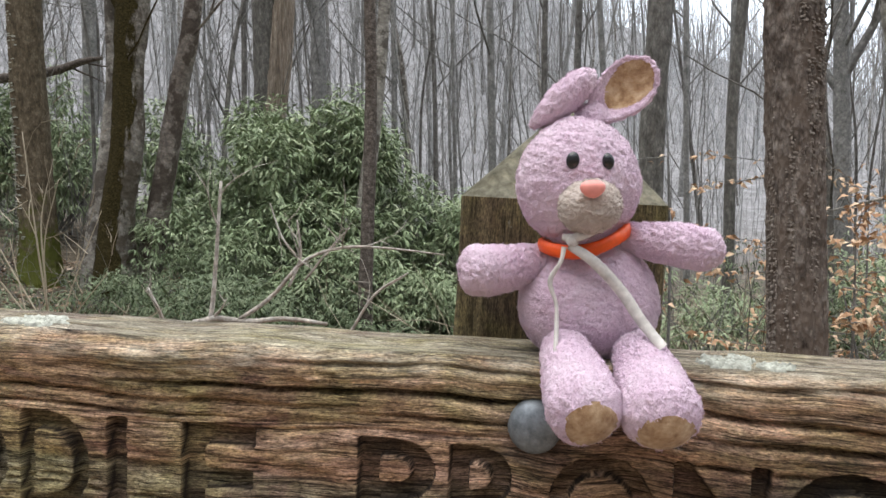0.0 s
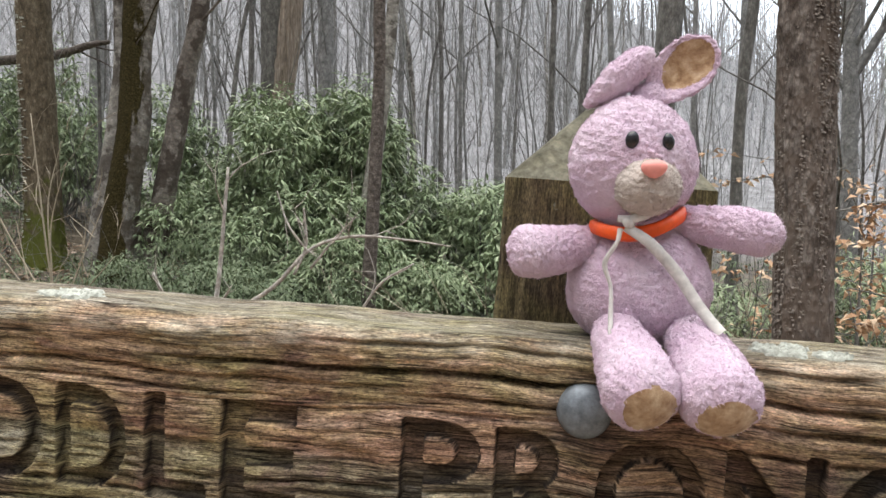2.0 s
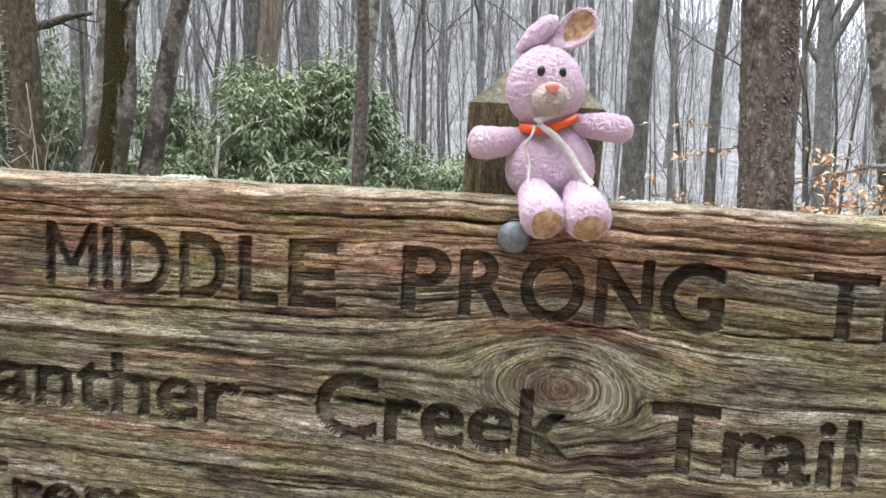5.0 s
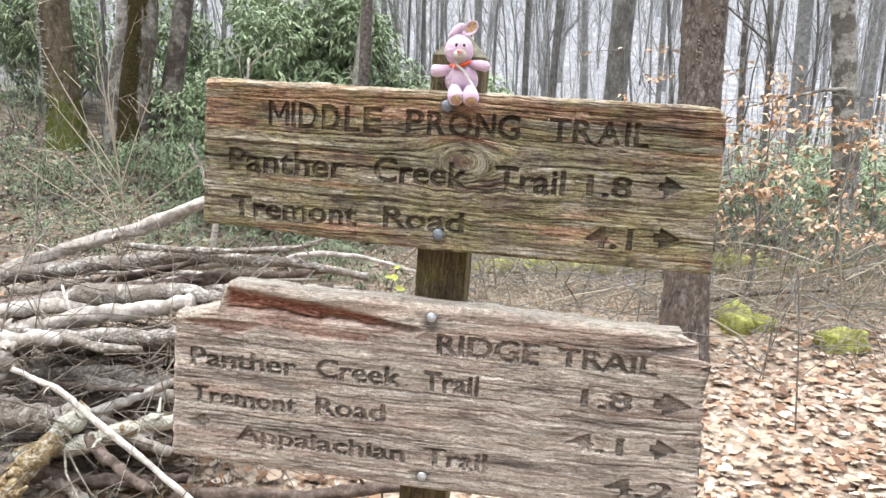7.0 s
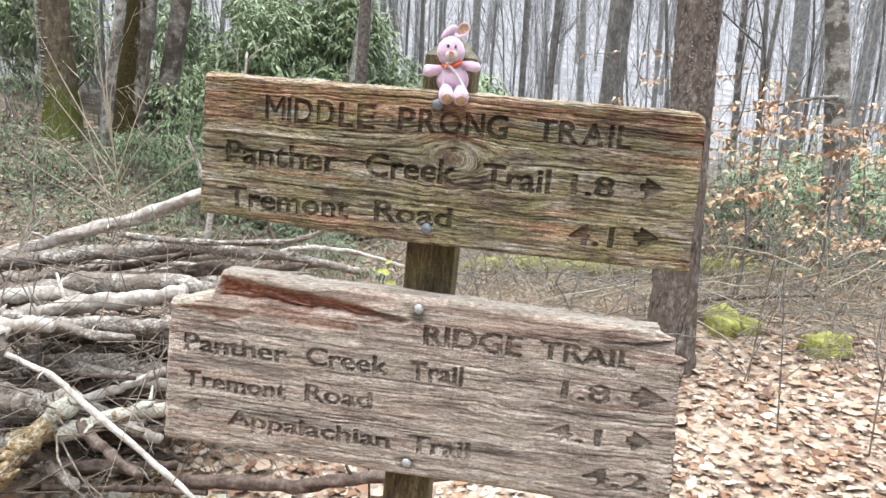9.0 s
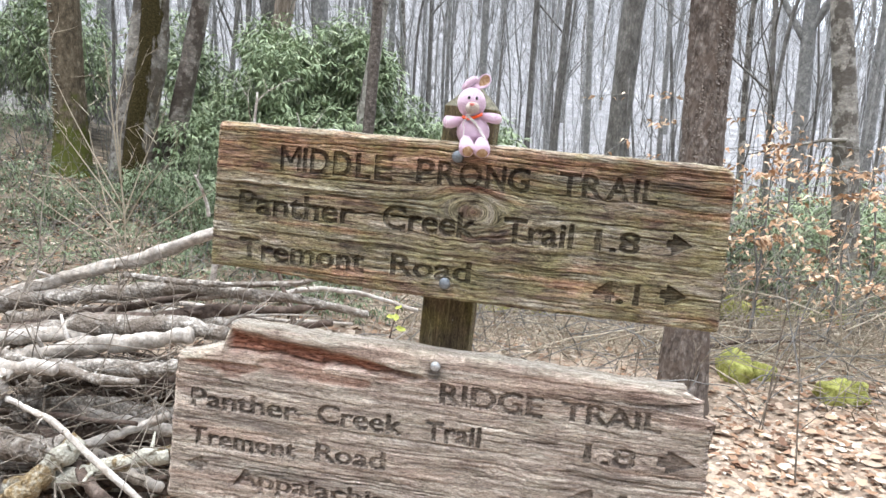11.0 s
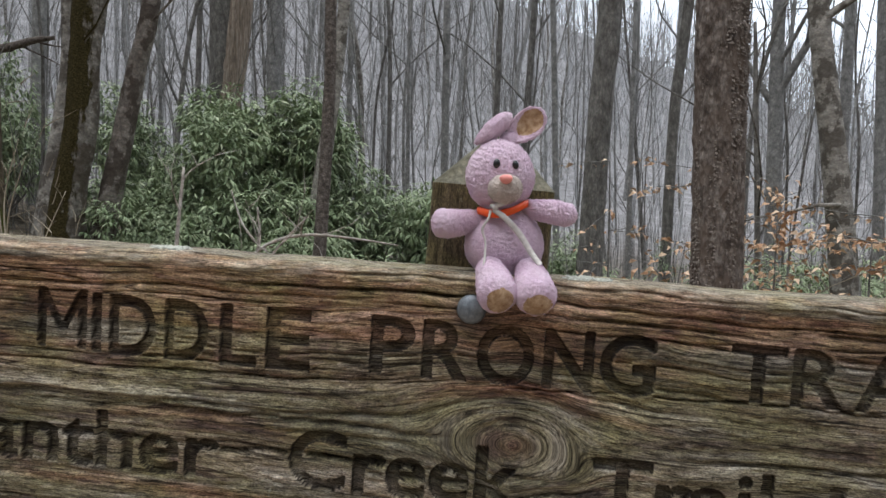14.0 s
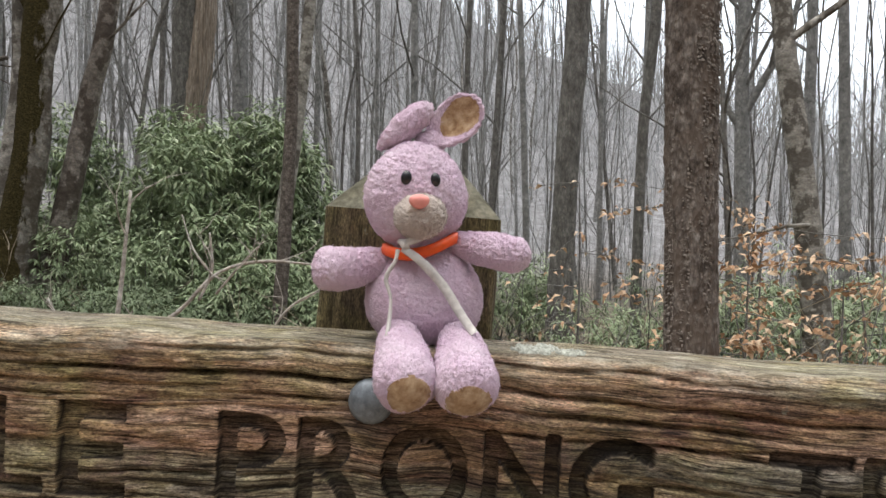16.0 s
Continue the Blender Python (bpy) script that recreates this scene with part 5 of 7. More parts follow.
def shelf_fungus(root, cx, cy, r, seed):
    rng = np.random.default_rng(seed)
    g = Geo()
    for _ in range(300):
        a = rng.normal(-2.35, 0.32)
        z = 1.2 + 2.9 * rng.random()
        w = rng.uniform(0.01, 0.026)
        c = Vector((cx + r * math.cos(a), cy + r * math.sin(a), z)) - root.location
        o = Vector((math.cos(a), math.sin(a), 0))
        t = Vector((-o.y, o.x, 0))
        v = [c - o * 0.01 + t * w, c - o * 0.01 - t * w, c + o * w * 0.7 - t * w * 0.8, c + o * w * 1.1, c + o * w * 0.7 + t * w * 0.8]
        v = [tuple(p + Vector((0, 0, 0.003))) for p in v] + [tuple(p - Vector((0, 0, 0.005))) for p in v]
        g.add(v, [(0, 1, 2), (0, 2, 3), (0, 3, 4), (5, 7, 6), (5, 8, 7), (5, 9, 8)])
        for k in range(5):
            g.f.append([g.n - 10 + k, g.n - 5 + k, g.n - 5 + (k + 1) % 5, g.n - 10 + (k + 1) % 5])
            g.m.append(0)
    tagged(part("shelf_fungus", g.mesh("shelf_fungus", M_LICHEN, False), root.children[0], "rows of small pale shelf fungus"), kind="stuff")


shelf_fungus(T_L1, -4.63, 5.5, 0.143, 22)
tree([(-3.87, 5.5, 1.1, 0.165), (-3.82, 5.5, 1.66, 0.145), (-3.71, 5.5, 2.17, 0.138), (-3.65, 5.5, 2.94, 0.125), (-3.57, 5.5, 3.7, 0.14)], M_BARK_MOSS,
     "leaning forked tree with black-green moss on pale bark", 23, 36, 0.04, 0.14, 13, 6,
     limbs=[((-3.62, 5.45, 3.3), (-0.35, 0.1, 1), 3.0, 0.06), ((-3.55, 5.45, 3.5), (0.6, 0.2, 0.8), 2.0, 0.035), ((-3.6, 5.4, 2.95), (0.9, -0.2, 0.35), 1.1, 0.014)])
tree([(-4.2, 5.7, 1.0, 0.13), (-4.14, 5.7, 1.5, 0.12), (-3.98, 5.7, 2.44, 0.085), (-3.93, 5.7, 3.43, 0.062)], M_BARK_PALE, "slim pale lichened tree leaning beside a mossy one", 24, 28, 0.05, 0.1, 12, 6)
tree([(-3.7, 5.7, 1.0, 0.115), (-3.52, 5.7, 1.78, 0.098), (-3.31, 5.7, 2.72, 0.085), (-3.1, 5.7, 3.76, 0.074)], M_BARK_BLOTCH, "leaning pale tree with dark bark patches", 25, 32, 0.05, 0.12, 12, 6,
     limbs=[((-3.2, 5.65, 3.1), (0.7, 0.1, 0.5), 1.6, 0.014)])
tree([(-6.6, 9, 1.5, 0.11), (-6.58, 9, 2.5, 0.1), (-6.5, 9, 4.96, 0.09)], M_BARK_GREY, "straight grey tree further back on the bank", 26, 18, 0.15, 0.08, 14, 6)
tree([(-7.4, 7, 1.2, 0.14), (-7.3, 7, 4.0, 0.13)], M_BARK_DARK, "dark tree on the bank with a dead branch", 27, 20, 0.15, 0.1, 13, 6,
     limbs=[((-7.3, 7.0, 4.6), (1.0, 0.05, -0.5), 2.6, 0.02)])


def dead_branch():
    """A broken dark bough lodged level across the trunks."""
    g = Geo()
    s = spline([(-7.32, 7.0, 3.14, 0.06), (-6.3, 7.0, 3.2, 0.055), (-5.6, 7.0, 3.24, 0.048), (-5.2, 7.0, 3.33, 0.038), (-4.95, 7.0, 3.36, 0.02)], 26)
    g.tube([tuple(q[:3]) for q in s], s[:, 3].tolist(), 10, 0, 0.15, 5)
    rng = random.Random(8)
    for i, d in ((16, (0.6, -0.2, -0.5)), (19, (0.9, 0.1, -0.3)), (9, (0.4, -0.3, 0.8))):
        branching(g, rng, s[i, :3], d, 0.6, 0.014, 1, 5, 2, 0.0)
    tagged(new("dead_bough", g.mesh("dead_bough", M_BARK_ROUGH)), "dark dead bough lodged level against the bank trees", "branch")


dead_branch()


def snag():
    """The broken, half-stripped dead trunk."""
    root = tree([(-3.95, 9, 1.6, 0.2), (-3.93, 9, 2.8, 0.17), (-3.88, 9, 3.4, 0.18), (-3.84, 9, 5.2, 0.2)], M_BARK_DARK, "dead snag with brown stripped wood on one side", 28, 26, 0.08, 0.16, 7.5, 9)
    b = root.location
    ob = part("stripped_wood", trunk_mesh([(0.02, -0.1, 0.5, 0.1), (0.09, -0.1, 1.2, 0.115), (0.2, -0.08, 2.1, 0.14), (0.31, -0.06, 3.0, 0.145), (0.4, -0.03, 4.4, 0.12)], 40, 0.05, 0.35, 29, M_SNAG, "stripped_wood", 0.8), root, "bare brown splintered wood")
    ob.location = (0, 0, 0)


snag()
tree([(-4.2, 12, 1.5, 0.14), (-4.2, 12, 3.37, 0.138), (-4.21, 12, 5.9, 0.13)], M_BARK_GREY, "straight grey tree of the winter wood", 30, 16, 0.2, 0.08, 16, 7)
tree([(-1.47, 5, 0.3, 0.056), (-1.43, 5, 1.12, 0.052), (-1.38, 5, 1.93, 0.047), (-1.35, 5, 2.6, 0.043), (-1.34, 5, 3.5, 0.042)], M_BARK_ROUGH, "thin rough-barked young tree before the bushes", 31, 26, 0.03, 0.16, 11, 6, fine=1.5)
tree([(-2.0, 6.5, 0.5, 0.09), (-1.84, 6.5, 1.74, 0.08), (-1.68, 6.5, 2.87, 0.062), (-1.57, 6.5, 4.0, 0.055)], M_BARK_PALE, "slim pale leaning tree among the bushes", 32, 20, 0.08, 0.1, 12, 5)
tree([(0.85, 7, 0.4, 0.14), (0.87, 7, 1.24, 0.124), (0.93, 7, 2.68, 0.118), (1.01, 7, 4.11, 0.116)], M_BARK_DARK, "straight dark grey tree leaning slightly", 33, 30, 0.06, 0.1, 15, 7)
tree([(1.82, 8, 0.5, 0.065), (1.83, 8, 1.22, 0.06), (1.88, 8, 2.83, 0.06), (2.02, 8, 4.43, 0.058)], M_BARK_DARK, "slender dark young tree", 34, 16, 0.12, 0.08, 12, 5)
T_FR = tree([(2.98, 6, 0.4, 0.125), (2.9, 6, 1.2, 0.115), (2.79, 6, 2.07, 0.103), (2.67, 6, 2.88, 0.092), (2.57, 6, 3.74, 0.083)], M_BARK_PALE, "leaning pale tree with mossy patches", 35, 28, 0.05, 0.12, 13, 5,
            limbs=[((2.82, 5.9, 1.65), (-1.0, -0.35, 0.12), 0.85, 0.02), ((2.62, 5.95, 3.2), (0.8, -0.2, 0.9), 2.5, 0.035)])
tree([(3.7, 10, 0.5, 0.12), (3.69, 10, 1.2, 0.11), (3.65, 10, 3.9, 0.092), (3.65, 10, 5.07, 0.083)], M_BARK_GREY, "grey tree forking low", 36, 18, 0.15, 0.08, 13, 3,
     limbs=[((3.66, 10, 3.2), (0.5, 0, 1), 3.5, 0.06), ((3.66, 10, 3.0), (-0.6, 0.1, 1), 3.2, 0.05)])
tree([(2.2, 6, 0.4, 0.028), (2.19, 6, 1.33, 0.026), (2.13, 6, 2.54, 0.022), (2.1, 6, 3.2, 0.014)], M_BARK_DARK, "thin dark sapling with bare twigs", 37, 10, 0.1, 0.12, 4.2, 1.5, count=6)
for k, (x, y, r, lean) in enumerate([(-2.5, 14, 0.052, 0.0), (-1.8, 12, 0.038, 0.0), (-1.05, 11, 0.064, 0.0), (-0.25, 11, 0.05, 0.02), (0.66, 10, 0.046, -0.04), (2.02, 12, 0.046, 0.0), (-5.2, 11, 0.05, 0.03), (-3.0, 12.5, 0.06, 0.02), (2.9, 13, 0.07, 0.03), (0.2, 13, 0.07, 0.05), (4.6, 9, 0.07, -0.03), (5.4, 12, 0.1, 0.02)]):
    tree([(x - lean, y, 0.5, r * 1.1), (x, y, 2.0, r), (x + lean * 3, y, 5.0, r * 0.85)], M_BARK_GREY if k % 3 else M_BARK_DARK, "slender bare forest tree", 40 + k, 12, 0.25, 0.08, 11 + k % 4, 3.5, twigs=M_TWIG_DARK, count=8)


def forest_template(seed, height, r, material, limbs, sub, level=2):
    """One bare tree at the origin: trunk and crown meshes."""
    rng = random.Random(seed)
    lean = rng.uniform(-1.1, 1.1)
    pts = [(0, 0, -0.5, r * 1.15), (lean * 0.3 + rng.gauss(0, 0.12), 0, height * 0.25, r * 0.85), (lean * 0.6, rng.gauss(0, 0.25), height * 0.5, r * 0.6), (lean + rng.gauss(0, 0.2), rng.gauss(0, 0.3), height, 0.012)]
    tm = trunk_mesh(pts, 9 if level > 1 else 5, height / (24 if level > 1 else 9), 0.08, seed, material)
    g = Geo()
    s = spline(pts, 60)
    for k in range(limbs):
        q = s[int(60 * (0.1 + 0.85 * k / limbs))]
        a = rng.uniform(0, 2 * math.pi)
        branching(g, rng, q[:3], (math.cos(a), math.sin(a), 1.9), (height - q[2]) * 0.2 + 0.7, max(q[3] * 0.32, 0.007), level, 4, sub)
    return tm, g.mesh("crown", material if material is M_FAR_HAZED else M_TWIG_DARK)


def near_forest():
    protos = []
    for k in range(7):
        tm, cm = forest_template(200 + k, 8.5 + 1.3 * k, 0.032 + 0.011 * k, [M_BARK_GREY, M_BARK_DARK, M_BARK_GREY, M_BARK_PALE][k % 4], 12, 3)
        root = new("tree")
        tagged(root, ["bare grey forest tree on the wooded slope", "bare dark-barked forest tree", "straight grey winter forest tree", "pale slim forest tree"][k % 4], "tree", "trees of the wood")
        part("trunk", tm, root)
        part("crown", cm, root, "bare branches and twigs")
        protos.append(root)
    rng = random.Random(77)
    used = 0
    for k in range(112):
        r = 12 + 34 * rng.random() ** 0.8
        a = radians(rng.uniform(-46, 52))
        x, y = -r * math.sin(a) * 1.0, r * math.cos(a)
        m = Matrix.Translation((x, y, float(ground_z(x, y)))) @ Matrix.Rotation(rng.uniform(0, 6.28), 4, "Z") @ Matrix.Rotation(rng.gauss(0, 0.035), 4, "X")
        if used < len(protos):
            protos[used].matrix_basis = m
            used += 1
        else:
            copy_thing(protos[k % len(protos)], m)
    slim = []
    for k in range(4):
        tm, cm = forest_template(260 + k, 6.5 + 1.5 * k, 0.016 + 0.006 * k, [M_BARK_GREY, M_BARK_DARK][k % 2], 10, 2)
        root = new("sapling")
        tagged(root, ["thin bare grey sapling in the wood", "thin bare dark sapling in the wood"][k % 2], "sapling", "bare saplings of the wood")
        part("trunk", tm, root)
        part("crown", cm, root, "bare twigs")
        slim.append(root)
    for k in range(130):
        r = 8.5 + 26 * rng.random()
        a = radians(rng.uniform(-44, 48))
        x, y = -r * math.sin(a), r * math.cos(a)
        m = Matrix.Translation((x, y, float(ground_z(x, y)))) @ Matrix.Rotation(rng.uniform(0, 6.28), 4, "Z") @ Matrix.Rotation(rng.gauss(0, 0.06), 4, "X")
        if k < 4:
            slim[k].matrix_basis = m
        else:
            copy_thing(slim[k % 4], m)
    # Unseen trees added behind the camera to hold back low skylight.
    for k in range(48):
        r = 4.5 + 22 * rng.random()
        a = radians(rng.uniform(60, 300))
        x, y = -r * math.sin(a), r * math.cos(a)
        copy_thing(protos[k % len(protos)], Matrix.Translation((x, y, float(ground_z(x, y)))) @ Matrix.Rotation(rng.uniform(0, 6.28), 4, "Z") @ Matrix.Diagonal((1.5, 1.5, 1.2, 1)))


near_forest()


def far_forest():
    rng = random.Random(91)
    sets = []
    for k in range(5):
        tm, cm = forest_template(300 + k, 9 + k, 0.05 + 0.012 * k, M_FAR_HAZED, 10, 3, 1)
        vs, fs, n = [], [], 0
        for me in (tm, cm):
            vs.append(np.array([v.co[:] for v in me.vertices]))
            fs += [[i + n for i in p.vertices] for p in me.polygons]
            n += len(me.vertices)
            bpy.data.meshes.remove(me)
        sets.append((np.concatenate(vs), fs))
    V, F, n = [], [], 0
    for k in range(540):
        r = 42 + 62 * rng.random()
        # From k 430 on, out-of-view trees added all round against low skylight.
        a = radians(rng.uniform(-48, 54) if k < 430 else rng.uniform(54, 312))
        x, y = -r * math.sin(a), r * math.cos(a)
        v, f = sets[k % 5]
        t = rng.uniform(0, 6.28)
        s = rng.uniform(0.6, 1.0)
        R = np.array([[math.cos(t), -math.sin(t), 0], [math.sin(t), math.cos(t), 0], [0, 0, 1]])
        V.append((v * s) @ R.T + (x, y, float(ground_z(x, y))))
        F += [[i + n for i in q] for q in f]
        n += len(v)
    ob = new("far_woods", mesh_of("far_woods", np.concatenate(V), F, M_FAR_HAZED))
    tagged(ob, "bare grey winter woods on the far ridge, haze painted in", "woods", kind="stuff")


far_forest()

def thicket(name, count, r0, r1, heights, radii, material, label, seed, twigs):
    """Countless slim stems on the slope, each bent a little, with side twigs."""
    rng = np.random.default_rng(seed)
    r = r0 + (r1 - r0) * rng.random(count) ** 0.75
    a = np.radians(rng.uniform(-46, 52, count))
    x, y = -r * np.sin(a), r * np.cos(a)
    base = np.stack([x, y, ground_z(x, y) - 0.1], -1)
    h, rad = rng.uniform(*heights, count), rng.uniform(*radii, count)
    lean = np.concatenate([rng.normal(0, 0.09, (count, 2)), np.ones((count, 1))], 1)
    start, way, length, thick = [base], [lean], [h], [rad]
    for _ in range(twigs):
        f = rng.uniform(0.3, 0.95, (count, 1))
        start.append(base + lean * h[:, None] * f)
        way.append(np.stack([rng.normal(0, 0.6, count), rng.normal(0, 0.6, count), np.full(count, 0.8)], -1))
        length.append(h * rng.uniform(0.15, 0.4, count))
        thick.append(rad * 0.45)
    start, way, length, thick = (np.concatenate(q) for q in (start, way, length, thick))
    n = len(start)
    bend = rng.normal(0, 0.05, (n, 3)) * (1, 1, 0)
    rings = []
    for k, f in enumerate((0.0, 0.35, 0.7, 1.0)):
        mid = start + way * (length * f)[:, None] + bend * (math.sin(3.1 * f) * length)[:, None]
        for s in range(3):
            t = 2.1 * s
            rings.append(mid + np.array([math.cos(t), math.sin(t), 0]) * (thick * (1.05 - 0.85 * f))[:, None])
    v = np.stack(rings, 1).reshape(-1, 3)
    q = np.array([[k * 3 + s, k * 3 + (s + 1) % 3, k * 3 + 3 + (s + 1) % 3, k * 3 + 3 + s] for k in range(3) for s in range(3)])
    f = (q[None] + np.arange(n)[:, None, None] * 12).reshape(-1, 4)
    tagged(new(name, mesh_of(name, v, f, material)), label, "thicket", kind="stuff")


thicket("undergrowth", 1500, 7.0, 16, (0.4, 1.8), (0.003, 0.008), M_TWIG_DARK, "thin brown undergrowth stems on the forest floor", 351, 4)
thicket("sapling_thicket", 1300, 14, 44, (2.0, 6.5), (0.009, 0.022), M_FAR_HAZED, "grey thicket of slim bare saplings on the slope, haze painted in", 352, 4)
thicket("ridge_thicket", 3600, 38, 98, (3.0, 7.5), (0.02, 0.05), M_FAR_HAZED, "pale grey bare trees crowding the far slope, haze painted in", 353, 3)

# ---- evergreen bushes ----
def bush(cx, cy, spans, count, seed, label, leaf=0.13, material=None):
    """An evergreen bush: stems and drooping whorls of long leaves. spans: (x, y, z, rx, ry, rz) lobes from its middle."""
    rng = np.random.default_rng(seed)
    gz = float(ground_z(cx, cy))
    root = new("bush")
    root.location = (cx, cy, gz)
    tagged(root, label, "bush")
    P, D = [], []
    lobes = []
    for x, y, z, rx, ry, rz in spans:
        if rx < 0.5:
            lobes.append((x, y, z, rx, ry, rz))
            continue
        for k in range(9):
            c = rng.normal(0, 0.42, 3)
            f = rng.uniform(0.32, 0.58)
            lobes.append((x + rx * c[0], y + ry * c[1], z + rz * c[2], rx * f, ry * f, rz * f * rng.uniform(0.8, 1.3)))
    spans = lobes
    for x, y, z, rx, ry, rz in spans:
        m = int(count * rx * rz / sum(s[3] * s[5] for s in spans))
        d = rng.normal(0, 1, (m, 3))
        d /= np.linalg.norm(d, axis=1, keepdims=True)
        rad = rng.uniform(0.3, 1.12, (m, 1)) ** 0.6 * (1 + 0.16 * (rng.random((m, 1)) > 0.9))
        p = d * rad * (rx, ry, rz) * (1 + 0.22 * (vnoise(d[:, :1] * 3 + 7, d[:, 2:] * 3 + 7, seed) - 0.4)) + (x, y, z)
        P.append(p)
        D.append(d)
    P, D = np.concatenate(P), np.concatenate(D)
    keep = P[:, 2] > 0.05
    P, D = P[keep], D[keep]
    w = 7
    n = len(P)
    a = rng.uniform(0, 6.28, (n, 1)) + np.arange(w)[None] * 6.28 / w + rng.normal(0, 0.25, (n, w))
    droop = rng.normal(-0.6, 0.5, (n, w))
    along = np.stack([np.cos(a), np.sin(a), droop], -1) + D[:, None] * 0.5
    pos = np.repeat(P[:, None], w, 1) + along * 0.012
    nor = np.zeros_like(along) + (0, 0, 1.0)
    L = leaf * rng.uniform(0.65, 1.25, (n, w))
    v, f = leaves(pos.reshape(-1, 3), along.reshape(-1, 3), nor.reshape(-1, 3) + rng.normal(0, 0.2, (n * w, 3)), L.reshape(-1), L.reshape(-1) * 0.21, 0.1, 0.3)
    ob = part("foliage", mesh_of("foliage", v, f, material or M_RHODO, False), root, "long glossy drooping evergreen leaves")
    tagged(ob, kind="stuff")
    g = Geo()
    r2 = random.Random(seed)
    big = max(e[5] for e in spans)
    for k in range(24 if leaf > 0.08 else 5):
        q = P[r2.randrange(n)]
        s = (q[0] * 0.5 + r2.gauss(0, 0.1), q[1] * 0.5, -0.05)
        mid = (s[0] * 0.4 + q[0] * 0.6 + r2.gauss(0, 0.1), s[1] * 0.4 + q[1] * 0.6, q[2] * 0.5)
        c = spline([(*s, 0.03 * min(big, 0.5)), (*mid, 0.02 * min(big, 0.5)), (*q, 0.003)], 8)
        g.tube([tuple(e[:3]) for e in c], c[:, 3].tolist(), 5, cap=False)
    tagged(part("stemwork", g.mesh("stemwork", M_TWIG_DARK), root, "crooked brown stems"), kind="stuff")


bush(-4.35, 7.6, [(0, 0, 0.8, 0.9, 0.6, 0.8), (0.7, -0.4, 0.5, 0.7, 0.5, 0.6)], 2200, 108, "evergreen bush behind the leaning trees", 0.1)
bush(-2.55, 7.0, [(0.1, 0, 1.3, 0.85, 0.8, 0.75), (0.3, -0.4, 0.7, 1.15, 0.8, 0.7), (-0.7, 0.1, 0.75, 0.75, 0.7, 0.7), (0.5, 0.0, 1.55, 0.35, 0.4, 0.5), (-0.35, 0.1, 1.5, 0.4, 0.4, 0.45)], 6800, 101, "broad dark green evergreen bush with long drooping leaves", 0.12)
bush(-1.0, 6.8, [(0, 0, 0.75, 0.85, 0.8, 0.75), (0.4, -0.3, 0.5, 0.85, 0.6, 0.55), (-0.5, 0.2, 1.1, 0.3, 0.3, 0.6)], 4200, 102, "lower green evergreen bush behind the sign", 0.115)
bush(-2.9, 6.0, [(0, 0, 0.45, 0.8, 0.5, 0.5), (0.9, -0.2, 0.35, 0.7, 0.5, 0.42), (1.6, -0.3, 0.3, 0.6, 0.5, 0.4)], 3000, 110, "low spreading evergreen bush at the foot of a taller one", 0.085)
bush(-2.35, 4.9, [(0, 0, 0.22, 0.55, 0.45, 0.32), (0.7, -0.1, 0.2, 0.5, 0.4, 0.28)], 1500, 111, "knee-high green evergreen shoots before the bushes", 0.07, M_HERB)
bush(3.7, 6.9, [(0, 0, 0.55, 0.8, 0.6, 0.6), (-0.5, -0.3, 0.4, 0.5, 0.4, 0.45)], 900, 109, "dark green evergreen bush beyond the trail", 0.1)
bush(0.35, 8.2, [(0, 0, 0.5, 0.7, 0.6, 0.6)], 800, 103, "small green evergreen bush at the foot of the trees", 0.1)
bush(-6.3, 7.4, [(0, 0, 0.9, 1.0, 0.8, 1.0), (-0.8, 0.3, 1.2, 0.8, 0.8, 0.8)], 2400, 104, "evergreen bush on the bank behind the trees", 0.11)
bush(-3.0, 5.0, [(0, 0, 0.25, 0.9, 0.7, 0.35), (-0.9, 0.3, 0.2, 0.7, 0.6, 0.3)], 1500, 105, "low evergreen shrub growth under the leaning trees", 0.06, M_HERB)
bush(-1.9, 4.3, [(0, 0, 0.2, 0.8, 0.6, 0.35)], 900, 106, "low evergreen shrub growth beside the brush pile", 0.06, M_HERB)
for k, (x, y, rx, rz, c) in enumerate([(-2.9, 3.0, 0.3, 0.22, 120), (-2.2, 3.2, 0.3, 0.2, 120), (-1.9, 3.7, 0.35, 0.28, 220), (-3.5, 3.2, 0.35, 0.22, 130)]):
    bush(x, y, [(0, 0, rz * 0.6, rx, rx * 0.8, rz)], c, 160 + k, "low green undergrowth behind the brush pile", 0.05, M_HERB)
for k, (x, y, rx, rz, c) in enumerate([(-3.6, 3.9, 0.5, 0.3, 260), (-4.6, 4.6, 0.6, 0.35, 300), (-2.7, 3.4, 0.45, 0.28, 220), (-5.2, 5.6, 0.7, 0.4, 300), (-3.2, 4.6, 0.6, 0.4, 400), (-1.4, 3.8, 0.5, 0.25, 320), (2.6, 5.0, 0.5, 0.3, 240)]):
    bush(x, y, [(0, 0, rz * 0.6, rx, rx * 0.8, rz)], c, 120 + k, "low green undergrowth on the woodland bank", 0.055, M_HERB)
for k, (x, y, rx, rz, c, m) in enumerate([(0.2, 5.4, 0.7, 0.4, 500, 0), (1.2, 6.0, 0.8, 0.5, 480, 1), (2.4, 6.1, 0.8, 0.5, 400, 1), (3.5, 5.6, 0.8, 0.45, 320, 1), (-0.6, 5.6, 0.6, 0.35, 400, 0), (3.2, 7.4, 0.9, 0.6, 350, 1), (1.9, 7.8, 0.8, 0.6, 400, 0)]):
    bush(x, y, [(0, 0, rz * 0.6, rx, rx * 0.7, rz)], c, 140 + k, ["low grey-green shrub in the dry undergrowth", "low dark green evergreen shrub in the dry undergrowth"][m], [0.06, 0.085][m], [M_HERB, M_RHODO][m])
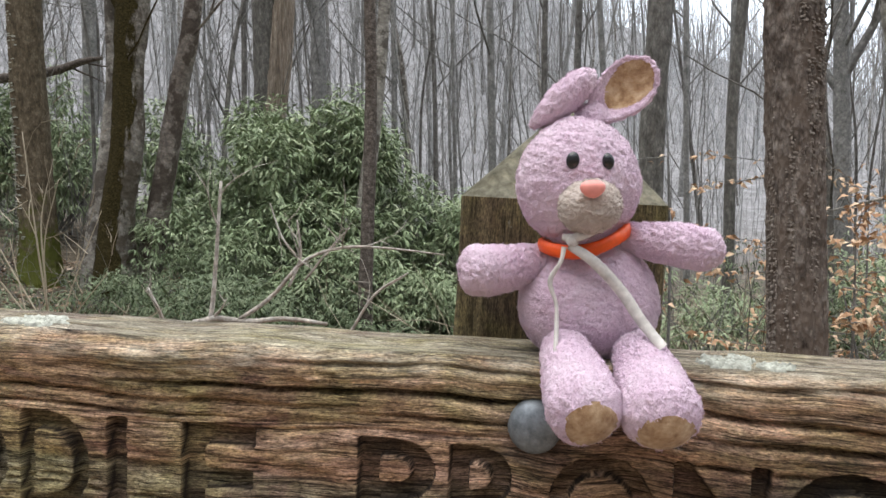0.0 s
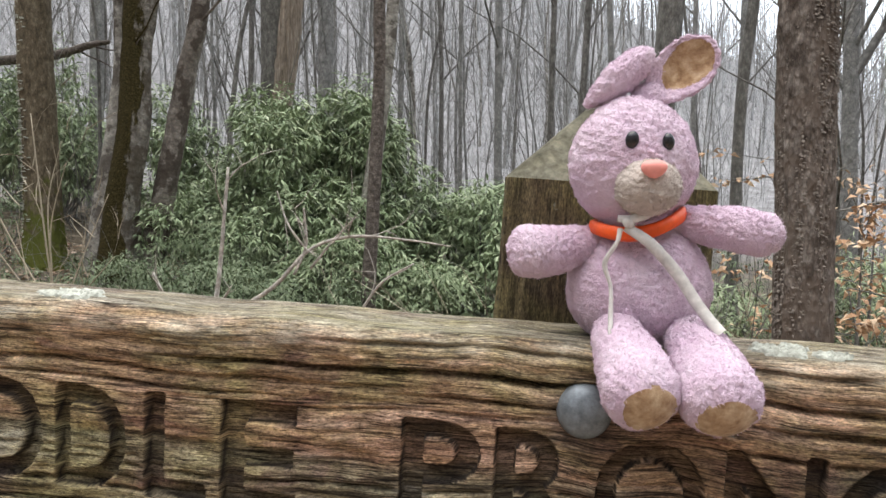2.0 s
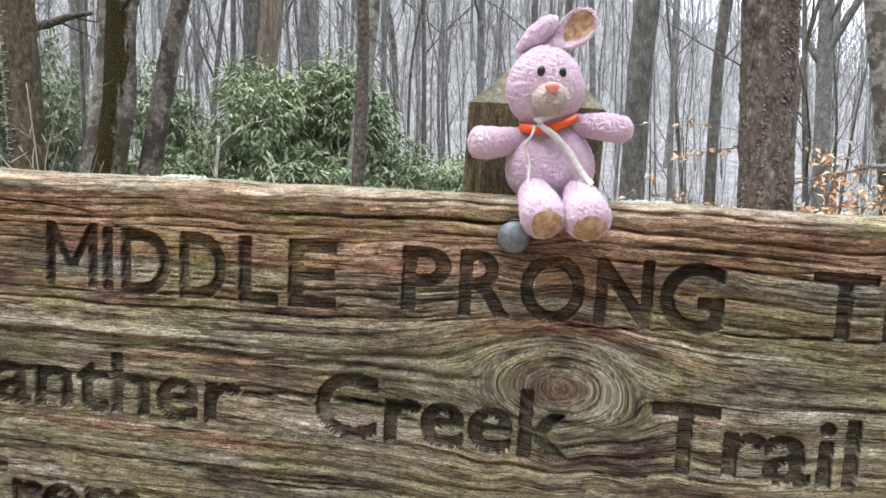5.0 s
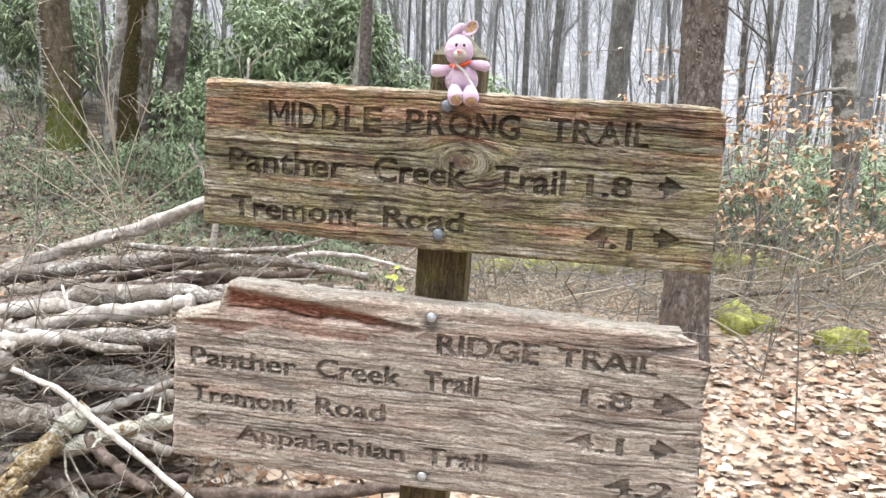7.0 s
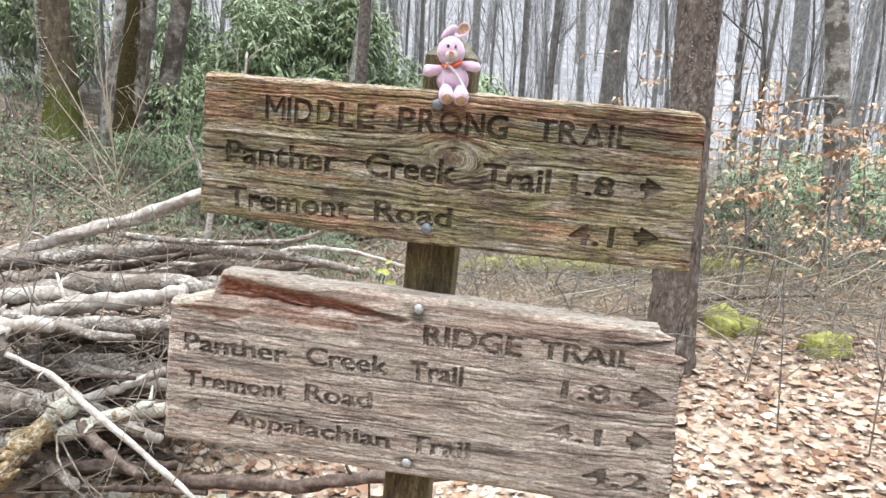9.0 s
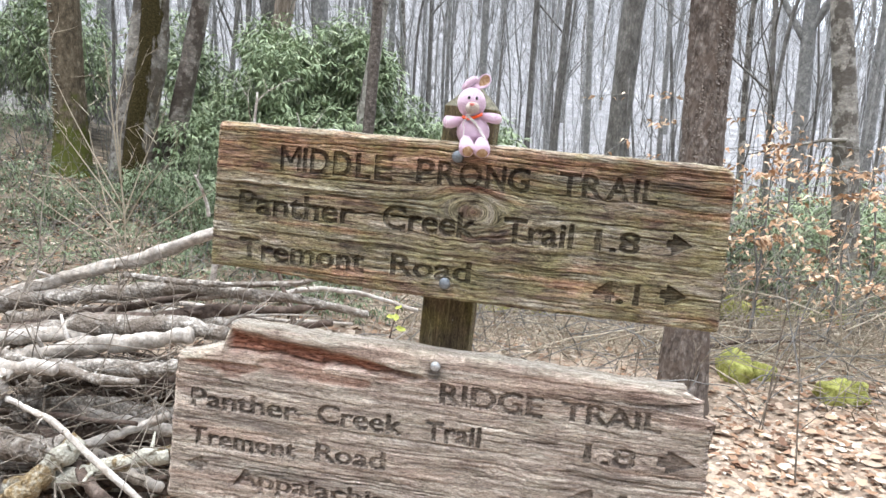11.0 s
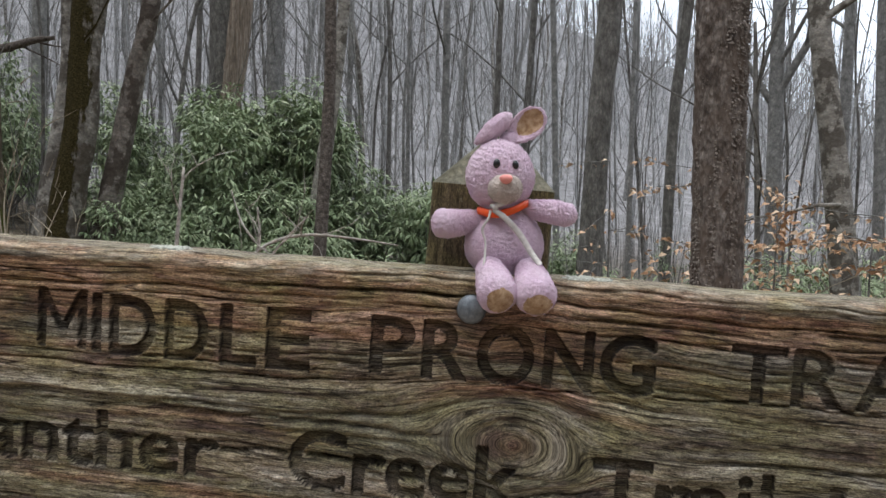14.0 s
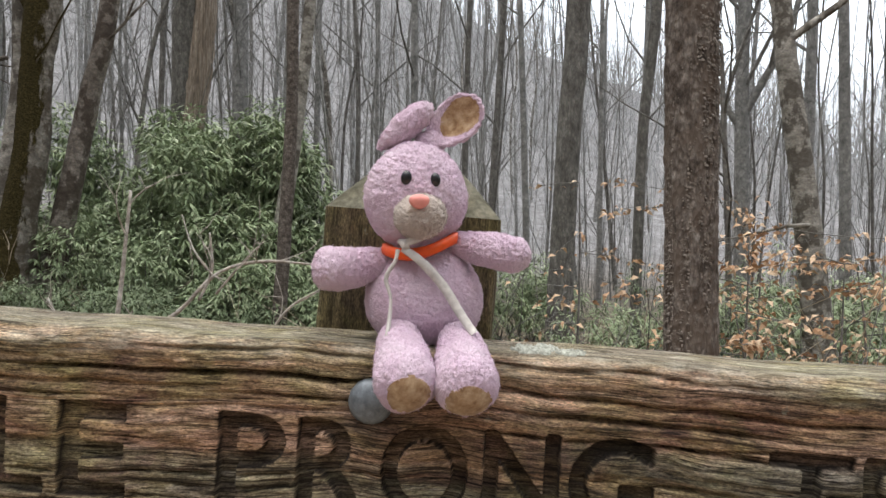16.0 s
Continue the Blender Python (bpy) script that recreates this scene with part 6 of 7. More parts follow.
bush(1.9, 5.6, [(0, 0, 0.35, 0.6, 0.5, 0.4)], 500, 107, "low green shrub behind the trail", 0.07, M_HERB)

# ---- fallen leaves ----
def litter():
    rng = np.random.default_rng(7)
    n = 72000
    r = 0.4 + 8.5 * rng.random(n) ** 0.72
    a = np.radians(np.where(rng.random(n) < 0.82, rng.uniform(10, 165, n), rng.uniform(165, 370, n)))
    r = np.where(np.sin(a) < 0.15, 0.3 + 4.5 * rng.random(n) ** 0.6, r)
    x, y = r * np.cos(a) + 0.4, r * np.sin(a) - 0.4
    z = ground_z(x, y) + 0.004 + rng.uniform(0, 0.02, n) + 0.015 * (fbm(x * 5, y * 5, 21, 3) - 0.5)
    keep = (rng.random(n) < 0.5) | (y < 3.1 + 0.5 * vnoise(x * 1.5, x * 0, 3)) | ((x < -0.8) & (rng.random(n) < 0.85))
    x, y, z, n = x[keep], y[keep], z[keep], int(keep.sum())
    t = rng.uniform(0, 6.28, n)
    along = np.stack([np.cos(t), np.sin(t), rng.normal(0, 0.16, n)], -1)
    nor = np.stack([rng.normal(0, 0.14, n), rng.normal(0, 0.14, n), np.ones(n)], -1)
    L = 0.02 + 0.055 * rng.random(n) ** 1.5
    v, f = broad_leaves(np.stack([x, y, z], -1), along, nor, L, L * rng.uniform(0.5, 0.85, n), rng.normal(0.15, 0.3, n), 8)
    ob = new("fallen_leaves", mesh_of("fallen_leaves", v, f, M_LITTER, False))
    tagged(ob, "carpet of dry tan and brown fallen leaves", "fallen leaves", kind="stuff")


litter()

# ---- brush pile of logs ----
def gz(x, y):
    return float(ground_z(x, y))


def log(pts, material, label, seed, sides=20, rough=0.16):
    """A fallen log or stick through pts (x, y, z, r): crooked, knotty, with broken ends and stubs."""
    base = Vector(pts[0][:3])
    n = 64
    s = spline([(p[0] - base.x, p[1] - base.y, p[2] - base.z, p[3]) for p in pts], n)
    k = np.arange(n)
    r = s[:, 3] * (1 + 0.24 * (vnoise(k * 0.22, k * 0, seed) - 0.5) + 0.16 * (vnoise(k * 0.8, k * 0, seed + 3) - 0.5))
    for axis in range(3):
        s[:, axis] += s[:, 3] * 0.9 * (vnoise(k * 0.13, k * 0 + axis, seed + 9) - 0.5) + s[:, 3] * 0.35 * (vnoise(k * 0.5, k * 0 + axis, seed + 12) - 0.5)
    g = Geo()
    line = [tuple(q[:3]) for q in s]
    g.tube(line, r.tolist(), sides, 0, 0.0, seed, cap=True)
    ring = g.v[0].reshape(n, sides, 3)
    t = 2 * np.pi * np.arange(sides)[None] / sides
    lump = 1 + rough * 2 * (vnoise(2.2 * np.cos(t) + k[:, None] * 0.3, 2.2 * np.sin(t) + 8, seed + 5) - 0.5) + rough * (vnoise(5 * np.cos(t) + k[:, None] * 0.9, 5 * np.sin(t) + 8, seed + 6) - 0.5)
    mid = s[:, None, :3]
    g.v[0] = (mid + (ring - mid) * lump[..., None]).reshape(-1, 3)
    ob = new("log", g.mesh("log", material))
    ob.location = base
    tagged(ob, label, "log", "brush pile")
    rng = random.Random(seed)
    for _ in range(3):
        i = rng.randint(8, n - 8)
        d = Vector((rng.gauss(0, 1), rng.gauss(0, 1), rng.gauss(0.4, 0.6))).normalized()
        p = Vector(s[i, :3])
        ln = rng.uniform(1.0, 3.2) * r[i]
        stub = Geo()
        stub.tube([tuple(p + d * r[i] * 0.5), tuple(p + d * (r[i] + ln * 0.5)), tuple(p + d * (r[i] + ln) + Vector((0, 0, 0.3 * ln * rng.uniform(-1, 1))))], [r[i] * 0.34, r[i] * 0.24, r[i] * 0.13], 7)
        part("branch_stub", stub.mesh("branch_stub", material), ob)


for k, (pts, m, label) in enumerate([
        ([(-2.6, 1.75, 0.62, 0.03), (-2.33, 1.7, 0.7, 0.03), (-1.78, 1.7, 0.88, 0.028), (-1.21, 1.7, 1.09, 0.022), (-0.95, 1.7, 1.17, 0.016)], M_LOG_PALE, "long pale grey log slanting up over the brush pile"),
        ([(-2.5, 1.6, 0.68, 0.038), (-2.12, 1.6, 0.75, 0.036), (-1.5, 1.6, 0.84, 0.032), (-0.93, 1.6, 0.87, 0.024), (-0.5, 1.65, 0.8, 0.014)], M_LOG, "long grey log lying across the brush pile"),
        ([(-2.5, 1.4, 0.56, 0.048), (-2.08, 1.4, 0.63, 0.046), (-1.72, 1.4, 0.72, 0.044), (-1.3, 1.4, 0.75, 0.036), (-1.0, 1.4, 0.75, 0.026)], M_LOG, "thick lichened grey log on the brush pile"),
        ([(-1.95, 1.3, 0.57, 0.036), (-1.74, 1.3, 0.62, 0.036), (-1.4, 1.3, 0.7, 0.032), (-1.1, 1.3, 0.76, 0.026)], M_LOG_PALE, "stripped pale log on the brush pile"),
        ([(-2.1, 1.2, 0.58, 0.036), (-1.69, 1.2, 0.6, 0.034), (-1.35, 1.2, 0.64, 0.03), (-1.05, 1.2, 0.67, 0.024)], M_LOG, "grey weathered log in the brush pile"),
        ([(-1.62, 1.15, 0.64, 0.012), (-1.45, 1.12, 0.64, 0.014), (-1.26, 1.1, 0.615, 0.01)], M_LOG_PALE, "short split pale stick on the pile"),
        ([(-2.1, 0.95, 0.44, 0.045), (-1.72, 0.95, 0.43, 0.045), (-1.38, 0.95, 0.41, 0.04)], M_LOG, "stout lichened log in front of the pile"),
        ([(-1.3, 0.92, 0.47, 0.034), (-1.39, 0.82, 0.37, 0.038), (-1.47, 0.7, 0.25, 0.042), (-1.58, 0.58, 0.1, 0.045)], M_LOG_LICHEN, "ochre lichened log leaning on the pile"),
        ([(-1.5, 0.85, 0.63, 0.009), (-1.39, 0.83, 0.605, 0.0095), (-1.27, 0.8, 0.57, 0.01), (-1.24, 0.79, 0.55, 0.0105), (-1.02, 0.75, 0.42, 0.01), (-0.78, 0.7, 0.28, 0.008), (-0.68, 0.68, 0.2, 0.006)], M_LOG_PALE, "bent pale stick propped on the pile"),
        ([(-1.05, 0.95, 0.14, 0.022), (-0.84, 0.9, 0.2, 0.023), (-0.49, 0.9, 0.25, 0.022), (-0.22, 0.9, 0.3, 0.02), (0.05, 0.95, 0.3, 0.014)], M_LOG_DARK, "damp brown branch on the leaves behind the sign"),
        ([(-1.8, 1.0, 0.42, 0.04), (-1.7, 1.0, 0.56, 0.035), (-1.64, 1.0, 0.66, 0.025)], M_LOG_PALE, "broken pale stub sticking out of the pile"),
        ([(-1.67, 1.1, 0.45, 0.03), (-1.65, 1.15, 0.55, 0.028), (-1.63, 1.2, 0.64, 0.022)], M_LOG, "short grey branch stub in the pile"),
        ([(-1.6, 1.1, 0.2, 0.035), (-1.4, 1.2, 0.25, 0.032), (-1.1, 1.32, 0.36, 0.02)], M_LOG_DARK, "dark log low in the pile"),
        ([(-1.8, 0.75, 0.3, 0.025), (-1.57, 0.8, 0.28, 0.026), (-1.27, 0.9, 0.22, 0.022), (-1.0, 1.0, 0.19, 0.016)], M_LOG_DARK, "dark log at the foot of the pile"),
        ([(-2.4, 1.5, 0.45, 0.05), (-1.8, 1.45, 0.48, 0.046), (-1.2, 1.5, 0.5, 0.036), (-0.8, 1.5, 0.46, 0.02)], M_LOG_DARK, "dark log buried in the pile"),
        ([(-2.3, 1.2, 0.38, 0.045), (-1.7, 1.25, 0.42, 0.042), (-1.15, 1.3, 0.44, 0.03)], M_LOG, "grey log buried in the pile"),
        ([(-2.2, 1.1, 0.22, 0.05), (-1.6, 1.15, 0.26, 0.045), (-1.1, 1.1, 0.22, 0.03)], M_LOG_DARK, "dark log at the bottom of the pile"),
        ([(-2.4, 1.9, 0.55, 0.05), (-1.7, 1.95, 0.62, 0.045), (-1.0, 2.0, 0.6, 0.03)], M_LOG, "grey log at the back of the pile"),
        ([(-1.2, 2.2, 0.7, 0.014), (-0.99, 2.2, 0.75, 0.013), (-0.75, 2.2, 0.76, 0.012), (-0.4, 2.25, 0.68, 0.008)], M_LOG_PALE, "thin pale branch lying on the brush"),
        ([(-1.06, 2.0, 0.95, 0.006), (-1.0, 1.97, 0.82, 0.01), (-0.91, 1.9, 0.66, 0.013), (-0.9, 1.9, 0.4, 0.013)], M_LOG_DARK, "dark broken twig upright in the brush"),
        ([(-1.5, 1.5, 0.92, 0.012), (-1.1, 1.55, 0.9, 0.012), (-0.75, 1.6, 0.93, 0.009), (-0.6, 1.6, 1.0, 0.006)], M_LOG, "slim grey branch on top of the pile"),
        ([(-1.7, 1.0, 0.3, 0.02), (-1.45, 1.05, 0.36, 0.02), (-1.1, 1.15, 0.5, 0.014)], M_LOG_PALE, "pale branch poking through the pile")]):
    log(pts, m, label, 400 + k)
# Added fill logs, some coloured dark so that the heap's gaps look dark.
fill = random.Random(450)
for k in range(30):
    x, y, z = fill.uniform(-2.5, -1.7), fill.uniform(1.15, 2.1), fill.uniform(0.12, 0.72)
    ln, dy, dz, r = fill.uniform(0.7, 1.5), fill.gauss(0, 0.25), fill.gauss(0.02, 0.1), fill.choice([0.014, 0.018, 0.024, 0.032, 0.042])
    z = max(z, gz(x, y) + r)
    m, label = [(M_LOG, "grey log in the heap of cut brush"), (M_LOG_DARK, "dark log in the heap of cut brush"), (M_LOG_PALE, "stripped pale stick in the heap of cut brush")][[0, 1, 0, 1, 1, 2][k % 6]]
    log([(x, y, z, r), (x + ln * 0.35, y + dy * 0.3, z + dz * 0.3 + 0.02, r * 0.95), (x + ln * 0.7, y + dy * 0.7, z + dz * 0.8, r * 0.8), (x + ln, y + dy, z + dz, r * 0.55)], m, label, 460 + k, 10)
for k in range(14):
    x, y = fill.uniform(-1.9, -1.05), fill.uniform(0.75, 1.25)
    z, a, r = gz(x, y) + fill.uniform(0.03, 0.26), fill.uniform(-0.9, 0.9), fill.choice([0.012, 0.016, 0.022, 0.03])
    ln = fill.uniform(0.3, 0.7)
    dx, dy, dz = ln * math.cos(a), ln * math.sin(a) * 0.5, fill.gauss(0.04, 0.08)
    m, label = [(M_LOG_DARK, "short dark branch low in the brush"), (M_LOG_LICHEN, "short lichened branch low in the brush"), (M_LOG, "short grey branch low in the brush")][k % 3]
    log([(x - dx / 2, y - dy / 2, z, r), (x, y, z + dz / 2 + 0.01, r), (x + dx / 2, y + dy / 2, z + dz, r * 0.8)], m, label, 520 + k, 10)
log([(-0.5, 4.6, gz(-0.5, 4.6) + 0.02, 0.06), (0.6, 4.7, gz(0.6, 4.7) + 0.07, 0.075), (1.6, 4.8, gz(1.6, 4.8) + 0.06, 0.07), (2.7, 5.0, gz(2.7, 5.0) + 0.03, 0.055)], M_MOSS, "long fallen log covered in yellow-green moss", 498)
log([(0.9, 3.7, gz(0.9, 3.7) + 0.03, 0.016), (1.5, 3.75, gz(1.5, 3.7) + 0.12, 0.014), (2.1, 3.8, gz(2.1, 3.8) + 0.16, 0.01)], M_LOG_DARK, "thin dark branch lying among the weeds", 499)


def twig_tangle(name, count, box, lengths, radius, material, label, seed, upright=0.0, droop=0.1):
    """Many thin curved twigs or stems in a stretch of ground: box x0, x1, y0, y1, low, high."""
    rng = random.Random(seed)
    g = Geo()
    x0, x1, y0, y1, z0, z1 = box
    for _ in range(count):
        x, y = rng.uniform(x0, x1), rng.uniform(y0, y1)
        z = float(ground_z(x, y)) + rng.uniform(z0, z1)
        d = Vector((rng.gauss(0, 1), rng.gauss(0, 0.6), rng.gauss(0, 0.35) + upright * 2)).normalized()
        ln, p, pts = rng.uniform(*lengths), Vector((x, y, z)), []
        for k in range(6):
            pts.append(tuple(p))
            d = (d + Vector((rng.gauss(0, 0.19), rng.gauss(0, 0.19), rng.gauss(0, 0.14) - droop * 0.3))).normalized()
            p = p + d * ln / 5
        r = radius * rng.uniform(0.5, 1.4)
        g.tube(pts, [r * (1 - 0.14 * k) for k in range(6)], 4, cap=False)
        if rng.random() < 0.6:
            q = Vector(pts[rng.randint(1, 4)])
            e = (d + Vector((rng.gauss(0, 0.7), rng.gauss(0, 0.5), rng.gauss(0.2, 0.5)))).normalized()
            g.tube([tuple(q), tuple(q + e * ln * 0.15), tuple(q + e * ln * 0.3 + Vector((0, 0, -0.01)))], [r * 0.6, r * 0.45, r * 0.25], 3, cap=False)
    tagged(new(name, g.mesh(name, material)), label, "twigs", kind="stuff")


twig_tangle("loose_twigs", 330, (-2.4, -1.0, 0.9, 2.0, 0.15, 0.75), (0.3, 1.0), 0.0026, M_TWIG_BROWN, "tangle of thin dry twigs over the brush pile", 501)
twig_tangle("dark_twigs", 300, (-2.4, -0.9, 0.75, 2.2, 0.0, 0.5), (0.2, 0.7), 0.0036, M_TWIG_BROWN, "tangle of thin dark twigs in the brush pile", 502)
twig_tangle("dry_stems", 900, (-1.3, 3.8, 2.7, 6.5, 0.0, 0.05), (0.25, 0.9), 0.0026, M_TWIG, "thicket of thin dry stems and brambles", 503, 0.7, 0.25)
twig_tangle("straw_grass", 1500, (-0.9, 2.6, 3.5, 5.2, 0.0, 0.06), (0.2, 0.7), 0.0027, M_STRAW, "dry tan grass and bramble stalks behind the sign", 506, 0.35, 0.5)
twig_tangle("arching_stalks", 90, (-0.8, 3.6, 2.9, 5.0, 0.1, 0.5), (0.6, 1.6), 0.004, M_STRAW, "pale arching dry stalks beyond the trail", 507, 0.3, 0.3)
twig_tangle("fallen_twigs", 220, (-0.9, 2.4, 2.5, 5.0, 0.0, 0.28), (0.3, 0.9), 0.0042, M_TWIG_DARK, "grey twigs fallen among the leaves behind the sign", 508, 0.1, 0.2)
twig_tangle("bank_stems", 260, (-5.0, -1.2, 2.4, 5.5, 0.0, 0.1), (0.3, 0.9), 0.0026, M_TWIG_DARK, "thin dry stems on the leafy bank", 504, 0.5, 0.25)
twig_tangle("brambles", 150, (-0.6, 4.0, 2.8, 6.0, 0.1, 0.4), (0.8, 1.9), 0.0035, M_TWIG_DARK, "arching brambles beside the trail", 505, 0.4, 0.2)


def stem_thing(name, base, stems, material, label, category, twiggy=2, seed=1):
    """Stems from one root: each a list of (x, y, z, r)."""
    root = new(name)
    root.location = base
    tagged(root, label, category)
    for k, pts in enumerate(stems):
        rng = random.Random(seed + k)
        g = Geo()
        s = spline([(p[0] - base[0], p[1] - base[1], p[2] - base[2], p[3]) for p in pts], 18)
        g.tube([tuple(q[:3]) for q in s], s[:, 3].tolist(), 7, 0, 0.1, seed + k)
        for _ in range(twiggy):
            i = rng.randint(5, 16)
            d = Vector(s[i, :3] - s[i - 1, :3]).normalized() + Vector((rng.gauss(0, 0.5), rng.gauss(0, 0.4), rng.gauss(0.2, 0.4)))
            branching(g, rng, s[i, :3], d, rng.uniform(0.08, 0.3), s[i, 3] * 0.6, 1, 4, 2, 0.0)
        part("stem", g.mesh("stem", material), root)


stem_thing("fallen_branch", (-1.7, 2.9, gz(-1.7, 2.9)), [
    [(-1.85, 2.9, 0.4, 0.022), (-1.74, 2.92, 1.0, 0.017), (-1.62, 2.9, 1.085, 0.019), (-1.57, 2.9, 1.1, 0.015), (-1.4, 2.9, 1.085, 0.014), (-1.22, 2.9, 1.1, 0.012), (-1.02, 2.9, 1.075, 0.009)],
    [(-1.46, 2.9, 1.09, 0.011), (-1.29, 2.9, 1.2, 0.01), (-1.12, 2.9, 1.37, 0.008), (-0.92, 2.9, 1.43, 0.007), (-0.69, 2.9, 1.42, 0.005), (-0.46, 2.9, 1.39, 0.003)],
    [(-1.2, 2.9, 1.25, 0.007), (-1.14, 2.9, 1.39, 0.007), (-1.15, 2.9, 1.56, 0.004)],
    [(-0.92, 2.9, 1.02, 0.007), (-0.79, 2.9, 1.21, 0.006), (-0.63, 2.9, 1.31, 0.004)],
    [(-1.12, 2.9, 1.28, 0.006), (-1.01, 2.9, 1.41, 0.005), (-0.9, 2.9, 1.52, 0.003)],
    [(-1.28, 2.9, 1.64, 0.003), (-1.23, 2.9, 1.49, 0.005), (-1.16, 2.9, 1.39, 0.007)],
    [(-1.62, 2.9, 1.06, 0.012), (-1.58, 2.9, 1.2, 0.011), (-1.52, 2.9, 1.75, 0.007)],
    [(-1.83, 2.9, 1.0, 0.012), (-1.85, 2.9, 1.1, 0.01), (-1.92, 2.9, 1.25, 0.006)]], M_LOG_PALE, "bleached fallen branch with upright twigs on the brush", "fallen branch", 2, 601)

stem_thing("fallen_branch", (-0.99, 1.78, gz(-0.99, 1.78)), [
    [(-1.3, 1.8, 0.6, 0.018), (-0.99, 1.8, 0.63, 0.016), (-0.7, 1.8, 0.655, 0.013), (-0.48, 1.8, 0.634, 0.009), (-0.2, 1.8, 0.6, 0.004)],
    [(-1.2, 1.75, 0.4, 0.011), (-0.99, 1.75, 0.582, 0.01), (-0.839, 1.75, 0.708, 0.007), (-0.76, 1.75, 0.8, 0.004)],
    [(-0.85, 1.77, 0.66, 0.008), (-0.773, 1.76, 0.568, 0.007), (-0.684, 1.75, 0.43, 0.004)],
    [(-1.19, 1.6, 0.55, 0.011), (-1.085, 1.6, 0.737, 0.009), (-0.923, 1.6, 0.774, 0.006), (-0.7, 1.6, 0.79, 0.003)]], M_LOG_PALE, "forked pale dead branch lying over the brush pile", "fallen branch", 3, 605)

rngw = random.Random(611)
root_z = gz(-2.14, 2.5)
stalk = [(-2.14, 2.5, root_z - 0.02, 0.006), (-2.13, 2.5, 1.0, 0.0055), (-2.16, 2.48, 1.45, 0.004), (-2.2, 2.47, 1.96, 0.002)]
stems = [stalk]
for z0, tx, ty, tz in ((1.2, -2.0, 2.42, 1.75), (1.05, -2.55, 2.45, 1.6), (0.95, -1.78, 2.4, 1.36), (1.1, -2.6, 2.5, 1.92), (1.0, -1.9, 2.55, 1.62), (0.9, -2.5, 2.4, 1.3), (0.8, -2.75, 2.5, 1.15), (0.85, -1.6, 2.5, 1.2), (1.3, -2.12, 2.55, 1.85), (0.75, -2.4, 2.6, 1.5), (0.7, -1.95, 2.35, 1.05)):
    stems.append([(-2.14, 2.49, z0, 0.0042), (-2.14 + (tx + 2.14) * 0.5 + rngw.gauss(0, 0.015), (2.49 + ty) / 2, z0 + (tz - z0) * 0.52, 0.003), (tx, ty, tz, 0.0013)])
stem_thing("dry_weed", (-2.14, 2.5, root_z), stems, M_STRAW, "tall straw-coloured branching dry weed by the brush pile", "weed", 3, 612)

rngs = random.Random(640)
for k in range(16):
    x, y = rngs.uniform(0.75, 2.3), rngs.uniform(1.7, 3.6)
    if k > 10:
        x, y = rngs.uniform(-0.5, 0.9), rngs.uniform(2.3, 3.4)
    h, lean = rngs.uniform(0.3, 0.95), rngs.gauss(0, 0.12)
    foot = gz(x, y)
    stem_thing("dry_weed", (x, y, foot), [[(x, y, foot - 0.02, 0.0045), (x + lean * 0.5 * h + rngs.gauss(0, 0.02), y, foot + 0.55 * h, 0.0035), (x + lean * 1.3 * h, y + rngs.gauss(0, 0.05), foot + h, 0.0018)]], M_TWIG_BROWN, "thin upright reddish-brown weed stem in the fallen leaves", "weed", 2, 641 + k)

# ---- mossy stones and orange-leaved saplings beside the trail ----
def stone(x, y, rx, ry, rz, seed):
    v, f = ball((0, 0, rz * 0.35), (rx, ry, rz), (0, 0, seed * 37), 26, 18)
    d = v / (np.linalg.norm(v, axis=1, keepdims=True) + 1e-6)
    v = v * (1 + 0.35 * (vnoise(d[:, 0] * 2 + 5 + seed, d[:, 2] * 2 + d[:, 1] * 1.5 + 5, seed) - 0.5))[:, None]
    v = v * (1 + 0.22 * (vnoise(d[:, 0] * 6 + d[:, 1] * 4 + 9, d[:, 2] * 6 + 9, seed + 50) - 0.5))[:, None]
    ob = new("mossy_stone", mesh_of("mossy_stone", v, f, M_MOSS))
    ob.location = (x, y, gz(x, y))
    tagged(ob, "low stone covered in bright yellow-green moss", "stone", "mossy stones")


for k, a in enumerate([(1.42, 3.42, 0.13, 0.1, 0.12), (1.6, 3.45, 0.08, 0.08, 0.07), (1.95, 3.15, 0.15, 0.1, 0.11)]):
    stone(*a, k + 3)


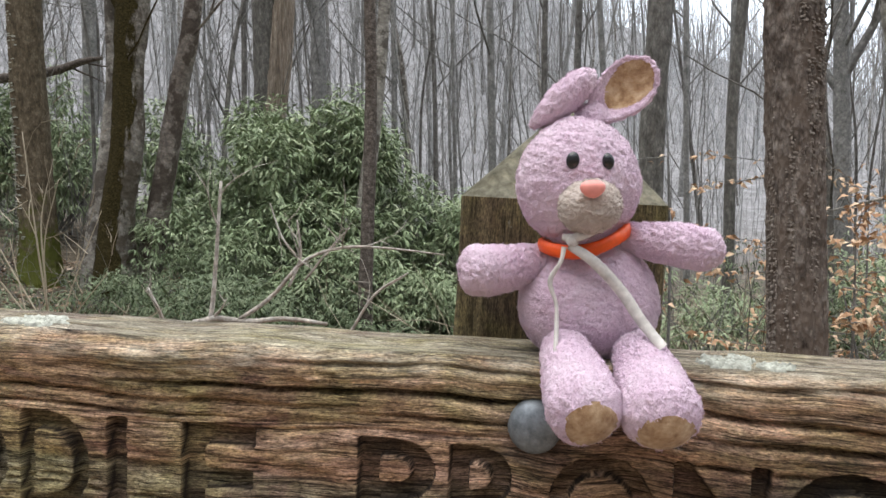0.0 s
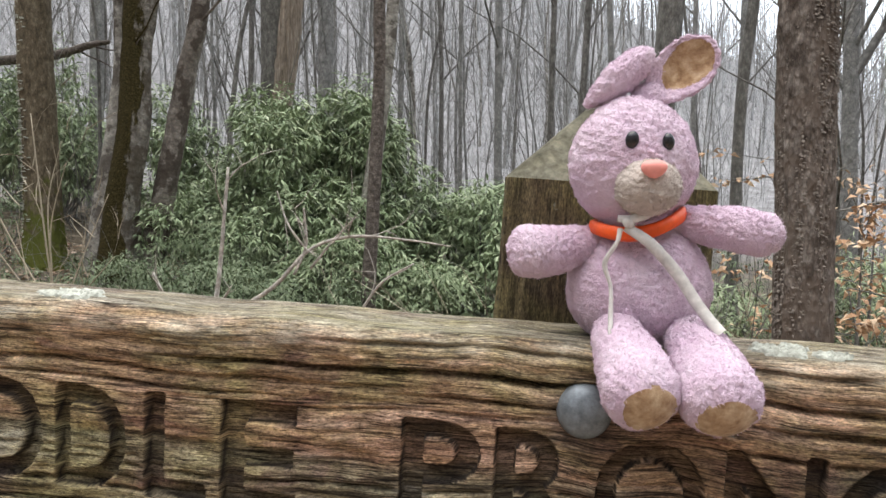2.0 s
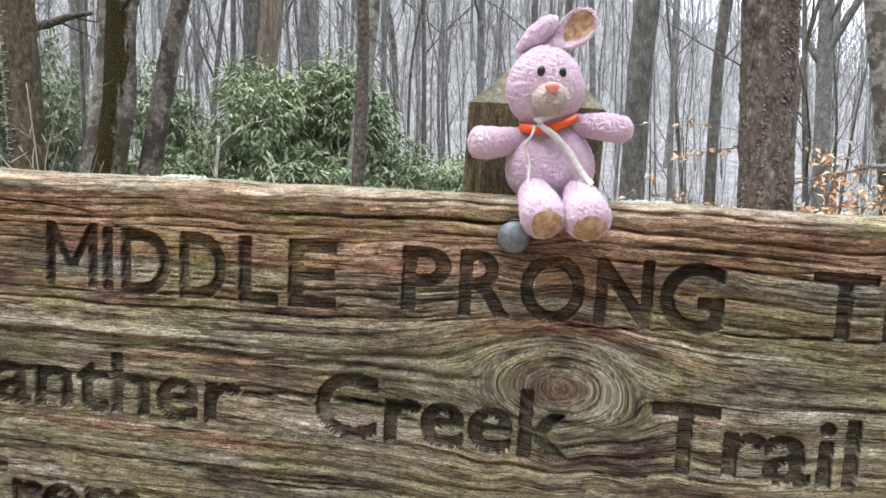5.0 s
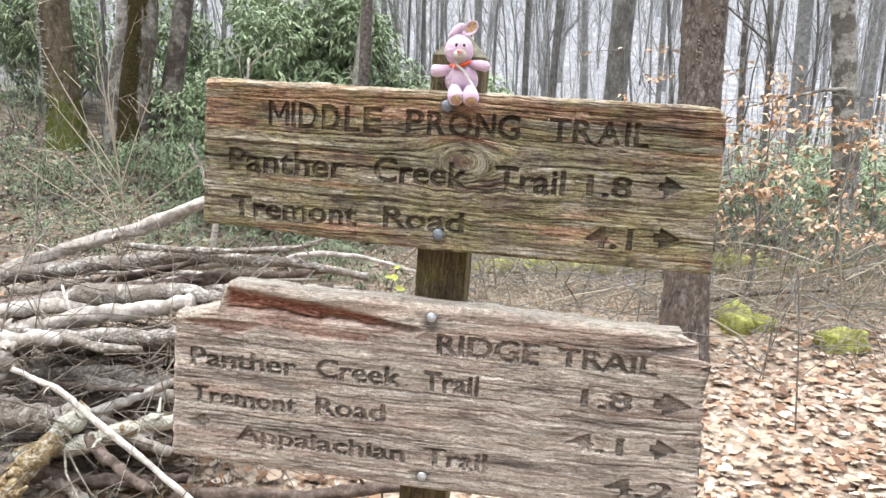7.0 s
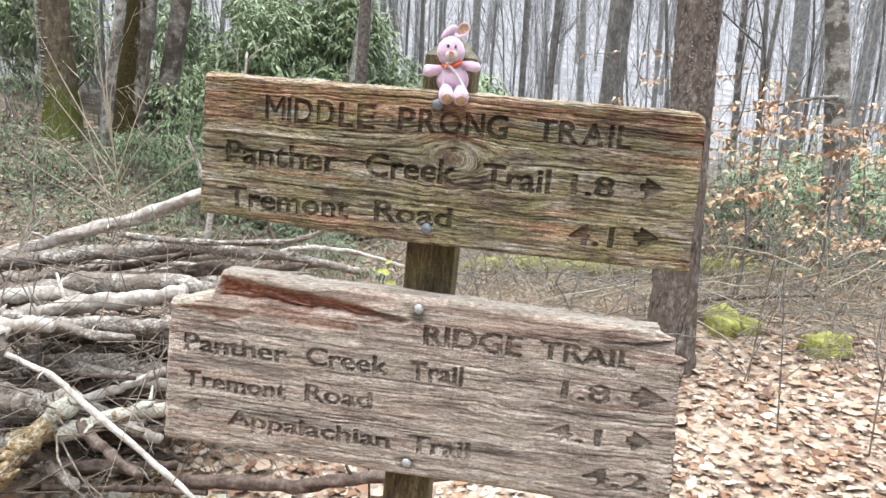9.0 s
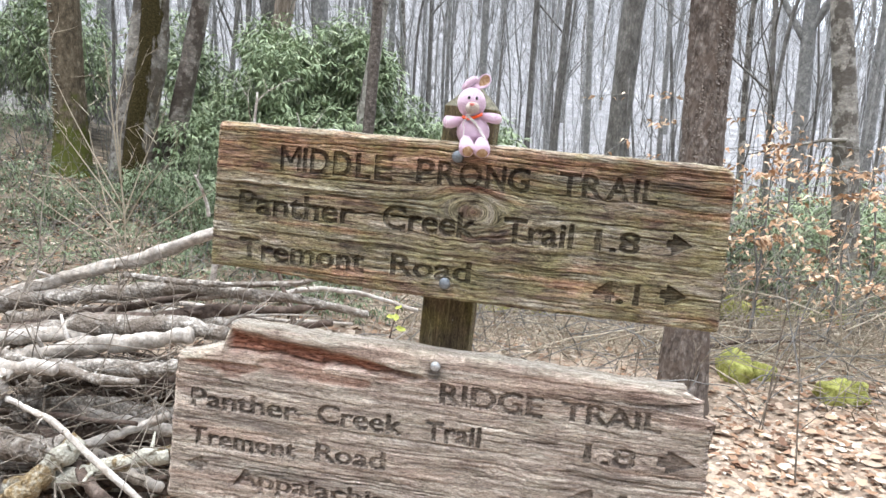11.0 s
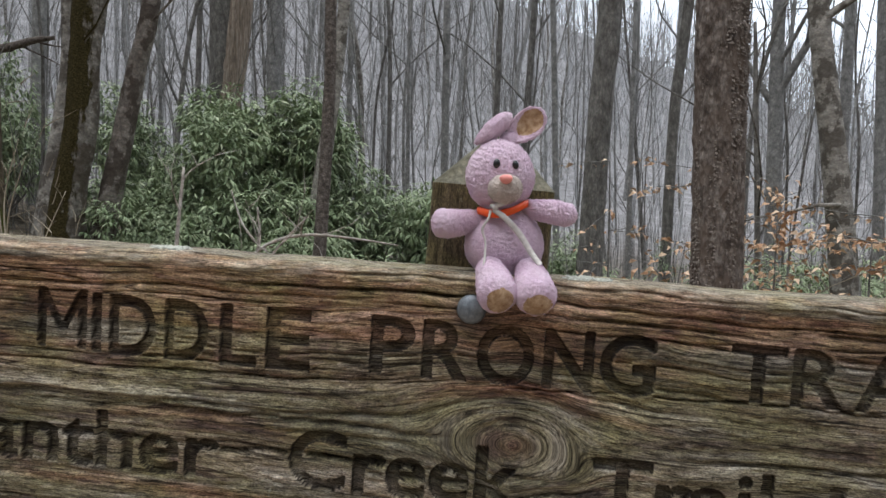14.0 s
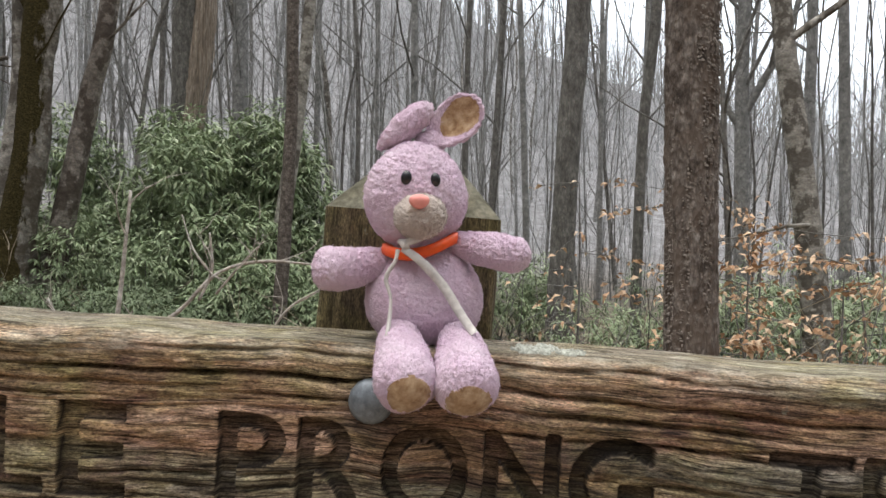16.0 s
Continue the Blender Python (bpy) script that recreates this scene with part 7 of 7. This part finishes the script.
def beech(x, y, height, spread, count, seed, z_from=0.5):
    """A sapling that keeps its dry orange leaves."""
    rng = random.Random(seed)
    nr = np.random.default_rng(seed)
    root = new("sapling")
    root.location = (x, y, gz(x, y))
    tagged(root, "thin sapling holding curled dry orange leaves", "sapling", "orange-leaved saplings")
    g = Geo()
    s = spline([(0, 0, -0.03, 0.012), (0.03, 0, height * 0.5, 0.009), (0.08 * rng.uniform(-1, 1), 0, height, 0.003)], 16)
    g.tube([tuple(q[:3]) for q in s], s[:, 3].tolist(), 7)
    part("stem", g.mesh("stem", M_TWIG_DARK), root)
    tips = []
    for k in range(11):
        q = s[rng.randint(4, 15)]
        if q[2] < z_from * 0.6:
            q = s[9]
        a = rng.uniform(0, 6.28)
        p, d = Vector(q[:3]), Vector((math.cos(a), math.sin(a) * 0.6, 0.05)).normalized()
        pts = []
        for i in range(6):
            pts.append(tuple(p))
            tips.append(tuple(p))
            d = (d + Vector((rng.gauss(0, 0.15), rng.gauss(0, 0.15), rng.gauss(-0.03, 0.1)))).normalized()
            p = p + d * spread / 5
        g = Geo()
        g.tube(pts, [0.004 * (1 - 0.15 * i) for i in range(6)], 4, cap=False)
        part("branch", g.mesh("branch", M_TWIG_DARK), root)
    t = np.array(tips)[nr.integers(0, len(tips), count)] + nr.normal(0, 0.03, (count, 3)) * (1, 1, 0.6)
    al = nr.normal(0, 1, (count, 3)) * (1, 1, 0.4) + (0, 0, -0.5)
    count = int(count * 0.62)
    t = t[:count]
    al = al[:count] * (1, 1, 0.5)
    L = nr.uniform(0.045, 0.085, count)
    v, f = leaves(t, al, nr.normal(0, 0.7, (count, 3)) + (0, 0, 1), L, L * 0.42, 0.3, 0.8)
    tagged(part("foliage", mesh_of("foliage", v, f, M_BEECH, False), root, "curled dry orange leaves"), kind="stuff")


for k, a in enumerate([(1.35, 4.2, 1.5, 0.55, 330), (1.75, 4.4, 1.35, 0.6, 380), (2.15, 4.0, 1.25, 0.6, 360), (2.6, 4.6, 1.4, 0.7, 360), (1.5, 5.2, 1.7, 0.6, 260), (2.2, 5.4, 1.5, 0.7, 300), (0.75, 4.9, 1.9, 0.45, 90), (3.3, 5.2, 1.4, 0.8, 300), (1.6, 3.9, 1.0, 0.5, 260)]):
    beech(*a, 700 + k)


def leaf_sprig():
    """A dead weed stem that still holds a few yellow-green leaves."""
    root = new("weed_sprig")
    root.location = (-0.34, 1.2, gz(-0.34, 1.2))
    tagged(root, "dead brown weed stem with a few yellow-green leaves", "weed")
    g = Geo()
    s = spline([(0, 0, -0.02, 0.005), (0.0, 0.0, 0.45, 0.004), (0.03, 0.0, 0.8, 0.003), (0.06, 0.0, 0.93, 0.002)], 18)
    g.tube([tuple(q[:3]) for q in s], s[:, 3].tolist(), 6)
    part("stem", g.mesh("stem", M_LOG_DARK), root)
    tint = leafy("yellow_green_leaf", [(0.0, (0.26, 0.29, 0.05)), (1.0, (0.42, 0.42, 0.1))], 0.6, 0.3)
    for k, (d, up) in enumerate((((0.6, -0.5, 0.2), 0.93), ((-0.5, -0.6, 0.1), 0.9), ((0.2, -0.7, -0.4), 0.91), ((0.8, 0.2, -0.2), 0.86))):
        v, f = broad_leaves(np.array([(0.05, 0.0, up)]), np.array([d]), np.array([(0.1, -0.6, 0.8)]), np.array([0.04]), np.array([0.024]), np.array([0.3]), 900 + k)
        part("leaf", mesh_of("leaf", v, f, tint, False), root, "small yellow-green leaf")


leaf_sprig()


# ---- the nearest fallen leaves, one by one ----
def single_leaves():
    rng = random.Random(950)
    kinds = []
    for k in range(10):
        v, f = broad_leaves(np.array([(-0.5, 0.0, 0.0)]), np.array([(1.0, 0.0, 0.0)]), np.array([(0.0, 0.0, 1.0)]), np.array([1.0]), np.array([rng.uniform(0.5, 0.85)]), np.array([rng.uniform(-0.2, 0.5)]), 960 + k)
        kinds.append(mesh_of("leaf", v, f, M_LEAF, False))
    soil = bpy.data.objects["ground"]
    for k in range(290):
        x, y = (rng.uniform(0.45, 2.4), rng.uniform(0.6, 2.9)) if k % 3 else (rng.uniform(-1.0, 0.5), rng.uniform(0.5, 1.9))
        ob = part("leaf", kinds[k % 10], soil)
        size = rng.uniform(0.035, 0.075)
        ob.matrix_local = Matrix.Translation((x, y, gz(x, y) + rng.uniform(0.022, 0.036))) @ Euler((rng.gauss(0, 0.15), rng.gauss(0, 0.15), rng.uniform(0, 6.28))).to_matrix().to_4x4() @ Matrix.Scale(size, 4)


single_leaves()
